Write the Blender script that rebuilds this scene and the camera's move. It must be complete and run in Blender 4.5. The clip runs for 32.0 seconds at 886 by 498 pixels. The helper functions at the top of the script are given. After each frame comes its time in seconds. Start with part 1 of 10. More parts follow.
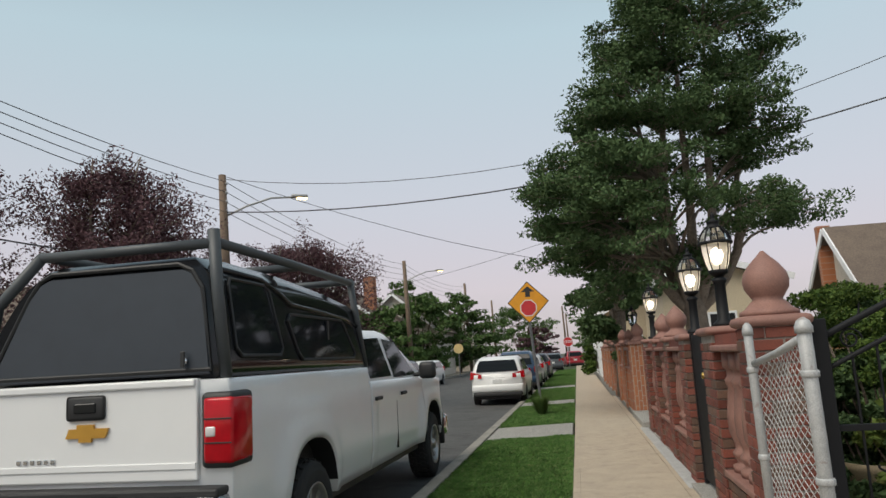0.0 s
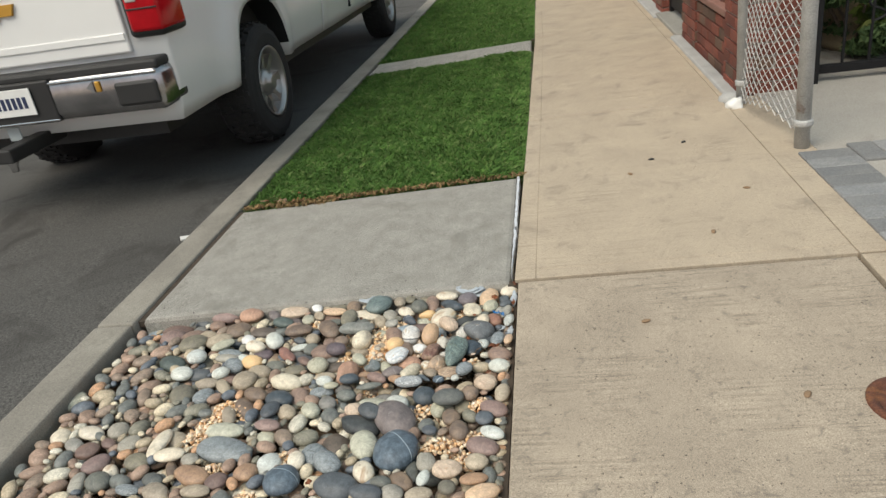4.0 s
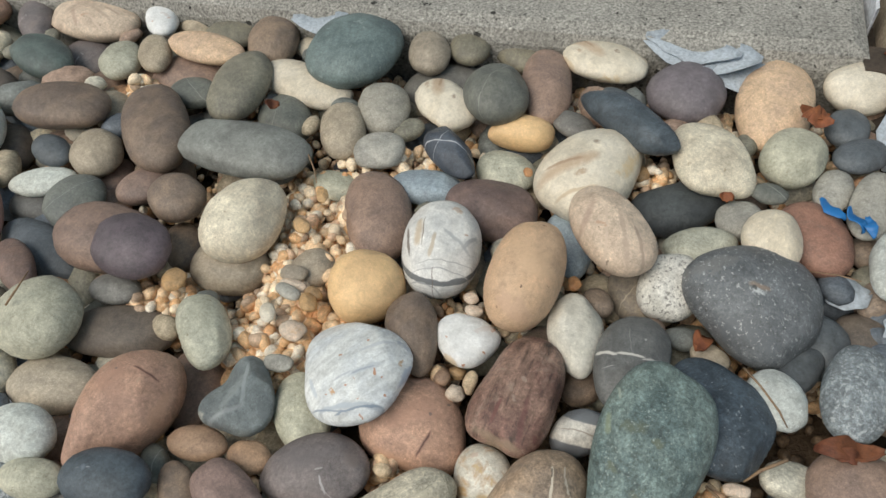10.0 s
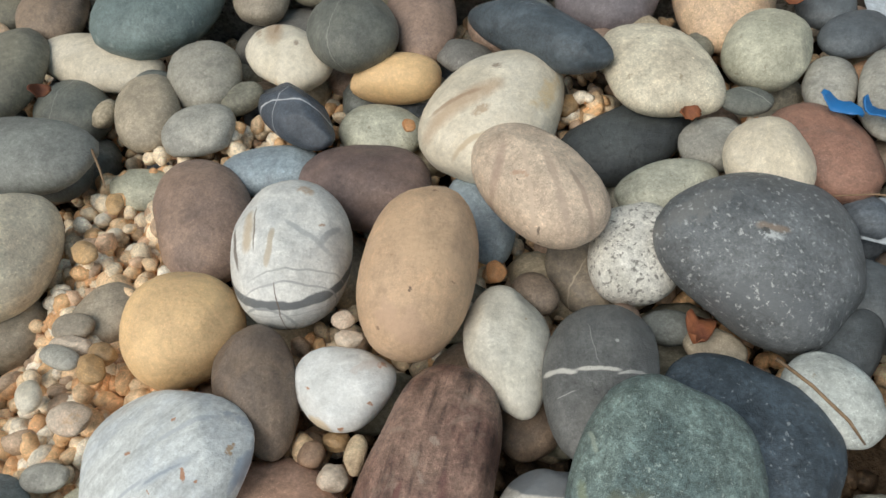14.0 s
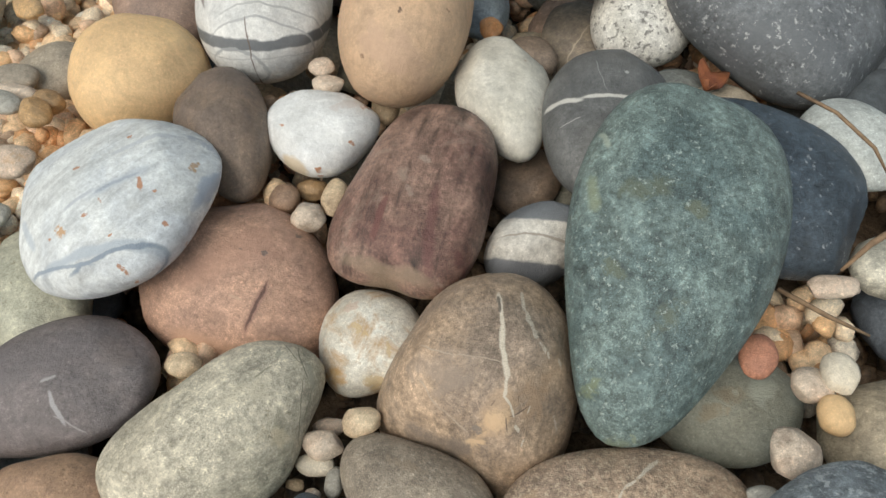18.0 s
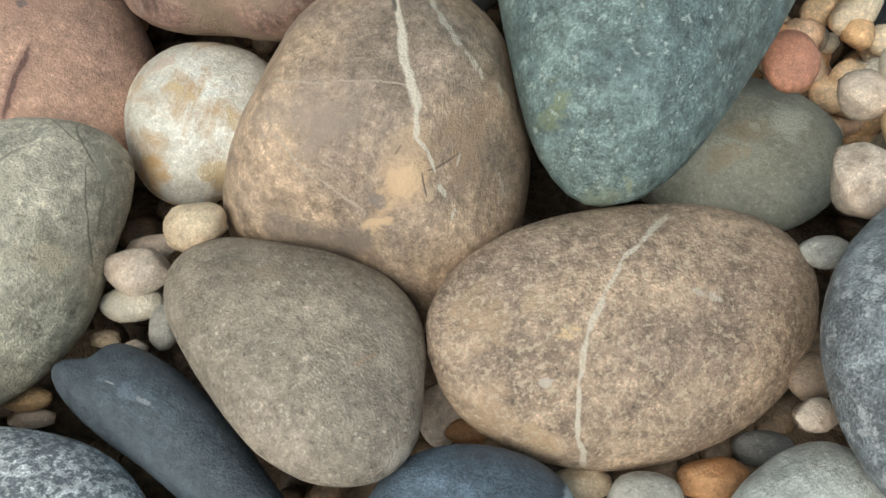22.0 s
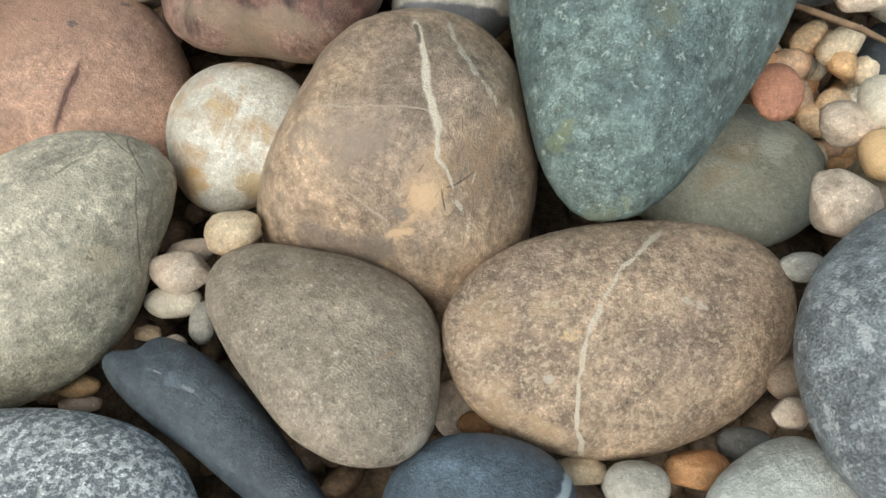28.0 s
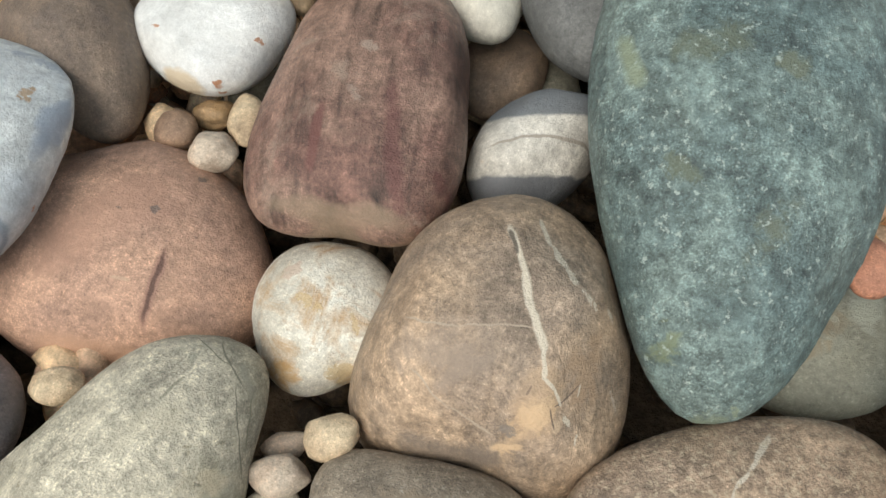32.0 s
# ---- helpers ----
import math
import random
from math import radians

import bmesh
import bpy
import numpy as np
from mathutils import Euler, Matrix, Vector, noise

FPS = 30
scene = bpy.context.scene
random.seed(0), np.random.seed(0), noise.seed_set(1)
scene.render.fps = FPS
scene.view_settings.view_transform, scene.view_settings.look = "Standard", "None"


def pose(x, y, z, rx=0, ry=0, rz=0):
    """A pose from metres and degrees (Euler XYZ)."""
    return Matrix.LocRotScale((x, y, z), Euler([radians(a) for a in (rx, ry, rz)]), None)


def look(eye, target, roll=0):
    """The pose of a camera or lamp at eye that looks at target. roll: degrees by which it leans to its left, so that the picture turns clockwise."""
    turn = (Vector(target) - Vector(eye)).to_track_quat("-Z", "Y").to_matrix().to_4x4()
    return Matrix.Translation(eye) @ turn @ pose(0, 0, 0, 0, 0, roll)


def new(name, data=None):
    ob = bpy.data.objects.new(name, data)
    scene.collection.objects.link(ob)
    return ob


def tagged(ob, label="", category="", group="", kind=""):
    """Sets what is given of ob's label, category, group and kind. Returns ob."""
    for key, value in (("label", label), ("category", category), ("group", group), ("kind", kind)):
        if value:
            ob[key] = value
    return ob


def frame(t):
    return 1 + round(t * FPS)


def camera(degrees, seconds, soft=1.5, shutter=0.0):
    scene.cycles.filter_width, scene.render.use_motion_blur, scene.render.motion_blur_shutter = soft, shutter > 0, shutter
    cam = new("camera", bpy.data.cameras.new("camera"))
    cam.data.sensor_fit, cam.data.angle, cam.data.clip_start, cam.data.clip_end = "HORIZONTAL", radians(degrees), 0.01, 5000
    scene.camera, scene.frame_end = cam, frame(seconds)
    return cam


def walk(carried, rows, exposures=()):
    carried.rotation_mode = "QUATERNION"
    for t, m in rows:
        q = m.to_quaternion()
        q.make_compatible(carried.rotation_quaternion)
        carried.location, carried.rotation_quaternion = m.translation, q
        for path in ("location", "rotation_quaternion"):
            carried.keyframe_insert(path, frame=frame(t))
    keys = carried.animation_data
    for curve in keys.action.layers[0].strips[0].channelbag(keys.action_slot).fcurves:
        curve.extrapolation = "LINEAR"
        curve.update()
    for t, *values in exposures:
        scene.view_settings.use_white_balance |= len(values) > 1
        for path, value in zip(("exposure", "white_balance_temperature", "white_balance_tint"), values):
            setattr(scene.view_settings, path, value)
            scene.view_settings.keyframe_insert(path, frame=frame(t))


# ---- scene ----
cam = camera(63.5, 32.0)
METRES, EYE, TILT, LEAN, TURN = 3.33, 1.435, 8.7, 3.2, 10.5
ROWS = [
    (0.0, 0.0, 0.0, 0.0, 0.0, 0.0, -0.0),
    (0.5, -0.0001, -0.002, -0.007, -1.81, -3.75, -0.27),
    (1.0, -0.0041, -0.0029, -0.0208, -2.01, -9.47, -0.63),
    (1.5, -0.0083, -0.0032, -0.0324, -2.02, -14.83, -0.04),
    (2.0, -0.0174, -0.0021, -0.0351, -1.74, -17.45, 1.14),
    (2.5, -0.0206, -0.0022, -0.0398, -1.79, -20.45, 1.26),
    (3.0, -0.0198, 0.0062, -0.0452, -3.22, -24.2, 1.71),
    (3.5, -0.0074, 0.0482, -0.0549, -3.87, -28.9, 2.78),
    (4.0, 0.0085, 0.0877, -0.0657, -4.47, -33.96, 4.21),
    (4.5, 0.0054, 0.1314, -0.0834, -7.02, -37.03, 3.64),
    (6.5, 0.0178, 0.3671, -0.1492, -3.86, -47.14, 0.45),
    (7.0, 0.0077, 0.4378, -0.1656, -2.45, -48.23, -0.14),
    (7.5, 0.0217, 0.4951, -0.1876, 5.0, -50.39, 0.23),
    (8.0, 0.0168, 0.533, -0.213, 5.41, -52.33, 2.22),
    (8.5, 0.0031, 0.5495, -0.2546, 2.02, -55.36, 2.7),
    (9.0, 0.0023, 0.5605, -0.3113, 1.34, -58.84, 1.36),
    (9.5, -0.0041, 0.5638, -0.3618, 1.76, -60.67, 0.49),
    (10.0, -0.005, 0.5687, -0.3962, 4.99, -61.03, 1.18),
    (10.5, -0.001, 0.5716, -0.4236, 6.18, -61.74, 2.04),
    (11.0, -0.0024, 0.5667, -0.4423, 4.38, -63.8, 1.72),
    (11.5, -0.0046, 0.5699, -0.4448, 2.2, -64.98, 1.62),
    (12.0, -0.0039, 0.5709, -0.4454, 0.65, -65.11, 1.6),
    (12.5, -0.0012, 0.5754, -0.4462, -1.03, -64.42, 1.71),
    (13.0, 0.0018, 0.5845, -0.4458, -2.67, -62.86, 1.41),
    (13.5, 0.003, 0.5889, -0.4469, -3.59, -61.45, 1.37),
    (14.0, 0.0053, 0.5938, -0.4476, -5.54, -60.68, 1.48),
    (14.5, 0.0086, 0.6006, -0.4474, -8.23, -60.54, 1.48),
    (16.5, 0.0086, 0.5958, -0.4558, -8.97, -62.24, -0.49),
    (17.0, 0.0058, 0.5878, -0.4597, -7.45, -63.34, -1.14),
    (17.5, 0.0016, 0.5791, -0.4627, -5.65, -64.34, -1.62),
    (18.0, 0.0002, 0.575, -0.4674, -5.21, -65.15, -1.91),
    (18.5, -0.0003, 0.5733, -0.4726, -5.65, -65.82, -2.66),
    (19.0, -0.0019, 0.5701, -0.4747, -6.55, -66.57, -2.85),
    (19.5, -0.0028, 0.5667, -0.4811, -7.96, -67.36, -3.11),
    (20.0, -0.0002, 0.5716, -0.4863, -9.71, -68.82, -3.87),
    (20.5, -0.0003, 0.5715, -0.4902, -10.84, -69.98, -4.58),
    (21.0, 0.0011, 0.5726, -0.4912, -12.05, -71.1, -4.76),
    (21.5, 0.0025, 0.5724, -0.4944, -12.77, -71.74, -5.03),
    (22.0, 0.0032, 0.5728, -0.4951, -13.31, -72.24, -5.5),
    (22.5, 0.0038, 0.5723, -0.4946, -13.52, -72.36, -5.58),
    (23.0, 0.0042, 0.5726, -0.4955, -13.67, -72.57, -5.72),
    (23.5, 0.0033, 0.5718, -0.4946, -13.53, -72.66, -5.9),
    (24.0, 0.0032, 0.5722, -0.4942, -13.44, -72.39, -6.0),
    (24.5, 0.0047, 0.5727, -0.4941, -13.41, -72.29, -5.95),
    (25.0, 0.0048, 0.5734, -0.4931, -13.27, -72.5, -5.83),
    (25.5, 0.005, 0.5736, -0.493, -12.9, -72.57, -5.84),
    (27.5, 0.0043, 0.5723, -0.4922, -12.21, -72.2, -6.06),
    (28.0, 0.0017, 0.5721, -0.491, -12.24, -72.08, -5.79),
    (28.5, 0.0028, 0.5721, -0.4908, -12.48, -72.17, -5.37),
    (29.0, 0.0023, 0.5721, -0.4898, -12.83, -72.26, -5.07),
    (29.5, 0.003, 0.5727, -0.4895, -12.94, -72.31, -4.79),
    (30.0, 0.0017, 0.5737, -0.4894, -13.0, -72.23, -4.83),
    (30.5, 0.0022, 0.576, -0.4895, -13.23, -72.04, -4.77),
    (31.0, 0.0015, 0.5792, -0.4882, -13.57, -71.62, -4.58),
    (31.5, -0.0007, 0.5817, -0.4873, -13.7, -70.85, -4.33),
    (32.0, -0.0014, 0.584, -0.4879, -13.79, -70.15, -4.2),
]
walk(cam, [(t, pose(0, 0, EYE, TILT, LEAN, TURN) @ pose(METRES * x, METRES * y, METRES * z, 90 + pitch, roll, yaw)) for t, x, y, z, yaw, pitch, roll in ROWS],
     exposures=[(0.0, 0.08, 6580, 10), (1.0, 0.2, 6650, 10), (2.0, 0.4, 6750, 10), (3.0, 0.46, 6900, 10), (4.0, 0.33, 6800, 10), (7.0, 0.14, 6500, 10), (8.0, 0.1, 6550, 10), (9.0, -0.01, 6600, 10), (13.0, 0.01, 6530, 9),
                (17.0, 0.05, 6620, 10), (19.0, 0.12, 6550, 9), (23.0, 0.28, 6380, 7), (26.0, 0.28, 6420, 7), (32.0, 0.28, 6600, 9)])

# ---- light: clear sky just after sunset, a broad warm glow high behind the camera ----
world = bpy.data.worlds.new("dusk_sky")
scene.world = world
world.use_nodes = True
wn, wl = world.node_tree.nodes, world.node_tree.links
sky = wn.new("ShaderNodeTexSky")
sky.sky_type, sky.sun_disc = "NISHITA", False
sky.sun_elevation, sky.sun_rotation = radians(9.0), radians(205.0)
sky.air_density, sky.dust_density, sky.ozone_density = 1.0, 0.3, 2.5
sky_up = wn.new("ShaderNodeSeparateXYZ")
wl.new(wn.new("ShaderNodeTexCoord").outputs["Generated"], sky_up.inputs[0])
dusk = wn.new("ShaderNodeValToRGB")
for k, (p, c) in enumerate(((0.0, (0.52, 0.47, 0.52)), (0.09, (0.68, 0.60, 0.655)), (0.2, (0.64, 0.65, 0.715)), (0.42, (0.53, 0.67, 0.74)), (0.6, (0.36, 0.48, 0.56)), (1.0, (0.24, 0.32, 0.4)))):
    if k > 1:
        dusk.color_ramp.elements.new(p)
    dusk.color_ramp.elements[k].position, dusk.color_ramp.elements[k].color = p, (*c, 1)
wl.new(sky_up.outputs["Z"], dusk.inputs["Fac"])
sky_dim = wn.new("ShaderNodeMix")
sky_dim.data_type, sky_dim.blend_type = "RGBA", "MULTIPLY"
sky_dim.inputs[0].default_value, sky_dim.inputs[7].default_value = 1.0, (0.1, 0.1, 0.1, 1)
wl.new(sky.outputs["Color"], sky_dim.inputs[6])
sky_mix = wn.new("ShaderNodeMix")
sky_mix.data_type = "RGBA"
sky_mix.inputs[0].default_value = 0.85
wl.new(sky_dim.outputs[2], sky_mix.inputs[6])
wl.new(dusk.outputs["Color"], sky_mix.inputs[7])
wl.new(sky_mix.outputs[2], wn["Background"].inputs["Color"])
wn["Background"].inputs["Strength"].default_value = 1.0
sun_data = bpy.data.lights.new("sun", "SUN")
sun_data.energy, sun_data.angle, sun_data.color = 2.85, radians(45.0), (1.0, 0.935, 0.83)
sun = new("sun", sun_data)
sun.matrix_world = look((-3.0, -3.8, 6.6), (0, 0, 0))

# ---- materials ----
def shader(name, rough=0.6, metal=0.0, spec=0.5):
    m = bpy.data.materials.new(name)
    m.use_nodes = True
    b = m.node_tree.nodes["Principled BSDF"]
    b.inputs["Roughness"].default_value, b.inputs["Metallic"].default_value = rough, metal
    b.inputs["Specular IOR Level"].default_value = spec
    return m, m.node_tree.nodes, m.node_tree.links, b


def noise_tex(n, l, vec, scale, detail=4.0, rough=0.55, warp=0.0):
    t = n.new("ShaderNodeTexNoise")
    t.inputs["Scale"].default_value, t.inputs["Detail"].default_value = scale, detail
    t.inputs["Roughness"].default_value, t.inputs["Distortion"].default_value = rough, warp
    l.new(vec, t.inputs["Vector"])
    return t.outputs["Fac"]


def ramp(n, l, fac, stops, interp="LINEAR"):
    r = n.new("ShaderNodeValToRGB")
    r.color_ramp.interpolation = interp
    e = r.color_ramp.elements
    while len(e) < len(stops):
        e.new(0.5)
    for k, (p, c) in enumerate(stops):
        e[k].position = p
        e[k].color = (c, c, c, 1) if isinstance(c, (int, float)) else (*c, 1)
    l.new(fac, r.inputs["Fac"])
    return r.outputs["Color"]


def mix(n, l, fac, a, b, mode="MIX"):
    x = n.new("ShaderNodeMix")
    x.data_type, x.blend_type = "RGBA", mode
    for sock, v in ((x.inputs[0], fac), (x.inputs[6], a), (x.inputs[7], b)):
        if isinstance(v, (int, float)):
            sock.default_value = v if sock == x.inputs[0] else (v, v, v, 1)
        elif isinstance(v, tuple):
            sock.default_value = (*v, 1)
        else:
            l.new(v, sock)
    return x.outputs[2]


def calc(n, l, op, a, b=0.0, c=0.0):
    x = n.new("ShaderNodeMath")
    x.operation = op
    for k, v in enumerate((a, b, c)):
        if isinstance(v, (int, float)):
            x.inputs[k].default_value = v
        else:
            l.new(v, x.inputs[k])
    return x.outputs[0]


def bump(n, l, b, height, strength=0.3, dist=0.01):
    x = n.new("ShaderNodeBump")
    x.inputs["Strength"].default_value, x.inputs["Distance"].default_value = strength, dist
    l.new(height, x.inputs["Height"])
    l.new(x.outputs["Normal"], b.inputs["Normal"])


def coords(n, l, per_object=True, shift=0.0):
    """Object coordinates, moved by the object's random number where shift is given."""
    t = n.new("ShaderNodeTexCoord").outputs["Object"]
    if shift:
        info = n.new("ShaderNodeObjectInfo")
        v = n.new("ShaderNodeVectorMath")
        v.operation = "MULTIPLY_ADD"
        v.inputs[1].default_value = (1, 1, 1)
        l.new(t, v.inputs[0])
        s = n.new("ShaderNodeVectorMath")
        s.operation = "SCALE"
        s.inputs[0].default_value = (shift, shift * 0.7, shift * 1.3)
        l.new(info.outputs["Random"], s.inputs["Scale"])
        l.new(s.outputs[0], v.inputs[2])
        t = v.outputs[0]
    return t


def surface(name, base, alt, scale=3.0, grain=150.0, rough=0.7, metal=0.0, amount=0.25, relief=0.3, depth=0.004,
            dirt=None, dirt_scale=1.3, dirt_from=0.58, spec=0.4, shift=0.0, vary=0.0, broom=0.0, pits=0.0, grit=0.0):
    """A surface with large patches from base to alt, fine grain, optional dirt patches and relief."""
    m, n, l, b = shader(name, rough, metal, spec)
    v = coords(n, l, shift=shift)
    big = noise_tex(n, l, v, scale, 5.0, 0.6, 0.3)
    fine = noise_tex(n, l, v, grain, 3.0, 0.7)
    col = mix(n, l, ramp(n, l, big, ((0.3, 0.0), (0.7, 1.0))), base, alt)
    g = ramp(n, l, fine, ((0.34, 1.0 - amount), (0.66, 1.0 + amount * 0.7)))
    col = mix(n, l, 1.0, col, g, "MULTIPLY")
    if broom:
        mp = n.new("ShaderNodeMapping")
        mp.inputs["Scale"].default_value = (1.1, 26.0, 1.0)
        l.new(v, mp.inputs["Vector"])
        strokes = noise_tex(n, l, mp.outputs["Vector"], 3.0, 6.0, 0.7, 0.2)
        worn = ramp(n, l, noise_tex(n, l, v, 2.3, 5.0, 0.6, 0.4), ((0.46, 0.08), (0.62, 1.0)))
        col = mix(n, l, worn, col, mix(n, l, 1.0, col, ramp(n, l, strokes, ((0.34, 1.0 - broom), (0.5, 1.0), (0.7, 1.0 + broom * 0.4))), "MULTIPLY"))
    if pits:
        specks = noise_tex(n, l, v, 120.0, 3.0, 0.6)
        col = mix(n, l, 1.0, col, ramp(n, l, specks, ((0.27, 1.0 - pits), (0.36, 1.0), (0.68, 1.0), (0.76, 1.0 + pits * 0.5))), "MULTIPLY")
    if grit:
        for size, thin, mul in ((75.0, 0.9, max(0.15, 1.0 - grit * 0.7)), (150.0, 0.74, max(0.2, 1.0 - grit * 0.5)), (190.0, 0.78, 1.0 + grit * 0.6)):
            vo = n.new("ShaderNodeTexVoronoi")
            vo.inputs["Scale"].default_value = size
            l.new(v, vo.inputs["Vector"])
            cell = n.new("ShaderNodeSeparateColor")
            l.new(vo.outputs["Color"], cell.inputs[0])
            reach = ramp(n, l, cell.outputs[0], ((thin, 0.0), (1.0, 0.34)))
            wob = calc(n, l, "MULTIPLY_ADD", calc(n, l, "SUBTRACT", fine, 0.5), 0.5, vo.outputs["Distance"])
            dot = ramp(n, l, calc(n, l, "MULTIPLY", calc(n, l, "SUBTRACT", reach, wob), 9.0), ((0.0, 0.0), (0.7, 1.0)))
            col = mix(n, l, dot, col, mix(n, l, 1.0, col, mul, "MULTIPLY"))
    if dirt:
        d = ramp(n, l, noise_tex(n, l, v, dirt_scale, 6.0, 0.65, 0.6), ((dirt_from, 0.0), (dirt_from + 0.14, 0.8)))
        col = mix(n, l, d, col, dirt)
    if vary:
        info = n.new("ShaderNodeObjectInfo").outputs["Random"]
        col = mix(n, l, 1.0, col, ramp(n, l, info, ((0.0, 1.0 - vary), (1.0, 1.0 + vary * 0.7))), "MULTIPLY")
    l.new(col, b.inputs["Base Color"])
    r = calc(n, l, "MULTIPLY_ADD", fine, 0.2, rough - 0.1)
    l.new(r, b.inputs["Roughness"])
    h = calc(n, l, "MULTIPLY_ADD", fine, 0.6, big)
    bump(n, l, b, h, relief, depth)
    return m


def plain(name, colour, rough=0.4, metal=0.0, spec=0.5, coat=0.0, wear=0.1):
    m, n, l, b = shader(name, rough, metal, spec)
    v = coords(n, l)
    f = noise_tex(n, l, v, 6.0, 4.0)
    l.new(mix(n, l, 1.0, (*colour,), ramp(n, l, f, ((0.3, 1.0 - wear), (0.7, 1.0 + wear * 0.6))), "MULTIPLY"), b.inputs["Base Color"])
    l.new(calc(n, l, "MULTIPLY_ADD", f, 0.12, rough - 0.06), b.inputs["Roughness"])
    b.inputs["Coat Weight"].default_value = coat
    return m


def glow(name, colour, strength):
    m, n, l, b = shader(name, 0.4)
    b.inputs["Base Color"].default_value = (*colour, 1)
    b.inputs["Emission Color"].default_value = (*colour, 1)
    b.inputs["Emission Strength"].default_value = strength
    return m


def stone(name, base, alt, scale=28.0, grain=420.0, amount=0.17, rough=0.5, spots=None, spot_scale=160.0, spot_from=0.66,
          stain=None, stain_scale=30.0, stain_from=0.56, veins=(), bands=(), pits=0.0, relief=0.8, vary=0.0, shift=3.0, crack=0.0, marks=(), fleck=0.42, streak=None, sugar=0.26):
    """A water-worn stone. streak: (degrees, strength) of drawn-out grain; sugar: fine glinting grains. veins: (normal, offset, half width, wobble, colour) planes that cut it; bands: (normal, from, to, colour); marks: (x, y, degrees, half length, half width, colour)."""
    m, n, l, b = shader(name, rough, 0.0, 0.5)
    v = coords(n, l, shift=shift)
    raw = n.new("ShaderNodeTexCoord").outputs["Object"]
    big = noise_tex(n, l, v, scale, 10.0, 0.68, 0.4)
    fine = noise_tex(n, l, v, grain, 6.0, 0.75)
    mid = noise_tex(n, l, v, grain * 0.28, 8.0, 0.72, 0.3)
    light = tuple(min(0.85, 1.22 * max(p, q)) for p, q in zip(base, alt))
    dark = tuple(0.78 * min(p, q) for p, q in zip(base, alt))
    col = ramp(n, l, big, ((0.3, dark), (0.43, alt), (0.56, base), (0.72, light)))
    col = mix(n, l, 1.0, col, ramp(n, l, mid, ((0.34, 1.0 - amount * 1.15), (0.64, 1.0 + amount * 0.8))), "MULTIPLY")
    col = mix(n, l, 1.0, col, ramp(n, l, fine, ((0.36, 1.0 - amount * 1.2), (0.66, 1.0 + amount * 1.1))), "MULTIPLY")
    blot = noise_tex(n, l, v, scale * 2.6, 9.0, 0.74, 0.8)
    col = mix(n, l, 1.0, col, ramp(n, l, blot, ((0.32, (0.84, 0.84, 0.84)), (0.5, (1.0, 1.0, 1.0)), (0.68, (1.13, 1.13, 1.12)))), "MULTIPLY")
    if fleck:
        dots = noise_tex(n, l, v, 1000.0, 3.0, 0.65)
        col = mix(n, l, 1.0, col, ramp(n, l, dots, ((0.3, 1.0 - fleck * 0.7), (0.42, 1.0), (0.58, 1.0), (0.7, 1.0 + fleck))), "MULTIPLY")
    if streak:
        mp = n.new("ShaderNodeMapping")
        mp.inputs["Rotation"].default_value, mp.inputs["Scale"].default_value = (0, 0, radians(-streak[0])), (14.0, 110.0, 60.0)
        l.new(v, mp.inputs["Vector"])
        drawn = noise_tex(n, l, mp.outputs["Vector"], 1.6, 6.0, 0.62, 0.5)
        col = mix(n, l, 1.0, col, ramp(n, l, drawn, ((0.3, 1.0 - streak[1]), (0.48, 1.0), (0.7, 1.0 + streak[1] * 0.5))), "MULTIPLY")
    if sugar:
        grit = noise_tex(n, l, v, 2100.0, 1.0, 0.5)
        patch = ramp(n, l, noise_tex(n, l, v, 75.0, 4.0, 0.6), ((0.38, 0.15), (0.62, 0.85)))
        col = mix(n, l, patch, col, mix(n, l, 1.0, col, ramp(n, l, grit, ((0.33, 1.0 - sugar * 0.6), (0.45, 1.0), (0.56, 1.0), (0.67, 1.0 + sugar))), "MULTIPLY"))
    if stain:
        col = mix(n, l, ramp(n, l, noise_tex(n, l, v, stain_scale, 7.0, 0.7, 0.8), ((stain_from, 0.0), (stain_from + 0.16, 0.85))), col, stain)
    for normal, lo, hi, colour in bands:
        d = n.new("ShaderNodeVectorMath")
        d.operation = "DOT_PRODUCT"
        d.inputs[1].default_value = normal
        l.new(raw, d.inputs[0])
        w = calc(n, l, "MULTIPLY_ADD", noise_tex(n, l, raw, 60.0, 5.0), 0.006, d.outputs["Value"])
        w = calc(n, l, "SUBTRACT", w, 0.003)
        mid_b, half = (lo + hi) / 2, (hi - lo) / 2
        inside = calc(n, l, "SUBTRACT", half, calc(n, l, "ABSOLUTE", calc(n, l, "SUBTRACT", w, mid_b)))
        col = mix(n, l, ramp(n, l, calc(n, l, "MULTIPLY", inside, 900.0), ((0.0, 0.0), (0.8, 0.9))), col, colour)
    height = calc(n, l, "MULTIPLY_ADD", fine, 0.55, calc(n, l, "MULTIPLY", mid, 0.6))
    if sugar:
        height = calc(n, l, "MULTIPLY_ADD", grit, 0.3 * sugar + 0.1, height)
    for normal, off, half, wobble, colour in veins:
        d = n.new("ShaderNodeVectorMath")
        d.operation = "DOT_PRODUCT"
        d.inputs[1].default_value = normal
        l.new(raw, d.inputs[0])
        w = calc(n, l, "MULTIPLY_ADD", noise_tex(n, l, raw, 45.0, 5.0, 0.6), wobble * 2.0, d.outputs["Value"])
        w = calc(n, l, "ABSOLUTE", calc(n, l, "SUBTRACT", w, off + wobble))
        thick = calc(n, l, "MULTIPLY_ADD", noise_tex(n, l, raw, 90.0, 3.0), half * 1.6, half * 0.2)
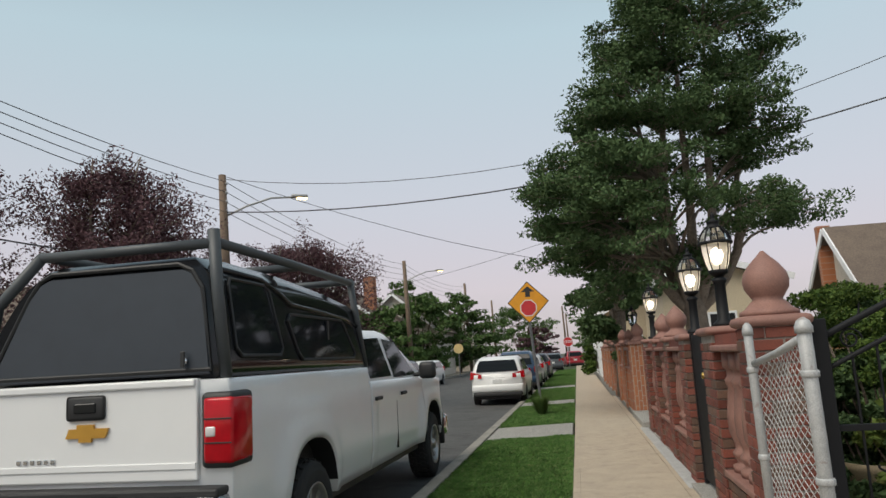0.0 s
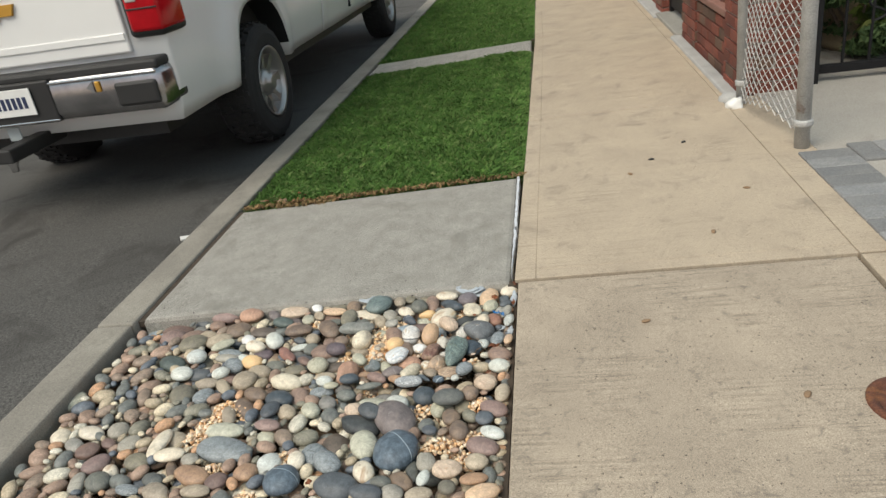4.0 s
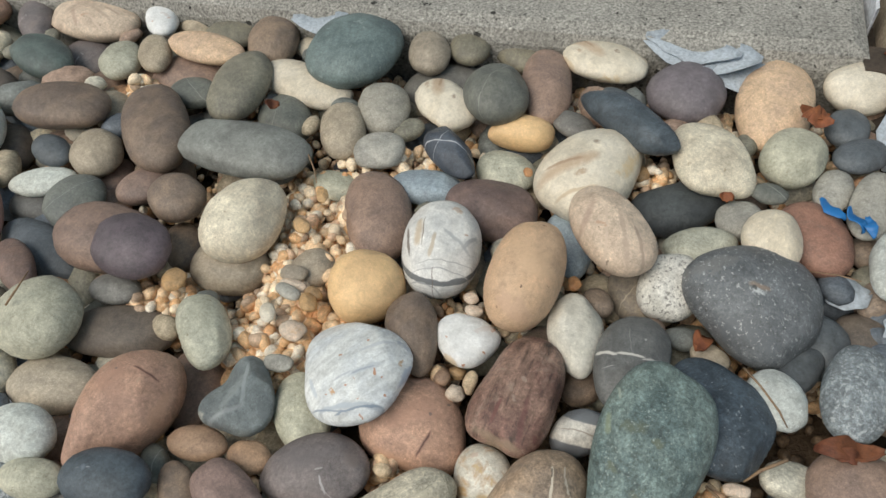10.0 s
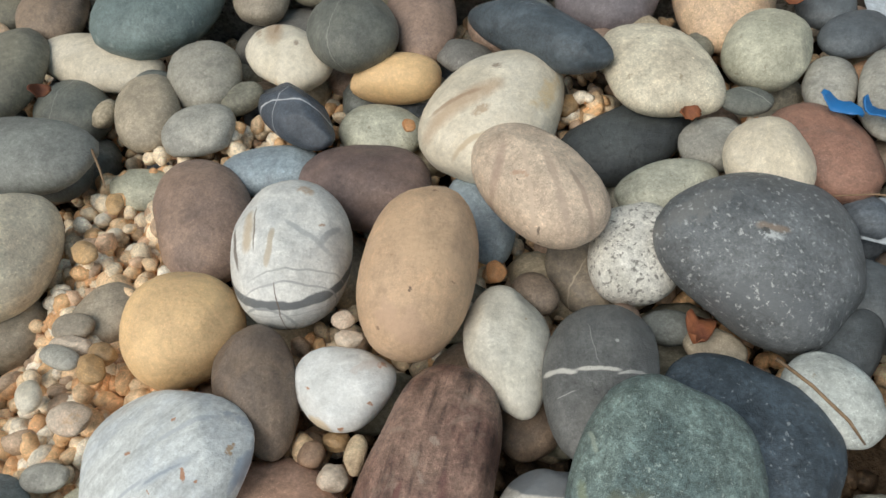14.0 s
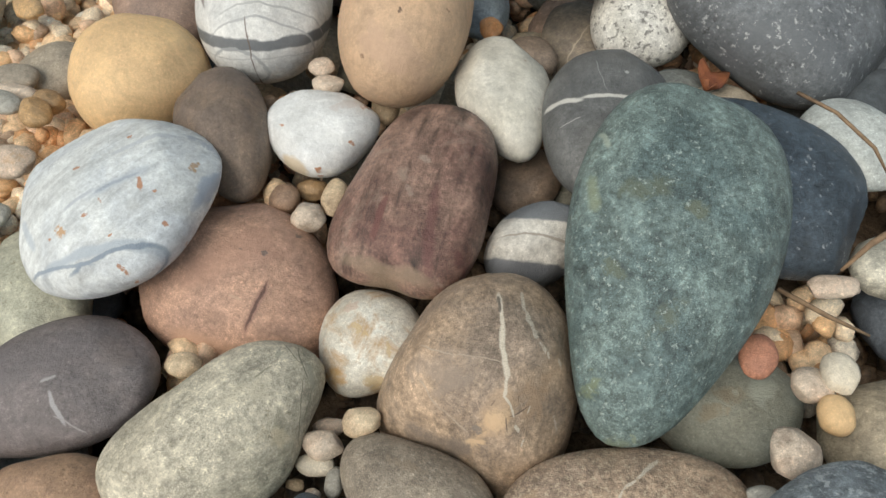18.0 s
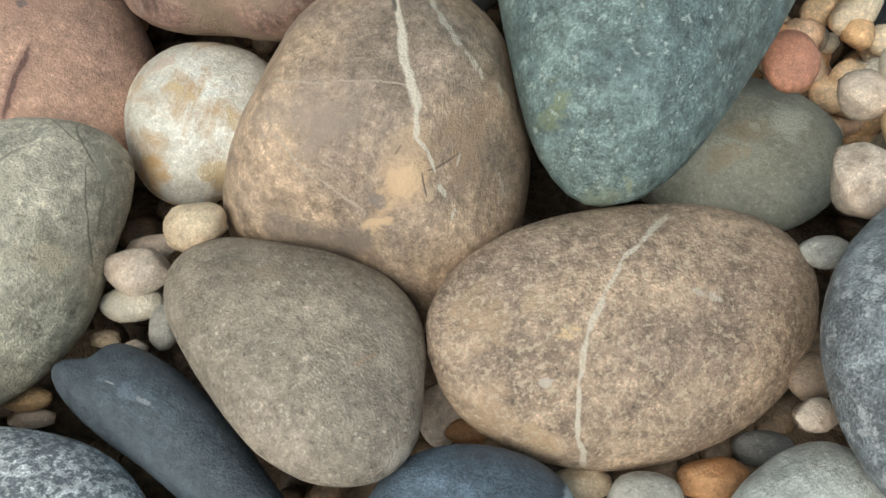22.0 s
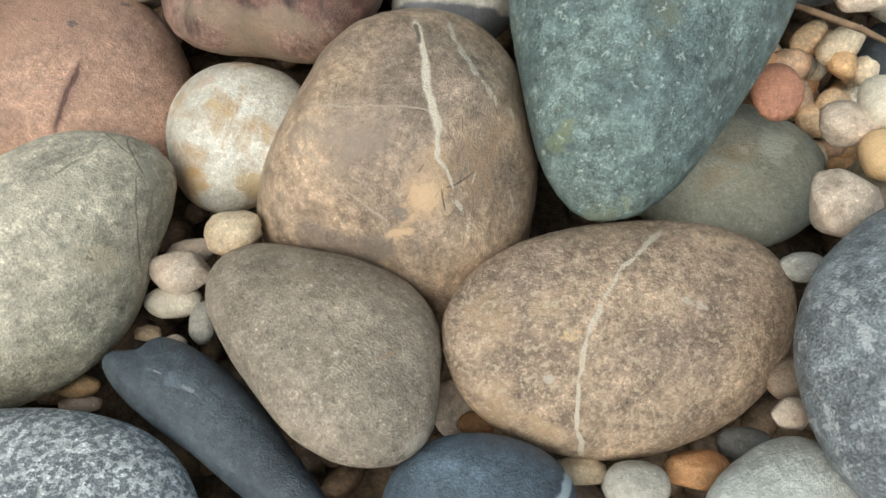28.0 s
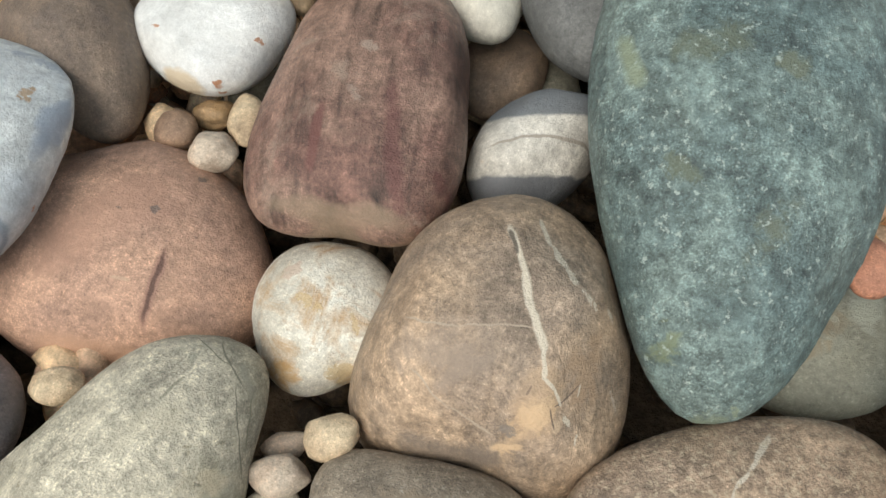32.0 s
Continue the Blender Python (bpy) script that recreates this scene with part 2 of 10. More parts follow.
        line = ramp(n, l, calc(n, l, "DIVIDE", calc(n, l, "SUBTRACT", thick, w), half), ((0.0, 0.0), (0.45, 0.9)))
        col = mix(n, l, line, col, colour)
    for mx, my, turn, half_l, half_w, colour in marks:
        mp = n.new("ShaderNodeMapping")
        mp.vector_type = "TEXTURE"
        mp.inputs["Location"].default_value, mp.inputs["Rotation"].default_value = (mx, my, 0), (0, 0, radians(turn))
        wob = n.new("ShaderNodeTexNoise")
        wob.inputs["Scale"].default_value, wob.inputs["Detail"].default_value = 140.0, 4.0
        l.new(raw, wob.inputs["Vector"])
        sub = n.new("ShaderNodeVectorMath")
        sub.operation = "MULTIPLY_ADD"
        sub.inputs[1].default_value, sub.inputs[2].default_value = (0.0024, 0.0024, 0), (-0.0012, -0.0012, 0)
        l.new(wob.outputs["Color"], sub.inputs[0])
        add = n.new("ShaderNodeVectorMath")
        l.new(raw, add.inputs[0])
        l.new(sub.outputs[0], add.inputs[1])
        l.new(add.outputs[0], mp.inputs["Vector"])
        xyz = n.new("ShaderNodeSeparateXYZ")
        l.new(mp.outputs["Vector"], xyz.inputs[0])
        du = calc(n, l, "POWER", calc(n, l, "ABSOLUTE", calc(n, l, "DIVIDE", xyz.outputs["X"], half_l)), 5.0 if half_l > 3.5 * half_w else 2.0)
        dv = calc(n, l, "POWER", calc(n, l, "ABSOLUTE", calc(n, l, "DIVIDE", xyz.outputs["Y"], half_w)), 2.0)
        soft = half_w > 0.0019
        line_like = half_l > 3.5 * half_w
        ragged = mid if line_like else noise_tex(n, l, raw, 0.55 / half_w, 7.0, 0.72, 0.6)
        edge = calc(n, l, "MULTIPLY_ADD", calc(n, l, "SUBTRACT", ragged, 0.5), 1.2 if line_like else 6.5, calc(n, l, "ADD", du, dv))
        col = mix(n, l, ramp(n, l, edge, ((0.1, 0.7), (1.2, 0.0)) if soft else ((0.25, 0.85), (1.1, 0.0)) if line_like else ((0.4, 0.8), (0.9, 0.0))), col, colour)
    if spots:
        dots = noise_tex(n, l, v, spot_scale * 1.25, 4.0, 0.66)
        col = mix(n, l, ramp(n, l, dots, ((spot_from - 0.17, 0.0), (spot_from - 0.1, 0.72))), col, spots)
    if crack:
        ck = ramp(n, l, noise_tex(n, l, v, 35.0, 3.0, 0.5, 1.5), ((0.485, 1.0), (0.5, 0.0), (0.515, 1.0)))
        col = mix(n, l, crack, col, mix(n, l, 1.0, col, mix(n, l, 0.5, ck, 1.0), "MULTIPLY"))
        height = calc(n, l, "MULTIPLY_ADD", ck, 0.35 * crack, height)
    if pits:
        vp = n.new("ShaderNodeTexVoronoi")
        vp.inputs["Scale"].default_value = 130.0
        l.new(v, vp.inputs["Vector"])
        p = ramp(n, l, vp.outputs["Distance"], ((0.06, 0.0), (0.2, 1.0)))
        height = calc(n, l, "MULTIPLY_ADD", p, pits, height)
        col = mix(n, l, 1.0, col, mix(n, l, pits, 1.0, p), "MULTIPLY")
    if vary:
        info = n.new("ShaderNodeObjectInfo").outputs["Random"]
        col = mix(n, l, 1.0, col, ramp(n, l, info, ((0.0, (1 - vary, 1 - vary, 1 - vary * 0.8)), (0.5, (1.0, 0.97, 0.93)), (1.0, (1 + vary * 0.6, 1 + vary * 0.6, 1 + vary * 0.7)))), "MULTIPLY")
    l.new(col, b.inputs["Base Color"])
    l.new(calc(n, l, "MULTIPLY_ADD", fine, 0.25, rough - 0.12), b.inputs["Roughness"])
    bump(n, l, b, height, relief, 0.0012)
    return m


CONCRETE = surface("sidewalk_concrete", (0.47, 0.39, 0.295), (0.4, 0.33, 0.25), 3.0, 320.0, 0.85, amount=0.32, relief=0.4, depth=0.003, dirt=(0.25, 0.21, 0.165), dirt_scale=6.0, dirt_from=0.56, broom=0.26, pits=0.65, grit=0.7)
CONCRETE_WORN = surface("stained_sidewalk_concrete", (0.43, 0.36, 0.28), (0.33, 0.275, 0.215), 3.4, 320.0, 0.88, amount=0.4, relief=0.5, depth=0.003, dirt=(0.17, 0.15, 0.125), dirt_scale=20.0, dirt_from=0.57, broom=0.5, pits=0.8, grit=0.9)
CONCRETE_GREY = surface("apron_concrete", (0.35, 0.336, 0.303), (0.265, 0.254, 0.228), 13.0, 380.0, 0.85, amount=0.6, relief=0.5, depth=0.003, dirt=(0.2, 0.192, 0.17), dirt_scale=3.2, dirt_from=0.56, pits=1.1, grit=1.25)
KERB = surface("kerb_concrete", (0.30, 0.28, 0.24), (0.2, 0.185, 0.16), 3.0, 200.0, 0.85, dirt=(0.1, 0.095, 0.085), dirt_scale=4.0, relief=0.5, grit=0.5)
ASPHALT = surface("asphalt", (0.1, 0.096, 0.09), (0.072, 0.07, 0.066), 0.9, 110.0, 0.8, amount=0.6, relief=0.7, depth=0.006, dirt=(0.04, 0.037, 0.034), dirt_scale=1.9, dirt_from=0.52, pits=1.0, grit=2.6)
SOIL = surface("soil", (0.10, 0.07, 0.045), (0.16, 0.11, 0.07), 14.0, 300.0, 0.9, amount=0.4, relief=0.8)
LAWN_BASE = surface("lawn_soil", (0.035, 0.055, 0.018), (0.05, 0.06, 0.022), 9.0, 200.0, 0.95, amount=0.4)
MORTAR = surface("mortar", (0.34, 0.30, 0.26), (0.26, 0.23, 0.2), 9.0, 200.0, 0.9)
WHITE_CAULK = surface("peeling_white_caulk", (0.72, 0.75, 0.8), (0.55, 0.57, 0.6), 20.0, 200.0, 0.5, dirt=(0.12, 0.08, 0.06), dirt_scale=26.0, dirt_from=0.56)

# ---- mesh helpers ----
def mesh_ob(name, bm, material, smooth=False, parent=None, label=""):
    me = bpy.data.meshes.new(name)
    bm.to_mesh(me)
    bm.free()
    if material:
        me.materials.append(material)
    if smooth:
        for p in me.polygons:
            p.use_smooth = True
    ob = new(name, me)
    if parent:
        ob.parent = parent
    if label:
        ob["label"] = label
    return ob


def part(name, bm, material, parent, label="", smooth=False):
    return mesh_ob(name, bm, material, smooth, parent, label)


def add_box(bm, x0, x1, y0, y1, z0, z1, m=None):
    vs = [bm.verts.new((x, y, z)) for z in (z0, z1) for x, y in ((x0, y0), (x1, y0), (x1, y1), (x0, y1))]
    for f in ((3, 2, 1, 0), (4, 5, 6, 7), (0, 1, 5, 4), (1, 2, 6, 5), (2, 3, 7, 6), (3, 0, 4, 7)):
        bm.faces.new([vs[k] for k in f])
    if m:
        bmesh.ops.transform(bm, matrix=m, verts=vs)
    return vs


def box(x0, x1, y0, y1, z0, z1, bevel=0.0, seg=2):
    bm = bmesh.new()
    add_box(bm, x0, x1, y0, y1, z0, z1)
    if bevel:
        bmesh.ops.bevel(bm, geom=bm.edges[:], offset=bevel, segments=seg, affect="EDGES", profile=0.5)
    return bm


def add_tube(bm, points, radii, sides=8, cap=True):
    """A tube along points; radii is one number or one for each point."""
    pts = [Vector(p) for p in points]
    if isinstance(radii, (int, float)):
        radii = [radii] * len(pts)
    rings, up = [], None
    for k, p in enumerate(pts):
        d = (pts[min(k + 1, len(pts) - 1)] - pts[max(k - 1, 0)]).normalized()
        if up is None:
            up = d.orthogonal().normalized()
        up = (up - d * up.dot(d)).normalized()
        side = d.cross(up)
        rings.append([bm.verts.new(p + (up * math.cos(a) + side * math.sin(a)) * radii[k]) for a in (2 * math.pi * i / sides for i in range(sides))])
    for r0, r1 in zip(rings, rings[1:]):
        for i in range(sides):
            bm.faces.new((r0[i], r0[(i + 1) % sides], r1[(i + 1) % sides], r1[i]))
    if cap:
        bm.faces.new(rings[0][::-1])
        bm.faces.new(rings[-1])
    return rings


def tube(points, radii, sides=8):
    bm = bmesh.new()
    add_tube(bm, points, radii, sides)
    return bm


def add_lathe(bm, profile, sides=20, centre=(0, 0, 0), square=2.0, ends=True):
    """A turned shape from (radius, height) pairs; square over 2 makes it four-sided with round corners."""
    rings = []
    for r, z in profile:
        ring = []
        for i in range(sides):
            a = 2 * math.pi * i / sides
            c, s = math.cos(a), math.sin(a)
            k = (abs(c) ** square + abs(s) ** square) ** (-1.0 / square)
            ring.append(bm.verts.new((centre[0] + r * k * c, centre[1] + r * k * s, centre[2] + z)))
        rings.append(ring)
    for r0, r1 in zip(rings, rings[1:]):
        for i in range(sides):
            bm.faces.new((r0[i], r0[(i + 1) % sides], r1[(i + 1) % sides], r1[i]))
    if ends:
        bm.faces.new(rings[0][::-1])
        bm.faces.new(rings[-1])


def lathe(profile, sides=20, centre=(0, 0, 0), square=2.0):
    bm = bmesh.new()
    add_lathe(bm, profile, sides, centre, square)
    return bm


def empty(name, x=0, y=0, z=0, rz=0, label="", category="", group="", kind=""):
    ob = new(name)
    ob.matrix_world = pose(x, y, z, 0, 0, rz)
    return tagged(ob, label, category, group, kind)


def raw_mesh(name, verts, faces, material, smooth=False):
    me = bpy.data.meshes.new(name)
    me.from_pydata(verts, [], faces)
    me.materials.append(material)
    if smooth:
        me.polygons.foreach_set("use_smooth", [True] * len(me.polygons))
    return new(name, me)


def verge_z(x):
    """Height of the strip between kerb and pavement: it falls to the kerb."""
    return -0.004 + 0.036 * (x + 0.22)


# ---- ground, road, kerb, pavement ----
bm = bmesh.new()
bmesh.ops.create_grid(bm, x_segments=8, y_segments=8, size=700.0)
ground = mesh_ob("ground", bm, surface("far_ground", (0.05, 0.07, 0.03), (0.07, 0.07, 0.045), 0.2, 20.0, 0.95))
ground.location.z = -0.32
tagged(ground, "flat dark green ground running to the horizon", "ground", kind="structure")

bm = bmesh.new()
xs, ys = [-1.93, -3.5, -6.0, -8.5, -10.2], [-40 + 10 * k for k in range(36)]
grid = [[bm.verts.new((x, y, -0.17 + 0.05 * math.sin(math.pi * (-1.93 - x) / 8.3))) for x in xs] for y in ys]
for r0, r1 in zip(grid, grid[1:]):
    for a in range(len(xs) - 1):
        bm.faces.new((r0[a + 1], r0[a], r1[a], r1[a + 1]))
road = mesh_ob("road", bm, ASPHALT)
tagged(road, "worn grey asphalt street with oil stains", "road", kind="structure")

kerb = empty("kerb", label="weathered grey concrete kerb along the street", category="kerb", kind="structure")
y = -6.0
for length in (4.0, 4.6, 2.9, 3.0, 3.0, 3.0, 3.0, 3.0, 3.0, 6.0, 6.0, 12.0, 30.0, 60.0):
    b = box(-1.93, -1.765, y + 0.004, y + length - 0.004, -0.36, -0.058, 0.012)
    part("kerb_stone", b, KERB, kerb)
    y += length
far_kerb = mesh_ob("kerb", box(-10.4, -10.2, -40, 200, -0.3, -0.03, 0.01), KERB)
tagged(far_kerb, "grey concrete kerb on the far side of the street", "kerb", kind="structure")
pavement_far = mesh_ob("pavement", box(-13.5, -10.4, -40, 200, -0.3, -0.04), CONCRETE)
tagged(pavement_far, "plain concrete pavement across the street", "pavement", kind="structure")

pavement = empty("pavement", label="tan concrete sidewalk of large broomed flags with dark joints", category="pavement", kind="structure")
JOINTS = [-6.0, -3.2, -1.4, 0.4, 2.64, 4.70, 7.55, 9.4, 11.3, 13.2, 15.1, 17.0, 19.0, 21.0, 23.0, 25.0, 28.0, 31.0, 34.0, 37.0, 40.0, 45.0, 50.0, 60.0, 70.0, 80.0, 100.0]


def walk_left(y):
    return -0.225 + 0.016 * max(0.0, min(y - 2.6, 4.4))


def slab(parent, x0, x1, y0, y1, thick, zf, material, gap=0.006, round_edge=0.008, follow=None):
    """A flag with rounded upper edges whose top follows zf(x); follow(y) is the line along which its left edge runs."""
    bm = bmesh.new()
    add_box(bm, x0 + gap / 2, x1 - gap / 2, y0 + gap / 2, y1 - gap / 2, -thick, 0)
    bmesh.ops.bevel(bm, geom=[e for e in bm.edges if all(v.co.z > -0.001 for v in e.verts)], offset=round_edge, segments=2, affect="EDGES", profile=0.5)
    for v in bm.verts:
        v.co.z += zf(v.co.x)
        if follow and v.co.x < follow(y0) + 0.12:
            v.co.x += follow(v.co.y) - follow(y0)
    return part("flag", bm, material, parent)


def walk_z(x):
    return 0.004 + 0.012 * x


for y0, y1 in zip(JOINTS, JOINTS[1:]):
    gap = 0.028 if abs(y0 - 2.64) < 0.01 or abs(y1 - 2.64) < 0.01 else 0.008
    if 2.6 < y0 < 9.0:
        # a tooled border runs round these flags
        slab(pavement, walk_left(y0), walk_left(y0) + 0.078, y0 + 0.005, y1, 0.12, walk_z, CONCRETE, 0.0012, 0.0022, walk_left)
        slab(pavement, walk_left(y0) + 0.078, 0.95, y0 + 0.005, y0 + 0.075, 0.12, walk_z, CONCRETE, 0.0012, 0.0022, walk_left)
        slab(pavement, walk_left(y0) + 0.078, 0.95, y0 + 0.075, y1, 0.12, walk_z, CONCRETE, 0.0012, 0.0022, walk_left)
        continue
    slab(pavement, walk_left(y0), 0.95, y0, y1, 0.12, walk_z, CONCRETE_WORN if 0.3 < y0 < 2.0 else CONCRETE, gap, 0.007, walk_left)
for y0, y1 in zip(JOINTS[:14], JOINTS[1:]):
    slab(pavement, 0.952, 1.06 if y0 > 4 else 1.16, y0 + 0.01, y1, 0.12, lambda x: 0.015, CONCRETE, 0.004, 0.004)

# cross paths of grey concrete between kerb and pavement
aprons = empty("pavement", label="grey concrete paths crossing the grass strip", category="pavement", kind="structure")
for y0, y1 in ((2.63, 3.74), (7.02, 7.5), (13.1, 15.2), (21.0, 22.6), (30.0, 32.0)):
    slab(aprons, -1.738, walk_left(y1) - 0.03, y0, y1, 0.14, verge_z, CONCRETE_GREY, 0.006, 0.02)

# soil under the strips
for y0, y1, mat, depth in ((-6.0, 2.63, SOIL, 0.09), (3.74, 7.02, LAWN_BASE, 0.02), (7.5, 13.1, LAWN_BASE, 0.02), (15.2, 21.0, LAWN_BASE, 0.02), (22.6, 30.0, LAWN_BASE, 0.02), (32.0, 90.0, LAWN_BASE, 0.02)):
    bm = box(-1.757, walk_left(y1) - 0.002, y0, y1, -0.3, 0.0)
    for v in bm.verts:
        if v.co.z > -0.1:
            v.co.z = verge_z(v.co.x) - depth
    strip = mesh_ob("ground", bm, mat)
    tagged(strip, "bare earth under the planting strip", "soil", kind="structure")
bm = bmesh.new()
rr = random.Random(3)
edge = []
for k in range(90):
    y = 2.70 + 1.03 * k / 89
    left = -0.2395 + 0.0012 * math.sin(k * 0.7)
    right = left + (0.004 + 0.013 * min(1.0, k / 30)) * rr.uniform(0.72, 1.0) * 0.85 * (0.5 if 9 < k < 14 or 33 < k < 37 else 1.0)
    zt = 0.0 + rr.uniform(-0.001, 0.001)
    edge.append([bm.verts.new(p) for p in ((left, y, -0.04), (left, y, zt - 0.001), (left + 0.002, y, zt + 0.002), (right - 0.002, y, zt + 0.001), (right, y, zt - 0.002), (right, y, -0.04))])
for e0, e1 in zip(edge, edge[1:]):
    for i in range(5):
        bm.faces.new((e0[i], e0[i + 1], e1[i + 1], e1[i]))
bm.faces.new(edge[0])
bm.faces.new(edge[-1])
bmesh.ops.recalc_face_normals(bm, faces=bm.faces[:])
caulk = mesh_ob("caulk_strip", bm, WHITE_CAULK)
tagged(caulk, "peeling white caulk strip in the joint beside the sidewalk", "caulk", kind="structure")

JOINT_DIRT = surface("joint_dirt", (0.045, 0.036, 0.028), (0.08, 0.06, 0.045), 30.0, 200.0, 0.95)
dirt_line = mesh_ob("trim", box(-0.25, 1.05, 2.622, 2.658, -0.06, -0.012), JOINT_DIRT)
tagged(dirt_line, "dark dirt filling the wide sidewalk joint", "dirt", kind="structure")
dirt_line = mesh_ob("trim", box(-0.242, -0.219, 1.2, 3.74, -0.1, -0.045), JOINT_DIRT)
tagged(dirt_line, "dark dirt in the joint beside the sidewalk", "dirt", kind="structure")
dirt_line = mesh_ob("trim", box(-1.775, -1.732, 2.64, 3.76, -0.1, -0.072), JOINT_DIRT)
tagged(dirt_line, "dark dirt in the joint along the kerb", "dirt", kind="structure")
for y0 in (4.70, 7.55, 9.4, 11.3):
    dirt_line = mesh_ob("trim", box(-0.2, 1.05, y0 - 0.02, y0 + 0.02, -0.06, -0.008), JOINT_DIRT)
    tagged(dirt_line, "dark dirt filling a sidewalk joint", "dirt", kind="structure")

# ---- brick garden walls, gates, lanterns ----
BRICK = surface("red_brick", (0.215, 0.06, 0.038), (0.155, 0.053, 0.039), 7.0, 220.0, 0.8, amount=0.35, relief=0.5, depth=0.003, shift=4.0, vary=0.35)
BRICK_DARK = surface("burnt_brick", (0.12, 0.075, 0.055), (0.17, 0.09, 0.06), 9.0, 220.0, 0.8, amount=0.3, relief=0.5, depth=0.003, shift=4.0, vary=0.25)
CAST = surface("pink_cast_stone", (0.3, 0.155, 0.12), (0.22, 0.115, 0.092), 6.0, 160.0, 0.65, amount=0.25, relief=0.4, depth=0.003, dirt=(0.22, 0.12, 0.1), dirt_scale=8.0)
BLACK_IRON = plain("black_iron", (0.008, 0.008, 0.009), 0.6, 0.0, 0.25)
GALV = surface("galvanised_steel", (0.5, 0.5, 0.49), (0.38, 0.38, 0.37), 14.0, 200.0, 0.55, metal=0.25, dirt=(0.17, 0.075, 0.04), dirt_scale=9.0, dirt_from=0.6)
GLASS, n_, l_, b_ = shader("clear_glass", 0.05)
b_.inputs["Transmission Weight"].default_value = 1.0
WARM = glow("warm_bulb", (1.0, 0.82, 0.58), 11.0)
FROST, n_, l_, b_ = shader("frosted_lantern_glass", 0.35)
b_.inputs["Base Color"].default_value = (0.9, 0.88, 0.84, 1)
b_.inputs["Transmission Weight"].default_value = 0.85
b_.inputs["IOR"].default_value = 1.12
b_.inputs["Emission Color"].default_value, b_.inputs["Emission Strength"].default_value = (1.0, 0.84, 0.6, 1), 0.14
PALE_GLASS, n_, l_, b_ = shader("lantern_roof_glass", 0.12)
b_.inputs["Base Color"].default_value, b_.inputs["Transmission Weight"].default_value, b_.inputs["IOR"].default_value = (0.82, 0.86, 0.88, 1), 1.0, 1.15

BL, BH, JO = 0.2, 0.065, 0.011
brick_meshes = {}


def brick_mesh(length, depth=0.09):
    key = (round(length, 3), depth)
    if key not in brick_meshes:
        b = box(-length / 2, length / 2, -depth / 2, depth / 2, -BH / 2, BH / 2, 0.004, 1)
        me = bpy.data.meshes.new("brick")
        b.to_mesh(me)
        b.free()
        me.materials.append(BRICK)
        dk = me.copy()
        dk.materials[0] = BRICK_DARK
        brick_meshes[key] = (me, dk)
    return brick_meshes[key]


def lay_bricks(parent, x, y0, y1, z0, courses, along="y", seed=1, face=0.03):
    """Running-bond bricks over a face at x from y0 to y1 (or, along x, at y=x)."""
    r = random.Random(seed)
    for c in range(courses):
        z = z0 + (BH + JO) * (c + 0.5)
        p = y0 - (BL + JO) * (0.5 if c % 2 else 0.0)
        while p < y1 - 0.03:
            a, b = max(p, y0), min(p + BL, y1)
            p += BL + JO
            if b - a < 0.04:
                continue
            me = brick_mesh(round((b - a) / 0.02) * 0.02 - 0.0 if b - a < BL - 0.01 else BL)[1 if r.random() < 0.22 else 0]
            ob = new("brick", me)
            ob.parent = parent
            mid = (a + b) / 2
            jit = r.uniform(-0.002, 0.002)
            ob.matrix_basis = pose(x + face + jit, mid, z, 0, 0, 90) if along == "y" else pose(mid, x + face + jit, z)


def pillar(parent, x, y0, y1, top, width, seed):
    part("core", box(x + 0.012, x + width - 0.012, y0 + 0.012, y1 - 0.012, -0.02, top), MORTAR, parent)
    n = int(top / (BH + JO))
    lay_bricks(parent, x + 0.015, y0, y1, 0.0, n, "y", seed)
    lay_bricks(parent, y0 + 0.015, x, x + width, 0.0, n, "x", seed + 50)
    b = bmesh.new()
    add_lathe(b, ((width * 0.52, 0), (width * 0.58, 0.012), (width * 0.6, 0.035), (width * 0.57, 0.06), (width * 0.5, 0.07)), 40, ((x + width / 2), (y0 + y1) / 2, top), 14.0)
    for v in b.verts:
        v.co.y = (y0 + y1) / 2 + (v.co.y - (y0 + y1) / 2) * (y1 - y0) / width
    part("coping", b, CAST, parent, "rounded pink cast-stone coping", True)


BAL = ((0.085, 0), (0.085, 0.05), (0.05, 0.07), (0.06, 0.1), (0.078, 0.13), (0.078, 0.15), (0.055, 0.18), (0.06, 0.22), (0.085, 0.3), (0.09, 0.42), (0.075, 0.56), (0.062, 0.66), (0.075, 0.69), (0.078, 0.72), (0.06, 0.75), (0.062, 0.8), (0.085, 0.82), (0.085, 0.95))


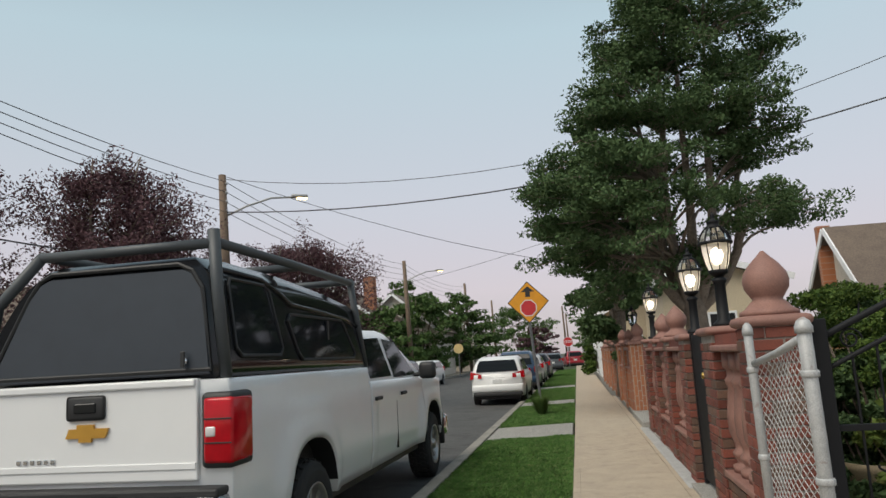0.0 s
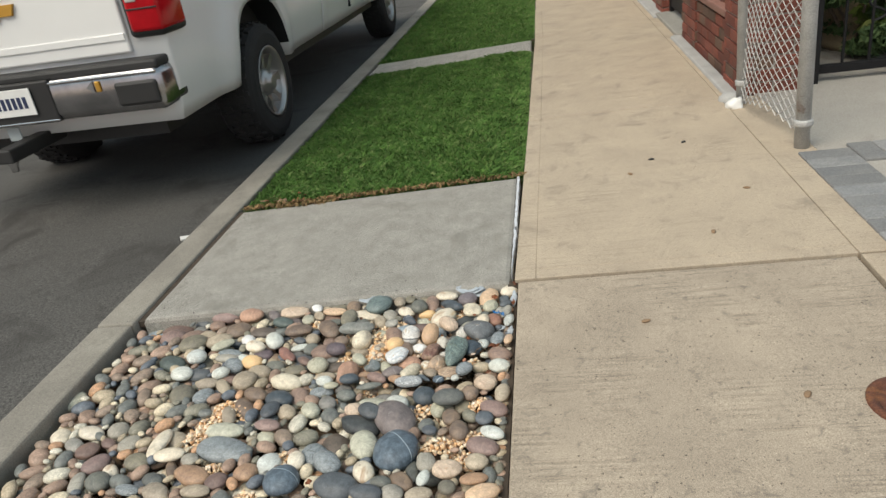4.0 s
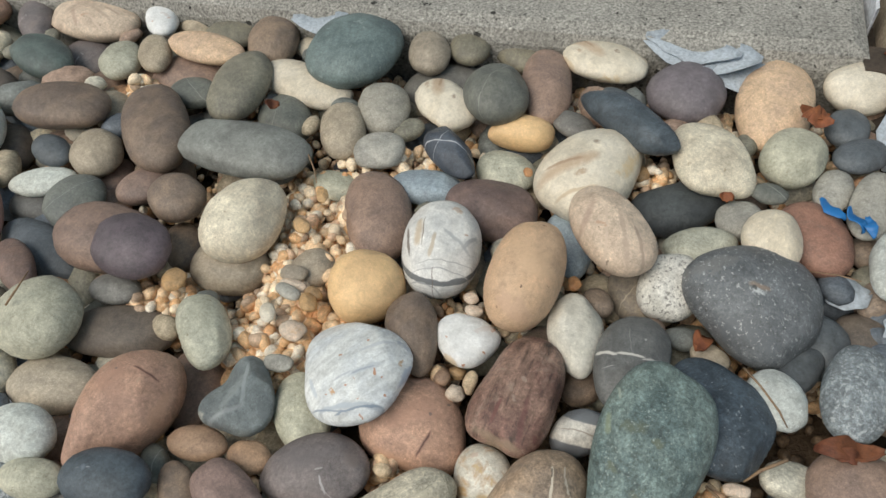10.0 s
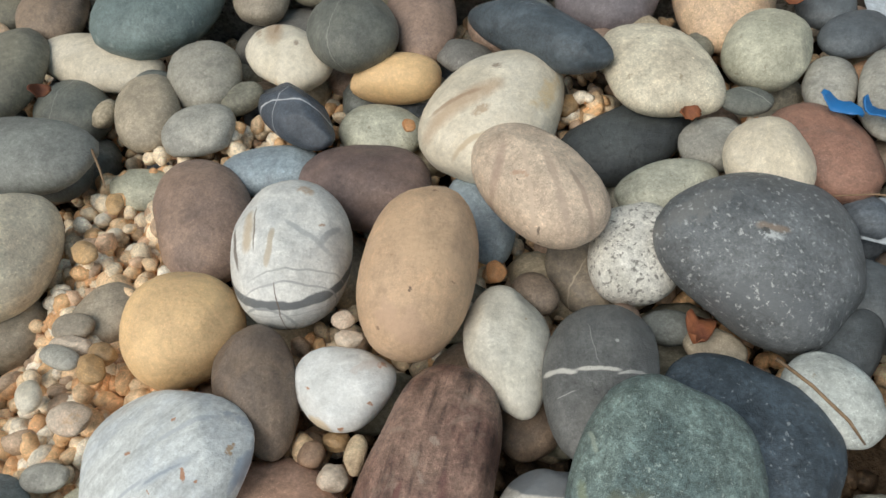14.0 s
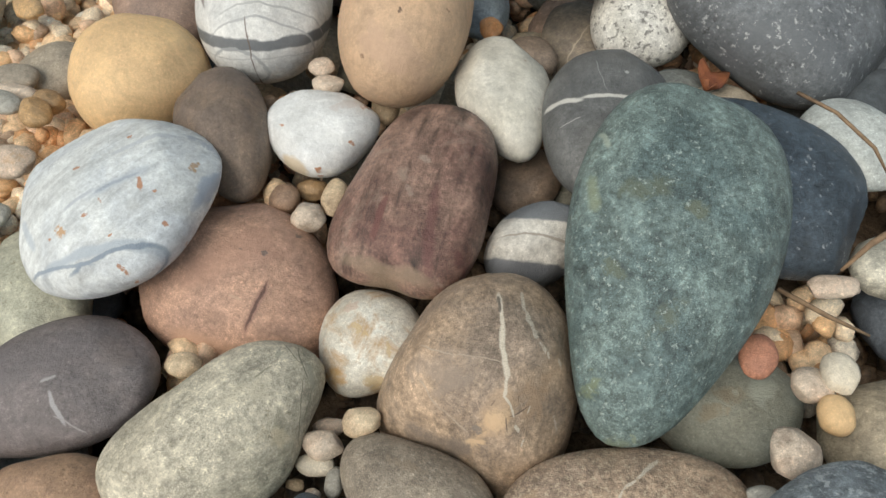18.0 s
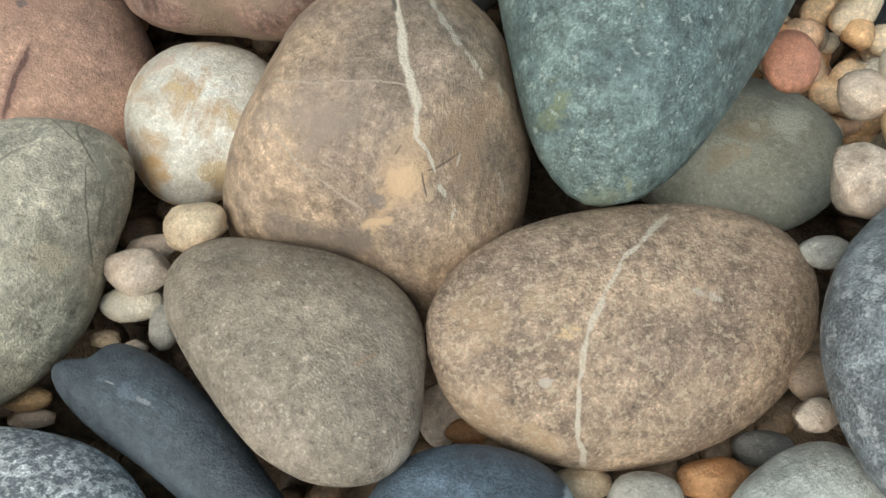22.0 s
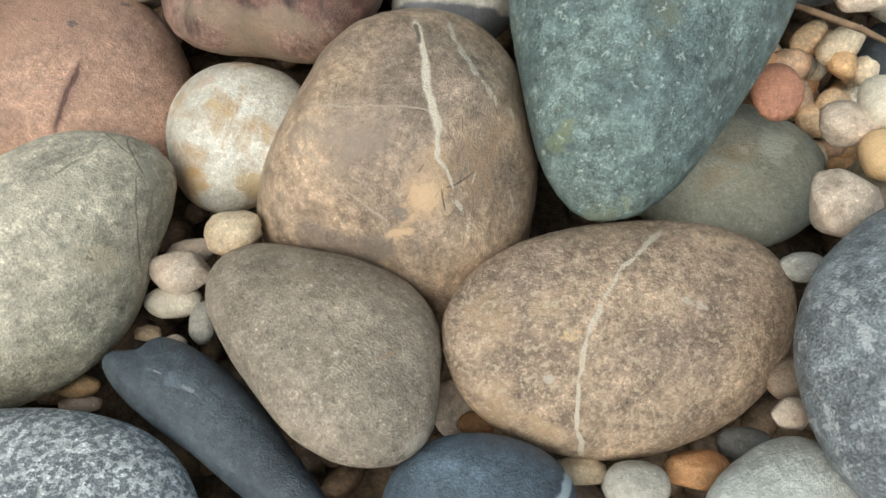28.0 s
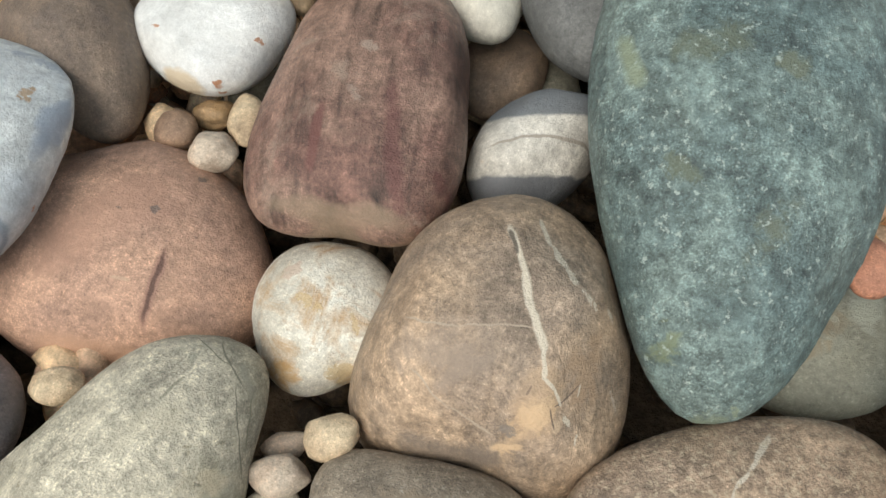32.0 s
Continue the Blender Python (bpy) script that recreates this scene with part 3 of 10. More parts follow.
def panel(parent, x, y0, y1, seed):
    """Low brick base, ledge, balusters and top rail between two pillars."""
    part("base", box(x + 0.03, x + 0.24, y0, y1, -0.02, 0.4), MORTAR, parent)
    lay_bricks(parent, x + 0.02, y0, y1, 0.0, 5, "y", seed)
    part("ledge", box(x - 0.02, x + 0.26, y0, y1, 0.4, 0.45, 0.012), CAST, parent, "pink cast-stone ledge")
    n = max(2, round((y1 - y0) / 0.24))
    b = lathe(BAL, 14, square=3.0)
    first = None
    for k in range(n):
        yy = y0 + (y1 - y0) * (k + 0.5) / n
        if first is None:
            first = part("baluster", b, CAST, parent, "turned pink cast-stone baluster", True)
        ob = first if k == 0 else new("baluster", first.data)
        ob.parent = parent
        ob.matrix_basis = pose(x + 0.12, yy, 0.45) @ Matrix.Diagonal((1, 1.25, 0.97, 1))
    part("rail", box(x - 0.03, x + 0.27, y0, y1, 1.37, 1.42, 0.015), CAST, parent, "pink cast-stone rail")
    part("rail", box(x + 0.02, x + 0.22, y0, y1, 1.42, 1.5), BRICK, parent)


def urn(x, y, z, s=1.0):
    prof = [(0.2, 0), (0.2, 0.035), (0.16, 0.055), (0.125, 0.1), (0.1, 0.125), (0.115, 0.15), (0.15, 0.21), (0.158, 0.27), (0.145, 0.33), (0.1, 0.4), (0.045, 0.46), (0.012, 0.5)]
    b = lathe([(r * s * 0.9, h * s * 0.84) for r, h in prof], 26)
    ob = mesh_ob("urn_finial", b, CAST, True)
    ob.location = (x, y, z)
    tagged(ob, "pink cast-stone flame finial on a brick pillar", "finial", "stone finials along the wall")


wall_1 = tagged(empty("wall_1"), "red brick garden wall with pink cast-stone balusters", "wall", kind="structure")
pillar(wall_1, 1.05, 4.74, 5.1, 1.52, 0.36, 3)
panel(wall_1, 1.08, 5.1, 6.12, 9)
pillar(wall_1, 1.07, 6.12, 6.66, 1.5, 0.4, 5)
urn(1.235, 4.92, 1.59)
wall_2 = tagged(empty("wall_2"), "red brick garden wall with balusters beyond the gate", "wall", kind="structure")
pillar(wall_2, 1.1, 7.9, 8.35, 1.48, 0.4, 7)
panel(wall_2, 1.14, 8.35, 9.55, 11)
pillar(wall_2, 1.12, 9.55, 9.95, 1.48, 0.36, 13)
panel(wall_2, 1.16, 9.95, 11.2, 15)
pillar(wall_2, 1.14, 11.2, 11.6, 1.48, 0.36, 17)
panel(wall_2, 1.18, 11.6, 12.8, 19)
pillar(wall_2, 1.16, 12.8, 13.4, 1.5, 0.4, 21)
urn(1.3, 9.75, 1.55, 0.95)
urn(1.32, 11.4, 1.55, 0.9)
FAR_BRICK, n_, l_, b_ = shader("far_brick", 0.85)
bt = n_.new("ShaderNodeTexBrick")
bt.inputs["Color1"].default_value, bt.inputs["Color2"].default_value, bt.inputs["Mortar"].default_value = (0.38, 0.14, 0.06, 1), (0.28, 0.1, 0.05, 1), (0.33, 0.26, 0.2, 1)
bt.inputs["Scale"].default_value, bt.inputs["Brick Width"].default_value, bt.inputs["Row Height"].default_value, bt.inputs["Mortar Size"].default_value = 1.0, 0.21, 0.076, 0.008
mp = n_.new("ShaderNodeMapping")
mp.inputs["Rotation"].default_value = (radians(90), 0, radians(90))
l_.new(n_.new("ShaderNodeTexCoord").outputs["Object"], mp.inputs["Vector"])
l_.new(mp.outputs["Vector"], bt.inputs["Vector"])
l_.new(bt.outputs["Color"], b_.inputs["Base Color"])
bump(n_, l_, b_, bt.outputs["Fac"], -0.4, 0.01)
wall_3 = tagged(empty("wall_3"), "long orange-red brick wall with pointed stone caps further down the street", "wall", kind="structure")
for k in range(8):
    y0 = 16.0 + 2.55 * k
    part("pillar", box(1.12, 1.52, y0, y0 + 0.5, -0.02, 1.5, 0.01), FAR_BRICK, wall_3)
    part("coping", box(1.08, 1.56, y0 - 0.04, y0 + 0.54, 1.5, 1.57, 0.02), CAST, wall_3)
    part("base", box(1.18, 1.42, y0 + 0.5, y0 + 2.55, -0.02, 0.95), FAR_BRICK, wall_3)
    part("ledge", box(1.15, 1.45, y0 + 0.5, y0 + 2.55, 0.95, 1.0, 0.01), CAST, wall_3)
    part("back", box(1.32, 1.38, y0 + 0.5, y0 + 2.55, 1.0, 1.38), FAR_BRICK, wall_3)
    for j in range(5):
        part("post", box(1.2, 1.4, y0 + 0.6 + 0.4 * j, y0 + 0.72 + 0.4 * j, 1.0, 1.38, 0.01), CAST, wall_3)
    part("rail", box(1.15, 1.45, y0 + 0.5, y0 + 2.55, 1.38, 1.45, 0.015), CAST, wall_3)
    urn(1.32, y0 + 0.25, 1.57, 0.8 if k % 2 else 0.95)
fence = tagged(empty("fence"), "white vinyl privacy fence at the end of the wall", "fence")
VINYL = plain("white_vinyl", (0.8, 0.8, 0.8), 0.4)
for k in range(9):
    part("board", box(1.22, 1.3, 36.6 + 2.0 * k, 38.56 + 2.0 * k, 0.05, 1.72 + 0.04 * (k % 2), 0.02), VINYL, fence)
    part("post", box(1.19, 1.33, 36.44 + 2.0 * k, 36.58 + 2.0 * k, 0, 1.9, 0.02), VINYL, fence)
# wall foot: grey cement band and the gate sills
foot = surface("cement_band", (0.42, 0.42, 0.41), (0.33, 0.33, 0.32), 6.0, 200.0, 0.8, dirt=(0.55, 0.54, 0.5), dirt_scale=5.0)
band = mesh_ob("trim", box(0.98, 1.07, 4.72, 6.7, -0.05, 0.035, 0.015), foot)
tagged(band, "pale cement band at the foot of the wall", "trim", kind="structure")
band = mesh_ob("trim", box(1.0, 1.14, 7.75, 13.5, -0.05, 0.03, 0.015), foot)
tagged(band, "pale cement band at the foot of the wall", "trim", kind="structure")
sill = mesh_ob("step", box(1.03, 1.9, 6.67, 7.89, -0.05, 0.045, 0.012), CONCRETE_GREY)
tagged(sill, "grey concrete threshold under the black gate", "step", kind="structure")
sill = mesh_ob("step", box(1.05, 1.9, 13.45, 15.95, -0.05, 0.12, 0.012), CONCRETE_GREY)
tagged(sill, "grey concrete step between two walls", "step", kind="structure")
lump = mesh_ob("cement_lump", lathe(((0.001, 0.06), (0.04, 0.055), (0.07, 0.03), (0.08, -0.01)), 12), foot, True)
lump.location = (1.0, 4.66, 0.0)
tagged(lump, "white lump of cement at the wall's corner", "cement")

side_gate = tagged(empty("gate", 1.16, 6.72, 0.05), "black iron side gate closed between brick pillars", "gate")
part("frame", box(0, 0.04, 0, 0.05, 0, 1.5, 0.004), BLACK_IRON, side_gate)
part("frame", box(0, 0.04, 1.08, 1.13, 0, 1.5, 0.004), BLACK_IRON, side_gate)
part("panel", box(0.01, 0.03, 0.05, 1.08, 0.05, 1.48), BLACK_IRON, side_gate)
BRASS = plain("brass", (0.5, 0.33, 0.1), 0.3, 1.0)
part("knob", lathe(((0.012, 0), (0.012, 0.03), (0.028, 0.04), (0.03, 0.055), (0.018, 0.068)), 12, (0.0, 0.1, 0.0)), BRASS, side_gate, "brass knob", True).matrix_basis = pose(0, 0.1, 1.1, 0, -90, 0)

# double iron drive gate beside the near pillar
drive_gate = tagged(empty("gate", 1.43, 4.86, 0.0), "black wrought-iron drive gate with scrolls and an arched top", "gate")
part("post", box(0, 0.1, -0.05, 0.05, 0.0, 1.55, 0.006), BLACK_IRON, drive_gate)
part("rail", box(0.1, 2.6, -0.02, 0.02, 0.06, 0.11, 0.004), BLACK_IRON, drive_gate)
part("rail", box(0.1, 2.6, -0.02, 0.02, 0.86, 0.9, 0.004), BLACK_IRON, drive_gate)
arch = [(0.05 + 0.1 * k, 0.0, 1.42 + 0.62 * math.sin(min(1.0, k / 20.0) * math.pi / 2)) for k in range(26)]
part("arch", tube(arch, 0.022), BLACK_IRON, drive_gate, "", True)
part("arch", tube([(x, y, z - 0.2) for x, y, z in arch], 0.016), BLACK_IRON, drive_gate, "", True)
for k in range(17):
    xx = 0.24 + 0.145 * k
    zt = 1.22 + 0.62 * math.sin(min(1.0, xx / 2.0) * math.pi / 2)
    part("bar", tube([(xx, 0, 0.1), (xx, 0, zt)], 0.0085, 6), BLACK_IRON, drive_gate)
    if k % 2 == 0:
        sc = [(xx + 0.07 * math.cos(a) * (1 - a / 14), 0.0, zt + 0.08 + 0.07 * math.sin(a) * (1 - a / 14)) for a in (0.6 * i for i in range(18))]
        part("scroll", tube(sc, 0.007, 5), BLACK_IRON, drive_gate)
        tip = [(xx + 0.06, 0, zt + 0.18), (xx + 0.08, 0, zt + 0.3)]
        part("spike", tube(tip, (0.012, 0.002), 6), BLACK_IRON, drive_gate)
for k in range(5):
    xx = 0.38 + 0.45 * k
    sc = [(xx + 0.09 * math.sin(a) * (0.5 + 0.5 * math.cos(a * 0.5)), 0, 0.5 + 0.028 * (a - 6)) for a in (0.4 * i for i in range(30))]
    part("scroll", tube(sc, 0.008, 5), BLACK_IRON, drive_gate)

# chain-link gate leaf with galvanised posts
link_gate = tagged(empty("chain_link_gate"), "leaning galvanised chain-link gate with rusty posts", "gate")
P0, P1 = Vector((1.03, 4.56, 0.0)), Vector((1.105, 3.74, 0.0))
for p, r, h in ((P0, 0.026, 1.47), (P1, 0.034, 1.46)):
    lean = Vector((-0.02, 0.0, 0.0))
    part("post", tube([p, p + lean + Vector((0, 0, h)), p + lean + Vector((0, 0, h + 0.03))], (r, r, r * 0.5), 14), GALV, link_gate, "galvanised post with rust streaks", True)
    part("cap", lathe(((r * 1.25, 0), (r * 1.25, 0.03), (r * 0.9, 0.06), (r * 0.3, 0.075)), 14, p + lean + Vector((0, 0, h))), GALV, link_gate, "", True)
    for hz in (0.12, 0.75, 1.25):
        part("clamp", lathe(((r * 1.2, 0), (r * 1.3, 0.006), (r * 1.3, 0.026), (r * 1.2, 0.032)), 14, p + lean * (hz / h) + Vector((0, 0, hz))), GALV, link_gate, "", True)
part("rail", tube([P0 + Vector((-0.01, 0, 1.3)), P0.lerp(P1, 0.5) + Vector((-0.02, 0, 1.36)), P1 + Vector((-0.03, 0, 1.44))], 0.02, 10), GALV, link_gate, "", True)
bm = bmesh.new()
cols, rows_n = 11, 24
for k in range(cols):
    for flip in (0, 1):
        pts = []
        for j in range(rows_n + 1):
            u = (k + 0.5 + (0.5 if (j + flip) % 2 else -0.5)) / cols
            base_p = P0.lerp(P1, u)
            top_z = 1.3 + 0.13 * u
            sag = 0.02 * math.sin(3.1 * j / rows_n + 5 * u)
            pts.append(base_p + Vector((sag - 0.01 * j / rows_n, 0.004 * math.sin(j * 1.7 + k), top_z * (1 - j / rows_n) + (0.02 + 0.07 * math.sin(u * 3.0)) * j / rows_n)))
        add_tube(bm, pts, 0.0029, 4, False)
part("mesh", bm, plain("bright_wire", (0.5, 0.49, 0.47), 0.5, 0.2), link_gate, "bent diamond wire mesh")
post = mesh_ob("gate_post", tube([(1.105, 2.6, 0.0), (1.1, 2.6, 0.46), (1.1, 2.6, 0.5)], (0.03, 0.03, 0.012), 14), GALV, True)
tagged(post, "short galvanised gate stop post beside the driveway", "post")


def lantern(x, y, z, s=1.0, lit=True):
    lamp = tagged(empty("lantern", x, y, z), "black lantern on a post, its glass %s" % ("glowing warm white" if lit else "unlit"), "lamp", "lanterns on the wall")
    lamp.scale = (s, s, s)
    part("post", lathe(((0.09, 0), (0.09, 0.03), (0.05, 0.06), (0.045, 0.36), (0.06, 0.38), (0.06, 0.4), (0.035, 0.42)), 14), BLACK_IRON, lamp, "", True)
    part("cup", lathe(((0.03, 0.42), (0.075, 0.45), (0.085, 0.475), (0.07, 0.48)), 16), BLACK_IRON, lamp, "", True)
    part("glass", lathe(((0.075, 0.48), (0.098, 0.54), (0.115, 0.63), (0.12, 0.7), (0.118, 0.71)), 8), FROST if lit else GLASS, lamp, "bevelled glass panes")
    for k in range(8):
        a = 2 * math.pi * k / 8
        part("glazing_bar", tube([(r * math.cos(a), r * math.sin(a), h) for r, h in ((0.077, 0.48), (0.1, 0.54), (0.117, 0.63), (0.122, 0.705))], 0.005, 5), BLACK_IRON, lamp)
    part("rim", lathe(((0.118, 0.7), (0.142, 0.702), (0.146, 0.712), (0.14, 0.724), (0.118, 0.722)), 24), BLACK_IRON, lamp, "", True)
    part("roof_glass", lathe(((0.132, 0.724), (0.122, 0.76), (0.1, 0.8), (0.066, 0.84)), 8), PALE_GLASS, lamp, "clear domed glass roof")
    for k in range(8):
        a = 2 * math.pi * k / 8
        part("roof_rib", tube([(q * math.cos(a), q * math.sin(a), h) for q, h in ((0.137, 0.72), (0.127, 0.76), (0.105, 0.802), (0.07, 0.845))], 0.007, 5), BLACK_IRON, lamp)
    part("cap", lathe(((0.074, 0.838), (0.074, 0.85), (0.05, 0.862), (0.046, 0.885), (0.056, 0.892), (0.05, 0.905), (0.02, 0.915), (0.014, 0.94), (0.02, 0.952), (0.003, 0.985)), 16), BLACK_IRON, lamp, "", True)
    if lit:
        part("bulb", lathe(((0.015, 0.53), (0.036, 0.56), (0.05, 0.605), (0.036, 0.65), (0.008, 0.67)), 12), WARM, lamp, "glowing bulb", True)
        bulb = bpy.data.lights.new("bulb_light", "POINT")
        bulb.energy, bulb.color, bulb.shadow_soft_size = 5.0, (1.0, 0.78, 0.52), 0.05
        lb = new("bulb_light", bulb)
        lb.parent = lamp
        lb.location = (0, 0, 0.6)


lantern(1.24, 6.4, 1.57, 1.0)
lantern(1.27, 8.1, 1.55, 0.95)
lantern(1.34, 13.1, 1.57, 1.0)
lantern(1.45, 18.8, 1.57, 0.95, False)
lantern(1.38, 28.8, 1.57, 1.0)

# ---- vehicles ----
def car_paint(name, colour, rough=0.28):
    m, n, l, b = shader(name, rough, 0.0, 0.4)
    film = ramp(n, l, noise_tex(n, l, coords(n, l), 3.0, 5.0, 0.6), ((0.35, 0.97), (0.7, 1.0)))
    l.new(mix(n, l, 1.0, colour, film, "MULTIPLY"), b.inputs["Base Color"])
    b.inputs["Coat Weight"].default_value, b.inputs["Coat Roughness"].default_value = 0.35, 0.08
    return m


WHITE_PAINT = car_paint("white_car_paint", (0.74, 0.74, 0.725))
TINTED, n_, l_, b_ = shader("tinted_glass", 0.05, 0.0, 0.2)
b_.inputs["Base Color"].default_value = (0.012, 0.014, 0.016, 1)
CAP_BLACK = plain("gloss_black_cap", (0.012, 0.0125, 0.014), 0.12, 0.0, 0.35, 0.1, 0.05)
CAP_GREY = plain("dusty_grey_cap_panel", (0.03, 0.038, 0.048), 0.42)
RACK = plain("dark_grey_rack_paint", (0.055, 0.062, 0.066), 0.5)
RUBBER = surface("tyre_rubber", (0.022, 0.022, 0.022), (0.03, 0.029, 0.028), 8.0, 150.0, 0.85, relief=0.3)
CHROME = plain("chrome", (0.75, 0.75, 0.76), 0.12, 1.0)
STEEL_GREY = plain("painted_steel", (0.16, 0.165, 0.17), 0.4, 0.4)
BLACK_PLASTIC = plain("black_plastic", (0.018, 0.018, 0.018), 0.55)
RED_LENS = plain("red_lens", (0.42, 0.006, 0.012), 0.12, 0.0, 0.35, 0.0, 0.25)
CLEAR_LENS = plain("clear_lens", (0.6, 0.58, 0.56), 0.15, 0.0, 0.6, 0.8)
PLATE = plain("plate_white", (0.72, 0.72, 0.7), 0.4)
INK = plain("dark_blue_ink", (0.02, 0.03, 0.08), 0.5)
GOLD_BADGE = plain("gold_badge", (0.6, 0.33, 0.06), 0.3, 0.5)


def loft(sections, cap=True):
    """Closed skin through rings of equal length."""
    bm = bmesh.new()
    rings = [[bm.verts.new(p) for p in s] for s in sections]
    n = len(rings[0])
    for r0, r1 in zip(rings, rings[1:]):
        for i in range(n):
            bm.faces.new((r0[i], r0[(i + 1) % n], r1[(i + 1) % n], r1[i]))
    if cap:
        bm.faces.new(rings[0][::-1])
        bm.faces.new(rings[-1])
    bmesh.ops.recalc_face_normals(bm, faces=bm.faces[:])
    return bm


def body_skin(stations, low, high, half, levels=7):
    """A car body: at each station y the side runs from low(y) to high(y), half(z, y) from the middle line."""
    secs = []
    for y in stations:
        z0, z1 = low(y), high(y)
        zs = [z0 + (z1 - z0) * k / levels for k in range(levels + 1)]
        secs.append([(half(z, y), y, z) for z in zs] + [(-half(z, y), y, z) for z in reversed(zs)])
    return loft(secs)


def wheel(parent, x, y, z, radius, width, side=1, rim_mat=None, fine=True):
    w = part("wheel", lathe(((radius * 0.3, -width / 2 + 0.02), (radius * 0.6, -width / 2), (radius * 0.58, width * 0.02), (radius * 0.3, width * 0.02)), 28), STEEL_GREY, parent, "", True)
    w.matrix_basis = pose(x, y, z, 0, 90 * side, 0)
    prof = [(0.6, -0.5), (0.66, -0.53), (0.82, -0.54), (0.94, -0.49), (0.985, -0.42), (1.0, -0.3), (1.0, -0.1), (1.0, 0.1), (1.0, 0.3), (0.985, 0.42), (0.94, 0.49), (0.82, 0.54), (0.66, 0.53), (0.6, 0.5), (0.57, 0.3), (0.57, -0.3)]
    b = bmesh.new()
    add_lathe(b, [(r * radius, h * width) for r, h in prof], 88 if fine else 44)
    if fine:
        lugs = []
        for f in b.faces:
            c = f.calc_center_median()
            step = int((math.atan2(c.y, c.x) / (2 * math.pi) % 1.0) * 88)
            row = int((c.z / width + 0.5) * 5)
            if math.hypot(c.x, c.y) > 0.97 * radius and (step + 2 * row) % 4 < 3 and abs(c.z) < 0.45 * width and (step + row) % 2:
                lugs.append(f)
        made = bmesh.ops.extrude_discrete_faces(b, faces=lugs)
        for f in made["faces"]:
            out = Vector((f.calc_center_median().x, f.calc_center_median().y, 0)).normalized()
            for v in f.verts:
                v.co += out * 0.016
    part("tyre", b, RUBBER, w, "chunky black all-terrain tyre" if fine else "", not fine)
    b = bmesh.new()
    add_lathe(b, [(0.6 * radius, width * 0.5), (0.615 * radius, width * 0.54), (0.57 * radius, width * 0.52), (0.54 * radius, width * 0.4), (0.52 * radius, width * 0.12), (0.2 * radius, width * 0.1)], 40, ends=False)
    part("rim", b, rim_mat or CHROME, w, "", True)
    part("hub", lathe([(0.24 * radius, width * 0.1), (0.24 * radius, width * 0.34), (0.2 * radius, width * 0.42), (0.15 * radius, width * 0.44), (0.14 * radius, width * 0.52), (0.09 * radius, width * 0.54)], 24), rim_mat or CHROME, w, "", True)
    for k in range(8 if fine else 5):
        b = bmesh.new()
        prof = ((0.18, 0.07, 0.3), (0.32, 0.05, 0.36), (0.46, 0.06, 0.37), (0.57, 0.085, 0.42))
        rings = [[b.verts.new((q * radius, sy * hw * radius, width * h + dz)) for sy, dz in ((-1, 0), (1, 0), (1, -0.05), (-1, -0.05))] for q, hw, h in prof]
        for r0, r1 in zip(rings, rings[1:]):
            for i in range(4):
                b.faces.new((r0[i], r0[(i + 1) % 4], r1[(i + 1) % 4], r1[i]))
        bmesh.ops.recalc_face_normals(b, faces=b.faces[:])
        part("spoke", b, rim_mat or CHROME, w).matrix_basis = pose(0, 0, 0, 0, 0, (45 if fine else 72) * k)
    return w


def plate_on(parent, x, y, z, face=180):
    p = part("licence_plate", box(-0.152, 0.152, -0.004, 0.004, -0.076, 0.076, 0.002), PLATE, parent, "white licence plate with dark marks")
    p.matrix_basis = pose(x, y, z)
    for k in range(7):
        part("plate_mark", box(-0.118 + 0.035 * k, -0.096 + 0.035 * k, -0.0065, -0.004, -0.035, 0.03), INK, p)
    return p


# the pickup: local y forward from the rear bumper, x across, z from the road
HALF, LENGTH, REAR, FRONT, ARCH, CAB = 0.96, 7.0, 1.38, 5.9, 0.52, 0.42
pickup = tagged(empty("pickup_truck", -3.09, 4.16, -0.15, -0.6), "white crew-cab pickup with black bed cap and ladder rack", "pickup truck")


def arch_low(y, base=0.52, up=0.0):
    z = base
    for c in (REAR, FRONT):
        if abs(y - c) < ARCH:
            z = max(z, 0.42 + up + 0.61 * (1.0 - abs((y - c) / ARCH) ** 2.7) ** (1 / 2.7))
    return z


def side_half(z, y):
    h = HALF - 0.028 * max(0, (z - 1.15) / 0.4) - 0.05 * max(0, (0.75 - z) / 0.3)
    h += 0.014 * math.exp(-((z - 1.28) / 0.05) ** 2) - 0.022 * min(1.0, max(0.0, (y - 3.2) / 0.15)) * min(1.0, max(0.0, (5.3 - y) / 0.1)) * (1 if 0.55 < z < 1.2 else 0)
    for c in (REAR, FRONT):
        d = (abs((y - c) / (ARCH + 0.06)) ** 2.7 + abs((z - 0.42) / 0.67) ** 2.7) ** (1 / 2.7)
        h += 0.045 * math.exp(-(max(0.0, d - 1.0) / 0.22) ** 2)
    if y > 6.5:
        h -= 0.25 * ((y - 6.5) / 0.5) ** 2
    return h


def bed_stations(a, b, n):
    return [a + (b - a) * k / n for k in range(n + 1)]


part("bed", body_skin(bed_stations(0.06, 3.04, 90), arch_low, lambda y: 1.54, side_half, 12), WHITE_PAINT, pickup, "white bed side with flared arch", True)
part("cab_body", body_skin(bed_stations(3.06, 5.4, 48), arch_low, lambda y: 1.42 - 0.01 * (y - CAB), side_half, 10), WHITE_PAINT, pickup, "white cab body", True)
part("hood", body_skin(bed_stations(5.4, 6.92, 44), arch_low, lambda y: 1.4 - 0.07 * (y - 5.32) - 0.22 * max(0, (y - 6.52) / 0.4) ** 2, side_half, 10), WHITE_PAINT, pickup, "white hood and fender", True)


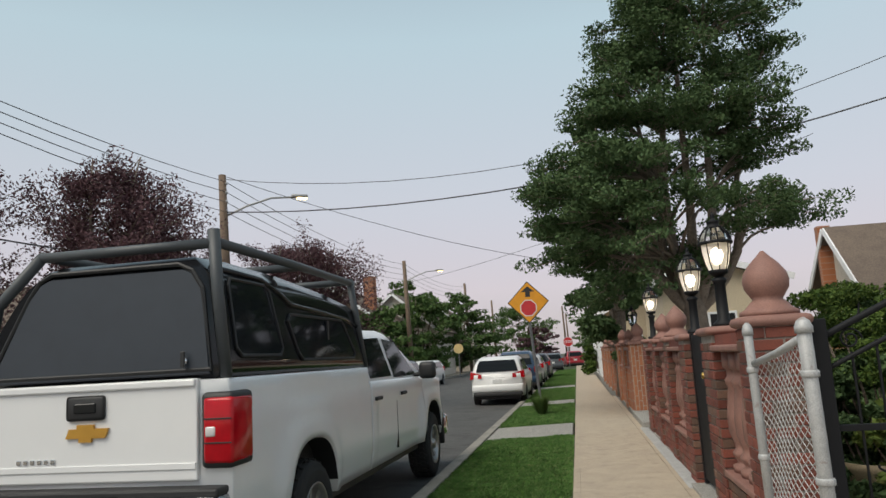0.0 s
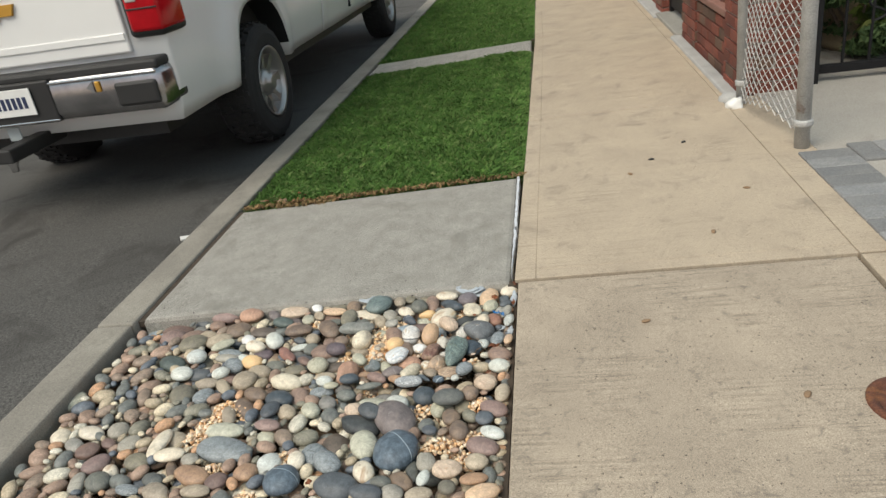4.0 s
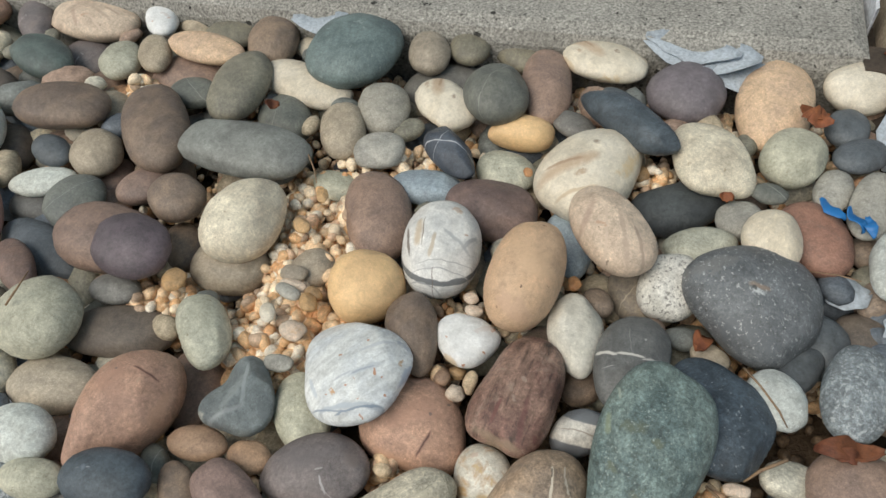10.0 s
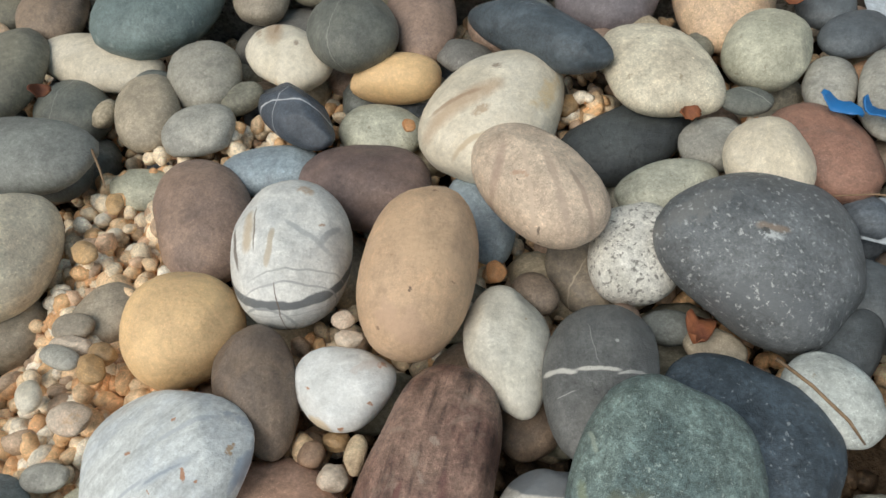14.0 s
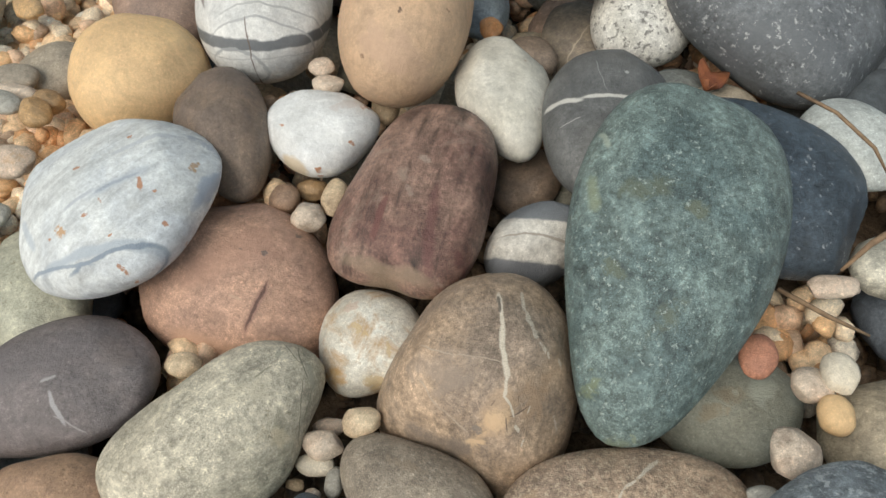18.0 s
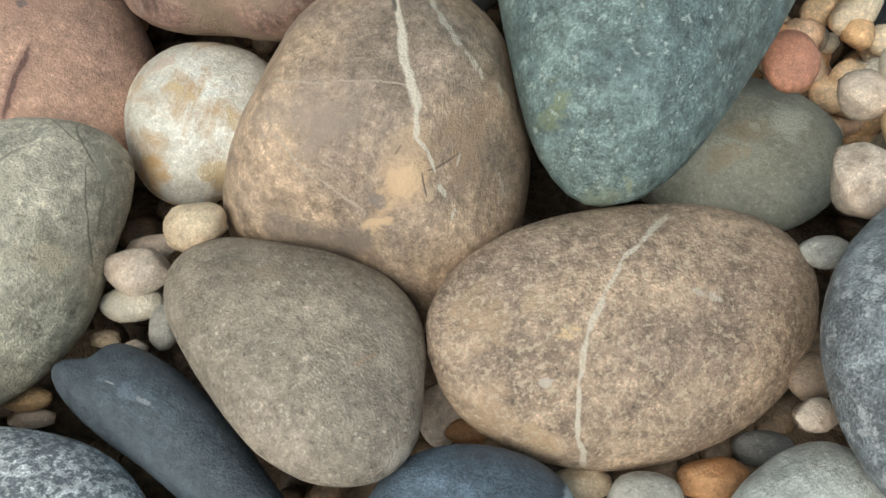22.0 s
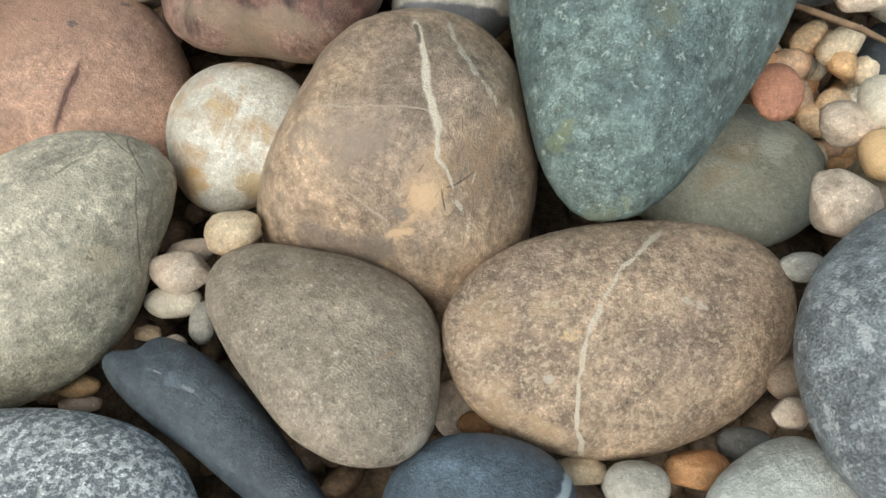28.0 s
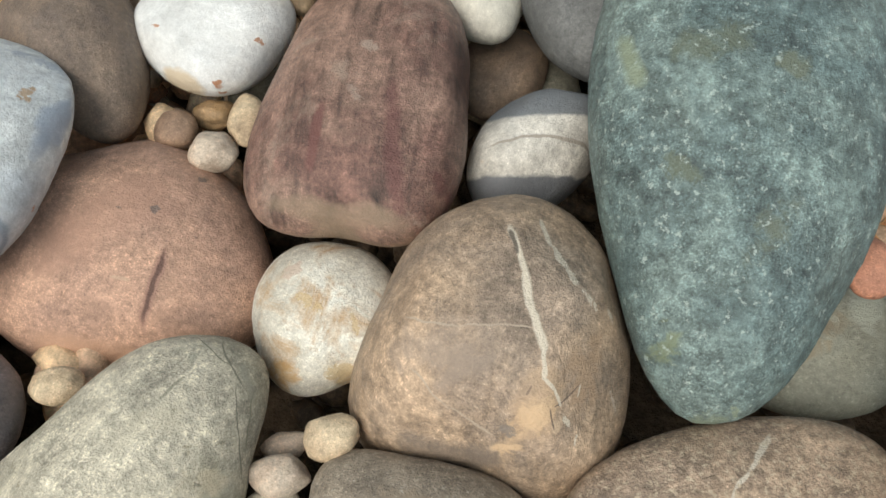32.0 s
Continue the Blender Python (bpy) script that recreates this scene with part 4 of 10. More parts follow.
def cab_half(z):
    return HALF - 0.05 - 0.2 * max(0, (z - 1.36) / 0.58)


cab_secs = []
for y, zt in ((2.66, 1.4), (2.72, 1.72), (2.86, 1.9), (3.1, 1.95), (3.9, 1.965), (4.25, 1.93), (4.6, 1.76), (5.0, 1.52), (5.25, 1.36)):
    zs = [1.34 + (zt - 1.34) * k / 6 for k in range(7)]
    cab_secs.append([(cab_half(z) - (0.06 if k == 6 else 0), y + CAB, z) for k, z in enumerate(zs)] + [(-cab_half(z) + (0.06 if k == 0 else 0), y + CAB, z) for k, z in enumerate(reversed(zs))])
part("cab_roof", loft(cab_secs), WHITE_PAINT, pickup, "white cab roof and pillars", True)


def side_glass(y0, y1, z0, top0, top1, name="window", mat=None, parent=None, half=None, proud=0.006, slope=0.0):
    """A side window plate on the kerb side, its upper edge from top0 to top1."""
    hf = half or cab_half
    bm = bmesh.new()
    ps = [(y0, z0), (y1, z0), (y1 - slope, top1), (y0 + 0.05, top0)]
    front = [bm.verts.new((hf(z) + proud, y, z)) for y, z in ps]
    back = [bm.verts.new((hf(z) - 0.02, y, z)) for y, z in ps]
    bm.faces.new(front)
    for i in range(4):
        bm.faces.new((front[i], front[(i + 1) % 4], back[(i + 1) % 4], back[i]))
    bmesh.ops.recalc_face_normals(bm, faces=bm.faces[:])
    return part(name, bm, mat or TINTED, parent or pickup, "dark tinted glass")


side_glass(3.26, 4.1, 1.42, 1.84, 1.87)
side_glass(4.2, 5.3, 1.40, 1.86, 1.83, slope=0.55)
part("windscreen", loft([[(-0.72, 4.32 + CAB, 1.9), (0.72, 4.32 + CAB, 1.9), (0.72, 4.3 + CAB, 1.86), (-0.72, 4.3 + CAB, 1.86)], [(-0.86, 5.22 + CAB, 1.4), (0.86, 5.22 + CAB, 1.4), (0.86, 5.15 + CAB, 1.38), (-0.86, 5.15 + CAB, 1.38)]]), TINTED, pickup)
for y0, y1 in ((3.08, 4.13), (4.15, 5.38)):
    part("door_gap", box(HALF - 0.05, HALF - 0.018, y1 - 0.004, y1 + 0.004, 0.6, 1.34), BLACK_PLASTIC, pickup)
    part("door_handle", box(HALF - 0.03, HALF + 0.03, y0 + 0.1, y0 + 0.31, 1.19, 1.23, 0.012), BLACK_PLASTIC, pickup, "black door handle")
part("wing_mirror", box(HALF + 0.02, HALF + 0.24, 5.12, 5.26, 1.34, 1.56, 0.05), BLACK_PLASTIC, pickup, "black wing mirror", True)
part("mirror_arm", tube([(HALF - 0.1, 5.2, 1.38), (HALF + 0.08, 5.19, 1.42)], 0.03), BLACK_PLASTIC, pickup)
part("front_bumper", box(-0.96, 0.96, 6.85, 7.1, 0.42, 0.75, 0.06), CHROME, pickup, "chrome front bumper", True)
part("mud_flap", box(HALF - 0.1, HALF + 0.05, 6.46, 6.52, 0.36, 0.8, 0.02), BLACK_PLASTIC, pickup)
part("underbody", box(-0.7, 0.7, 0.25, 6.6, 0.4, 0.7), BLACK_PLASTIC, pickup)
part("wheel_well", box(-0.8, 0.8, REAR - 0.6, REAR + 0.6, 0.5, 1.2), BLACK_PLASTIC, pickup)
part("wheel_well", box(-0.8, 0.8, FRONT - 0.6, FRONT + 0.6, 0.5, 1.2), BLACK_PLASTIC, pickup)
for yy in (REAR, FRONT):
    lin = bmesh.new()
    rows_ = []
    for k in range(25):
        ya = yy - (ARCH - 0.012) + 2 * (ARCH - 0.012) * k / 24
        rows_.append([lin.verts.new((x, ya, arch_low(ya) - 0.012)) for x in (-HALF - 0.03, HALF + 0.03)])
    for r0, r1 in zip(rows_, rows_[1:]):
        lin.faces.new((r0[0], r0[1], r1[1], r1[0]))
    part("arch_liner", lin, BLACK_PLASTIC, pickup, "", True)
part("rocker_panel", box(-HALF + 0.08, HALF - 0.08, REAR + ARCH + 0.05, FRONT - ARCH - 0.05, 0.44, 0.53, 0.01), BLACK_PLASTIC, pickup)
part("axle", tube([(-0.8, REAR, 0.42), (0.8, REAR, 0.42)], 0.06), BLACK_PLASTIC, pickup)
RIM_GREY = plain("worn_alloy", (0.42, 0.41, 0.4), 0.35, 0.8)
for yy in (REAR, FRONT):
    for s in (1, -1):
        wheel(pickup, s * 0.835, yy, 0.425, 0.425, 0.29, s, RIM_GREY)

tailgate = part("tailgate", box(-0.75, 0.75, 0.03, 0.09, 0.93, 1.55, 0.012), WHITE_PAINT, pickup, "white tailgate")
part("crease", box(-0.74, 0.74, 0.022, 0.034, 1.0, 1.04, 0.004), WHITE_PAINT, tailgate)
part("lip", box(-0.74, 0.74, 0.012, 0.04, 1.5, 1.548, 0.01), WHITE_PAINT, tailgate)
part("handle_bezel", box(-0.155, 0.115, 0.008, 0.03, 1.32, 1.475, 0.02), BLACK_PLASTIC, tailgate, "black tailgate handle", True)
part("handle", box(-0.1, 0.06, 0.0, 0.016, 1.365, 1.43, 0.008), CAP_BLACK, tailgate)
badge = bmesh.new()
pts = [(-0.14, -0.03), (-0.045, -0.03), (-0.045, -0.055), (0.045, -0.055), (0.045, -0.03), (0.14, -0.03), (0.165, 0.03), (0.06, 0.03), (0.06, 0.055), (-0.06, 0.055), (-0.06, 0.03), (-0.115, 0.03)]
f0 = [badge.verts.new((x, 0.012, z + 1.24)) for x, z in pts]
f1 = [badge.verts.new((x, 0.034, z + 1.24)) for x, z in pts]
badge.faces.new(f0)
for i in range(len(pts)):
    badge.faces.new((f0[i], f0[(i + 1) % len(pts)], f1[(i + 1) % len(pts)], f1[i]))
part("badge", badge, GOLD_BADGE, tailgate, "gold emblem with a chrome rim").matrix_basis = pose(-0.02, 0, 0)
for k in range(6):
    part("letter_bar", box(-0.52 + 0.05 * k, -0.49 + 0.05 * k, 0.02, 0.032, 1.055, 1.085, 0.003), CHROME, tailgate)
for s in (1, -1):
    x0, x1 = sorted((s * 0.775, s * 0.992))
    lamp_ = part("tail_light", box(x0, x1, 0.02, 0.31, 1.0, 1.46, 0.03), BLACK_PLASTIC, pickup, "red tail light in a black bezel", True)
    x0, x1 = sorted((s * 0.797, s * 1.0))
    part("lens", box(x0, x1, 0.004, 0.292, 1.03, 1.43, 0.025), RED_LENS, lamp_, "", True)
    for zz in (1.155, 1.3):
        part("lens_rib", box(x0 + 0.012, x1 - 0.012, -0.002, 0.1, zz - 0.004, zz + 0.004, 0.002), BLACK_PLASTIC, lamp_)
    xr = sorted((s * 0.815, s * 0.885))
    part("reverse_lens", box(xr[0], xr[1], -0.003, 0.05, 1.19, 1.255, 0.012), CLEAR_LENS, lamp_, "", True)
bumper = part("rear_bumper", box(-0.95, 0.95, -0.1, 0.2, 0.62, 0.86, 0.045), plain("bumper_chrome", (0.36, 0.36, 0.37), 0.22, 1.0, wear=0.25), pickup, "chrome rear bumper with steps", True)
part("top_step", box(-0.94, 0.94, -0.08, 0.22, 0.85, 0.9, 0.015), BLACK_PLASTIC, bumper)
part("plate_recess", box(-0.27, 0.27, -0.108, -0.06, 0.62, 0.86, 0.01), BLACK_PLASTIC, bumper)
for s in (1, -1):
    part("corner_step", box(s * 0.79 - 0.13, s * 0.79 + 0.13, -0.112, -0.04, 0.66, 0.8, 0.02), BLACK_PLASTIC, bumper)
for x0, x1, zz in ((0.27, 0.93, 0.838), (-0.93, -0.27, 0.838), (-0.27, 0.27, 0.632)):
    part("bright_line", box(x0, x1, -0.112, -0.09, zz - 0.006, zz + 0.006, 0.004), CHROME, bumper)
arrow = bmesh.new()
rows_ = [[arrow.verts.new((x, y, z)) for x, z in ((0.5, 0.79), (0.545, 0.755), (0.545, 0.825))] for y in (-0.1, -0.112)]
arrow.faces.new(rows_[1])
for i in range(3):
    arrow.faces.new((rows_[0][i], rows_[0][(i + 1) % 3], rows_[1][(i + 1) % 3], rows_[1][i]))
part("emblem", arrow, CHROME, bumper, "small chrome and gold emblem")
part("emblem", box(0.553, 0.585, -0.112, -0.1, 0.76, 0.82, 0.006), GOLD_BADGE, bumper, "small gold emblem")
plate_on(bumper, 0.0, -0.118, 0.755)
part("hitch", box(-0.05, 0.05, -0.32, 0.2, 0.46, 0.54, 0.01), BLACK_PLASTIC, pickup, "tow hitch")
part("hitch_ball", lathe(((0.02, 0), (0.02, 0.03), (0.032, 0.05), (0.036, 0.07), (0.025, 0.095)), 14, (0, -0.27, 0.4)), CHROME, pickup, "", True)
part("hitch_beam", tube([(-0.5, 0.3, 0.54), (0.5, 0.3, 0.54)], 0.035), BLACK_PLASTIC, pickup)
part("tag", box(-0.16, -0.08, -0.03, -0.02, 0.52, 0.6), plain("grey_tag", (0.5, 0.55, 0.55), 0.5), pickup)
part("exhaust", tube([(0.66, 0.32, 0.5), (0.62, 0.8, 0.52)], 0.04), STEEL_GREY, pickup)


def cap_half(z):
    t = max(0.0, (z - 1.55) / 0.78)
    return 0.92 - 0.12 * t - 0.12 * max(0.0, (t - 0.75) / 0.25) ** 2


def cap_left(z):
    return cap_half(z) - 0.36 * max(0.0, (z - 1.6) / 0.73) ** 1.3


cap_secs = []
for y, zt in ((0.09, 2.3), (0.14, 2.335), (0.6, 2.36), (1.4, 2.33), (2.2, 2.24), (2.75, 2.16), (2.95, 2.12), (3.02, 2.04)):
    zs = [1.55 + (zt - 1.55) * k / 8 for k in range(9)]
    cap_secs.append([(cap_half(z), y, z) for z in zs] + [(-cap_left(z), y, z) for z in reversed(zs)])
cap = part("bed_cap", loft(cap_secs), CAP_BLACK, pickup, "glossy black fibreglass bed cap", True)
rear = bmesh.new()
rs = []
for y in (0.045, 0.09):
    ring = [rear.verts.new((0.03 + x * (1.0 - 0.1 * ((z - 1.57) / 0.72)), y + 0.04 * (z - 1.57), z)) for x, z in ((-0.8, 1.57), (0.8, 1.57), (0.8, 2.12), (0.74, 2.22), (0.66, 2.25), (-0.42, 2.25), (-0.5, 2.22), (-0.58, 2.12))]
    rs.append(ring)
rear.faces.new(rs[0])
for i in range(8):
    rear.faces.new((rs[0][i], rs[0][(i + 1) % 8], rs[1][(i + 1) % 8], rs[1][i]))
bmesh.ops.recalc_face_normals(rear, faces=rear.faces[:])
bmesh.ops.bevel(rear, geom=[e for e in rear.edges if len(e.link_faces) == 2 and abs(e.verts[0].co.y - e.verts[1].co.y) < 0.05], offset=0.008, segments=2, affect="EDGES")
hatch = part("cap_hatch", rear, CAP_GREY, pickup, "dusty dark grey rear hatch of the cap")
seal = [(-0.81, 1.6), (0.81, 1.6), (0.79, 2.12), (0.72, 2.24), (0.62, 2.285), (-0.4, 2.285), (-0.5, 2.24), (-0.58, 2.12), (-0.81, 1.6)]
part("seal", tube([(0.03 + x * (1.0 - 0.09 * ((z - 1.57) / 0.72)), 0.052 + 0.04 * (z - 1.57), z) for x, z in seal], 0.016, 6), BLACK_PLASTIC, hatch)
part("hatch_lock", lathe(((0.02, 0), (0.022, 0.02), (0.012, 0.03)), 12), CHROME, hatch, "chrome T-handle lock", True).matrix_basis = pose(0.66, 0.05, 1.66, 90, 0, 0)
part("hatch_handle", box(0.645, 0.675, 0.005, 0.02, 1.62, 1.72, 0.006), BLACK_PLASTIC, hatch)


def cap_glass(y0, y1, z0, z1, slope0, slope1):
    bm = bmesh.new()
    ps = [(y0, z0 + 0.05), (y0 + 0.06, z0), (y1 - 0.06, z0), (y1, z0 + 0.05), (y1 - slope1, z1 - 0.05), (y1 - slope1 - 0.06, z1), (y0 + slope0 + 0.06, z1), (y0 + slope0, z1 - 0.05)]
    front = [bm.verts.new((cap_half(z) + 0.008, y, z)) for y, z in ps]
    back = [bm.verts.new((cap_half(z) - 0.02, y, z)) for y, z in ps]
    bm.faces.new(front)
    for i in range(8):
        bm.faces.new((front[i], front[(i + 1) % 8], back[(i + 1) % 8], back[i]))
    bmesh.ops.recalc_face_normals(bm, faces=bm.faces[:])
    g = part("cap_window", bm, TINTED, pickup, "tinted cap side window")
    part("window_seal", tube([(cap_half(z) + 0.009, y, z) for y, z in ps + ps[:1]], 0.012, 6), BLACK_PLASTIC, g)


cap_glass(0.26, 1.0, 1.68, 2.2, 0.02, 0.08)
cap_glass(1.3, 2.72, 1.64, 2.0, -0.12, 0.2)
part("window_bar", box(cap_half(1.85) - 0.0, cap_half(1.85) + 0.014, 2.02, 2.06, 1.66, 1.98), BLACK_PLASTIC, pickup)
part("cap_ridge", tube([(cap_half(z) + 0.004, y, z) for y, z in ((0.2, 2.27), (0.9, 2.25), (1.1, 2.16), (1.3, 2.08), (1.8, 2.06), (2.6, 2.02), (2.95, 1.96))], 0.02, 8), CAP_BLACK, pickup, "curved ridge over the cap windows", True)
R = 0.034
for s in (1, -1):
    tx = 0.83 if s > 0 else 0.44
    part("rack_post", tube([(s * 0.9, 0.12, 1.54), (s * (0.85 if s > 0 else 0.78), 0.11, 2.1), (s * tx, 0.1, 2.5 if s > 0 else 2.41)], 0.04, 12), RACK, pickup, "dark grey ladder-rack tube", True)
    part("rack_post", tube([(s * 0.9, 3.06, 1.54), (s * tx, 2.86, 2.44)], R, 12), RACK, pickup, "", True)
    part("rack_rail", tube([(s * tx, 0.1, 2.42), (s * tx, 1.4, 2.42), (s * tx, 2.95, 2.4)], R, 12), RACK, pickup, "", True)
for yy in (0.1, 1.5, 2.86):
    part("rack_cross_bar", tube([(-0.44, yy, 2.41), (0.83, yy, 2.41)], R, 12), RACK, pickup, "", True)


def car(x, y, rz, paint_mat, label, tall=0.0, length=4.5, detail=1, box_back=True):
    """A parked hatchback seen mostly from behind; y is its rear end."""
    c = tagged(empty("car", x, y, -0.16, rz), label, "car", "cars parked along the street")
    hw, ra, fa, ar = 0.88, 0.85, length - 0.9, 0.36

    def low(yy):
        z = 0.3
        for w in (ra, fa):
            if abs(yy - w) < ar:
                z = max(z, 0.33 + math.sqrt(ar * ar - (yy - w) ** 2))
        return z

    def high(yy):
        return 0.98 + tall * 0.5 - 0.16 * max(0, (yy - (length - 1.2)) / 1.2)

    def half(z, yy):
        h = hw - 0.06 * abs(z - 0.62)
        if yy < 0.3:
            h -= 0.12 * (1 - yy / 0.3) ** 2
        if yy > length - 0.5:
            h -= 0.2 * ((yy - length + 0.5) / 0.5) ** 2
        return h
    part("body", body_skin([length * k / 44 for k in range(45)], low, high, half, 7), paint_mat, c, "", True)
    roof = 1.52 + tall
    secs = []
    for yy, zt in ((0.06, 1.0 + tall * 0.5), (0.16, 1.28 + tall * 0.7), (0.42, roof - 0.05), (0.9, roof), (1.8, roof), (2.5, roof - 0.06), (3.1, 1.2 + tall * 0.6), (3.4, 1.0 + tall * 0.4)):
        z0 = 0.94 + tall * 0.4
        zs = [z0 + (zt - z0) * k / 5 for k in range(6)]
        secs.append([(0.84 - 0.3 * (z - z0) - (0.08 if k == 5 else 0), yy, z) for k, z in enumerate(zs)] + [(-0.84 + 0.3 * (z - z0) + (0.08 if k == 0 else 0), yy, z) for k, z in enumerate(reversed(zs))])
    part("roof", loft(secs), paint_mat, c, "", True)
    z0, z1 = 1.06 + tall * 0.5, roof - 0.12
    part("rear_window", loft([[(-w, y0, z), (w, y0, z), (w, y0 + 0.06, z), (-w, y0 + 0.06, z)] for w, y0, z in ((0.68, 0.05, z0), (0.63, 0.125, 1.28 + tall * 0.7), (0.57, 0.25, z1))]), TINTED, c)
    for s in (1, -1):
        bm = bmesh.new()
        ps = [(0.6, z0), (2.9, z0), (2.4, z1), (0.75, z1)]
        bm.faces.new([bm.verts.new((s * (0.86 - 0.3 * (z - 0.94)), yy, z)) for yy, z in ps])
        part("side_window", bm, TINTED, c)
        part("tail_light", loft([[(s * 0.89, 0.06, 0.86), (s * 0.89, 0.36, 0.9), (s * 0.885, 0.36, 1.12), (s * 0.87, 0.06, 1.1)], [(s * 0.5, -0.03, 0.88), (s * 0.5, 0.12, 0.9), (s * 0.5, 0.12, 1.02), (s * 0.5, -0.02, 1.0)]]), RED_LENS, c, "red tail light")
        for yy in (ra, fa):
            wheel(c, s * 0.78, yy, 0.33, 0.33, 0.2, s, STEEL_GREY, False)
    if detail:
        part("bumper_trim", box(-0.8, 0.8, -0.03, 0.3, 0.28, 0.44, 0.05), BLACK_PLASTIC, c, "", True)
        part("bumper", box(-0.84, 0.84, -0.05, 0.25, 0.42, 0.68, 0.07), paint_mat, c, "", True)
        part("underbody", box(-0.7, 0.7, 0.2, length - 0.4, 0.2, 0.5), BLACK_PLASTIC, c)
        part("trim_strip", box(-0.28, 0.28, 0.0, 0.04, 0.87, 0.9, 0.008), CHROME, c)
        part("licence_plate", box(-0.155, 0.155, -0.004, 0.03, 0.69, 0.84, 0.006), PLATE, c, "pale licence plate")
        part("wiper", tube([(0.0, 0.08, z0 + 0.02), (0.3, 0.1, z0 + 0.06)], 0.01, 5), BLACK_PLASTIC, c)
    return c


car(-2.6, 23.4, 0, WHITE_PAINT, "white crossover car seen from behind, parked at the kerb", 0.04)
car(-2.55, 30.0, 0, car_paint("blue_paint", (0.03, 0.06, 0.11)), "dark blue tall SUV parked behind a white car", 0.2)
car(-2.6, 37.0, 0, car_paint("silver_paint", (0.4, 0.4, 0.41)), "silver car parked at the kerb", 0.0)
car(-2.5, 43.5, 0, car_paint("dark_paint", (0.03, 0.03, 0.035)), "dark grey car parked at the kerb", 0.05)
car(-2.0, 60.0, 4, car_paint("graphite_paint", (0.09, 0.1, 0.11)), "grey car far down the street", 0.0)
car(-0.2, 72.0, 6, car_paint("red_paint", (0.3, 0.02, 0.03)), "dark red car far down the street", 0.1)
car(-9.2, 45.5, 180, WHITE_PAINT, "white car parked across the street", 0.0)
car(-9.2, 38.6, 180, car_paint("grey_paint", (0.07, 0.075, 0.08)), "dark grey car parked across the street", 0.05)
car(-9.2, 33.0, 180, car_paint("black_paint", (0.015, 0.015, 0.018)), "black car parked across the street", 0.05)

# ---- trees, lawns, poles, signs, houses ----
def leafy(name, colours, rough=0.75):
    m, n, l, b = shader(name, rough, 0.0, 0.12)
    isl = n.new("ShaderNodeNewGeometry").outputs["Random Per Island"]
    l.new(ramp(n, l, isl, [(k / max(1, len(colours) - 1), c) for k, c in enumerate(colours)]), b.inputs["Base Color"])
    return m


def leaves(name, spots, count, size, material, seed, flat=0.5):
    """Small folded leaves scattered round the spots (x, y, z, radius)."""
    r = np.random.RandomState(seed)
    sp = np.array(spots)
    w = sp[:, 3] ** 2
    pick = r.choice(len(sp), count, p=w / w.sum())
    d = r.normal(size=(count, 3))
    d /= np.linalg.norm(d, axis=1)[:, None]
    p = sp[pick, :3] + d * (sp[pick, 3] * (0.35 + 0.75 * r.rand(count) ** 0.6))[:, None] * np.array([1, 1, flat])
    a = r.normal(size=(count, 3))
    a /= np.linalg.norm(a, axis=1)[:, None]
    b = np.cross(a, r.normal(size=(count, 3)))
    b /= np.linalg.norm(b, axis=1)[:, None]
    s = (size * (0.6 + 0.8 * r.rand(count)))[:, None]
    v = np.stack([p - a * s, p + b * s * 0.45, p + a * s, p - b * s * 0.45], 1).reshape(-1, 3)
    me = bpy.data.meshes.new(name)
    me.vertices.add(count * 4)
    me.vertices.foreach_set("co", v.ravel())
    me.loops.add(count * 4)
    me.loops.foreach_set("vertex_index", np.arange(count * 4))
    me.polygons.add(count)
    me.polygons.foreach_set("loop_start", np.arange(count) * 4)
    me.polygons.foreach_set("loop_total", np.full(count, 4))
    me.update()
    me.materials.append(material)
    return me


BARK = surface("bark", (0.27, 0.215, 0.165), (0.17, 0.135, 0.108), 9.0, 60.0, 0.9, amount=0.4, relief=1.0, depth=0.03)
CEDAR = leafy("cedar_leaves", [(0.05, 0.088, 0.037), (0.066, 0.11, 0.044), (0.086, 0.13, 0.052), (0.058, 0.096, 0.041)])
PLUM = leafy("purple_plum_leaves", [(0.09, 0.045, 0.055), (0.13, 0.07, 0.075), (0.065, 0.038, 0.045), (0.17, 0.1, 0.1)])
SHRUB = leafy("golden_shrub_leaves", [(0.04, 0.075, 0.016), (0.085, 0.125, 0.025), (0.02, 0.042, 0.012)])
GREEN = leafy("street_tree_leaves", [(0.05, 0.09, 0.028), (0.075, 0.13, 0.04), (0.1, 0.15, 0.05)])


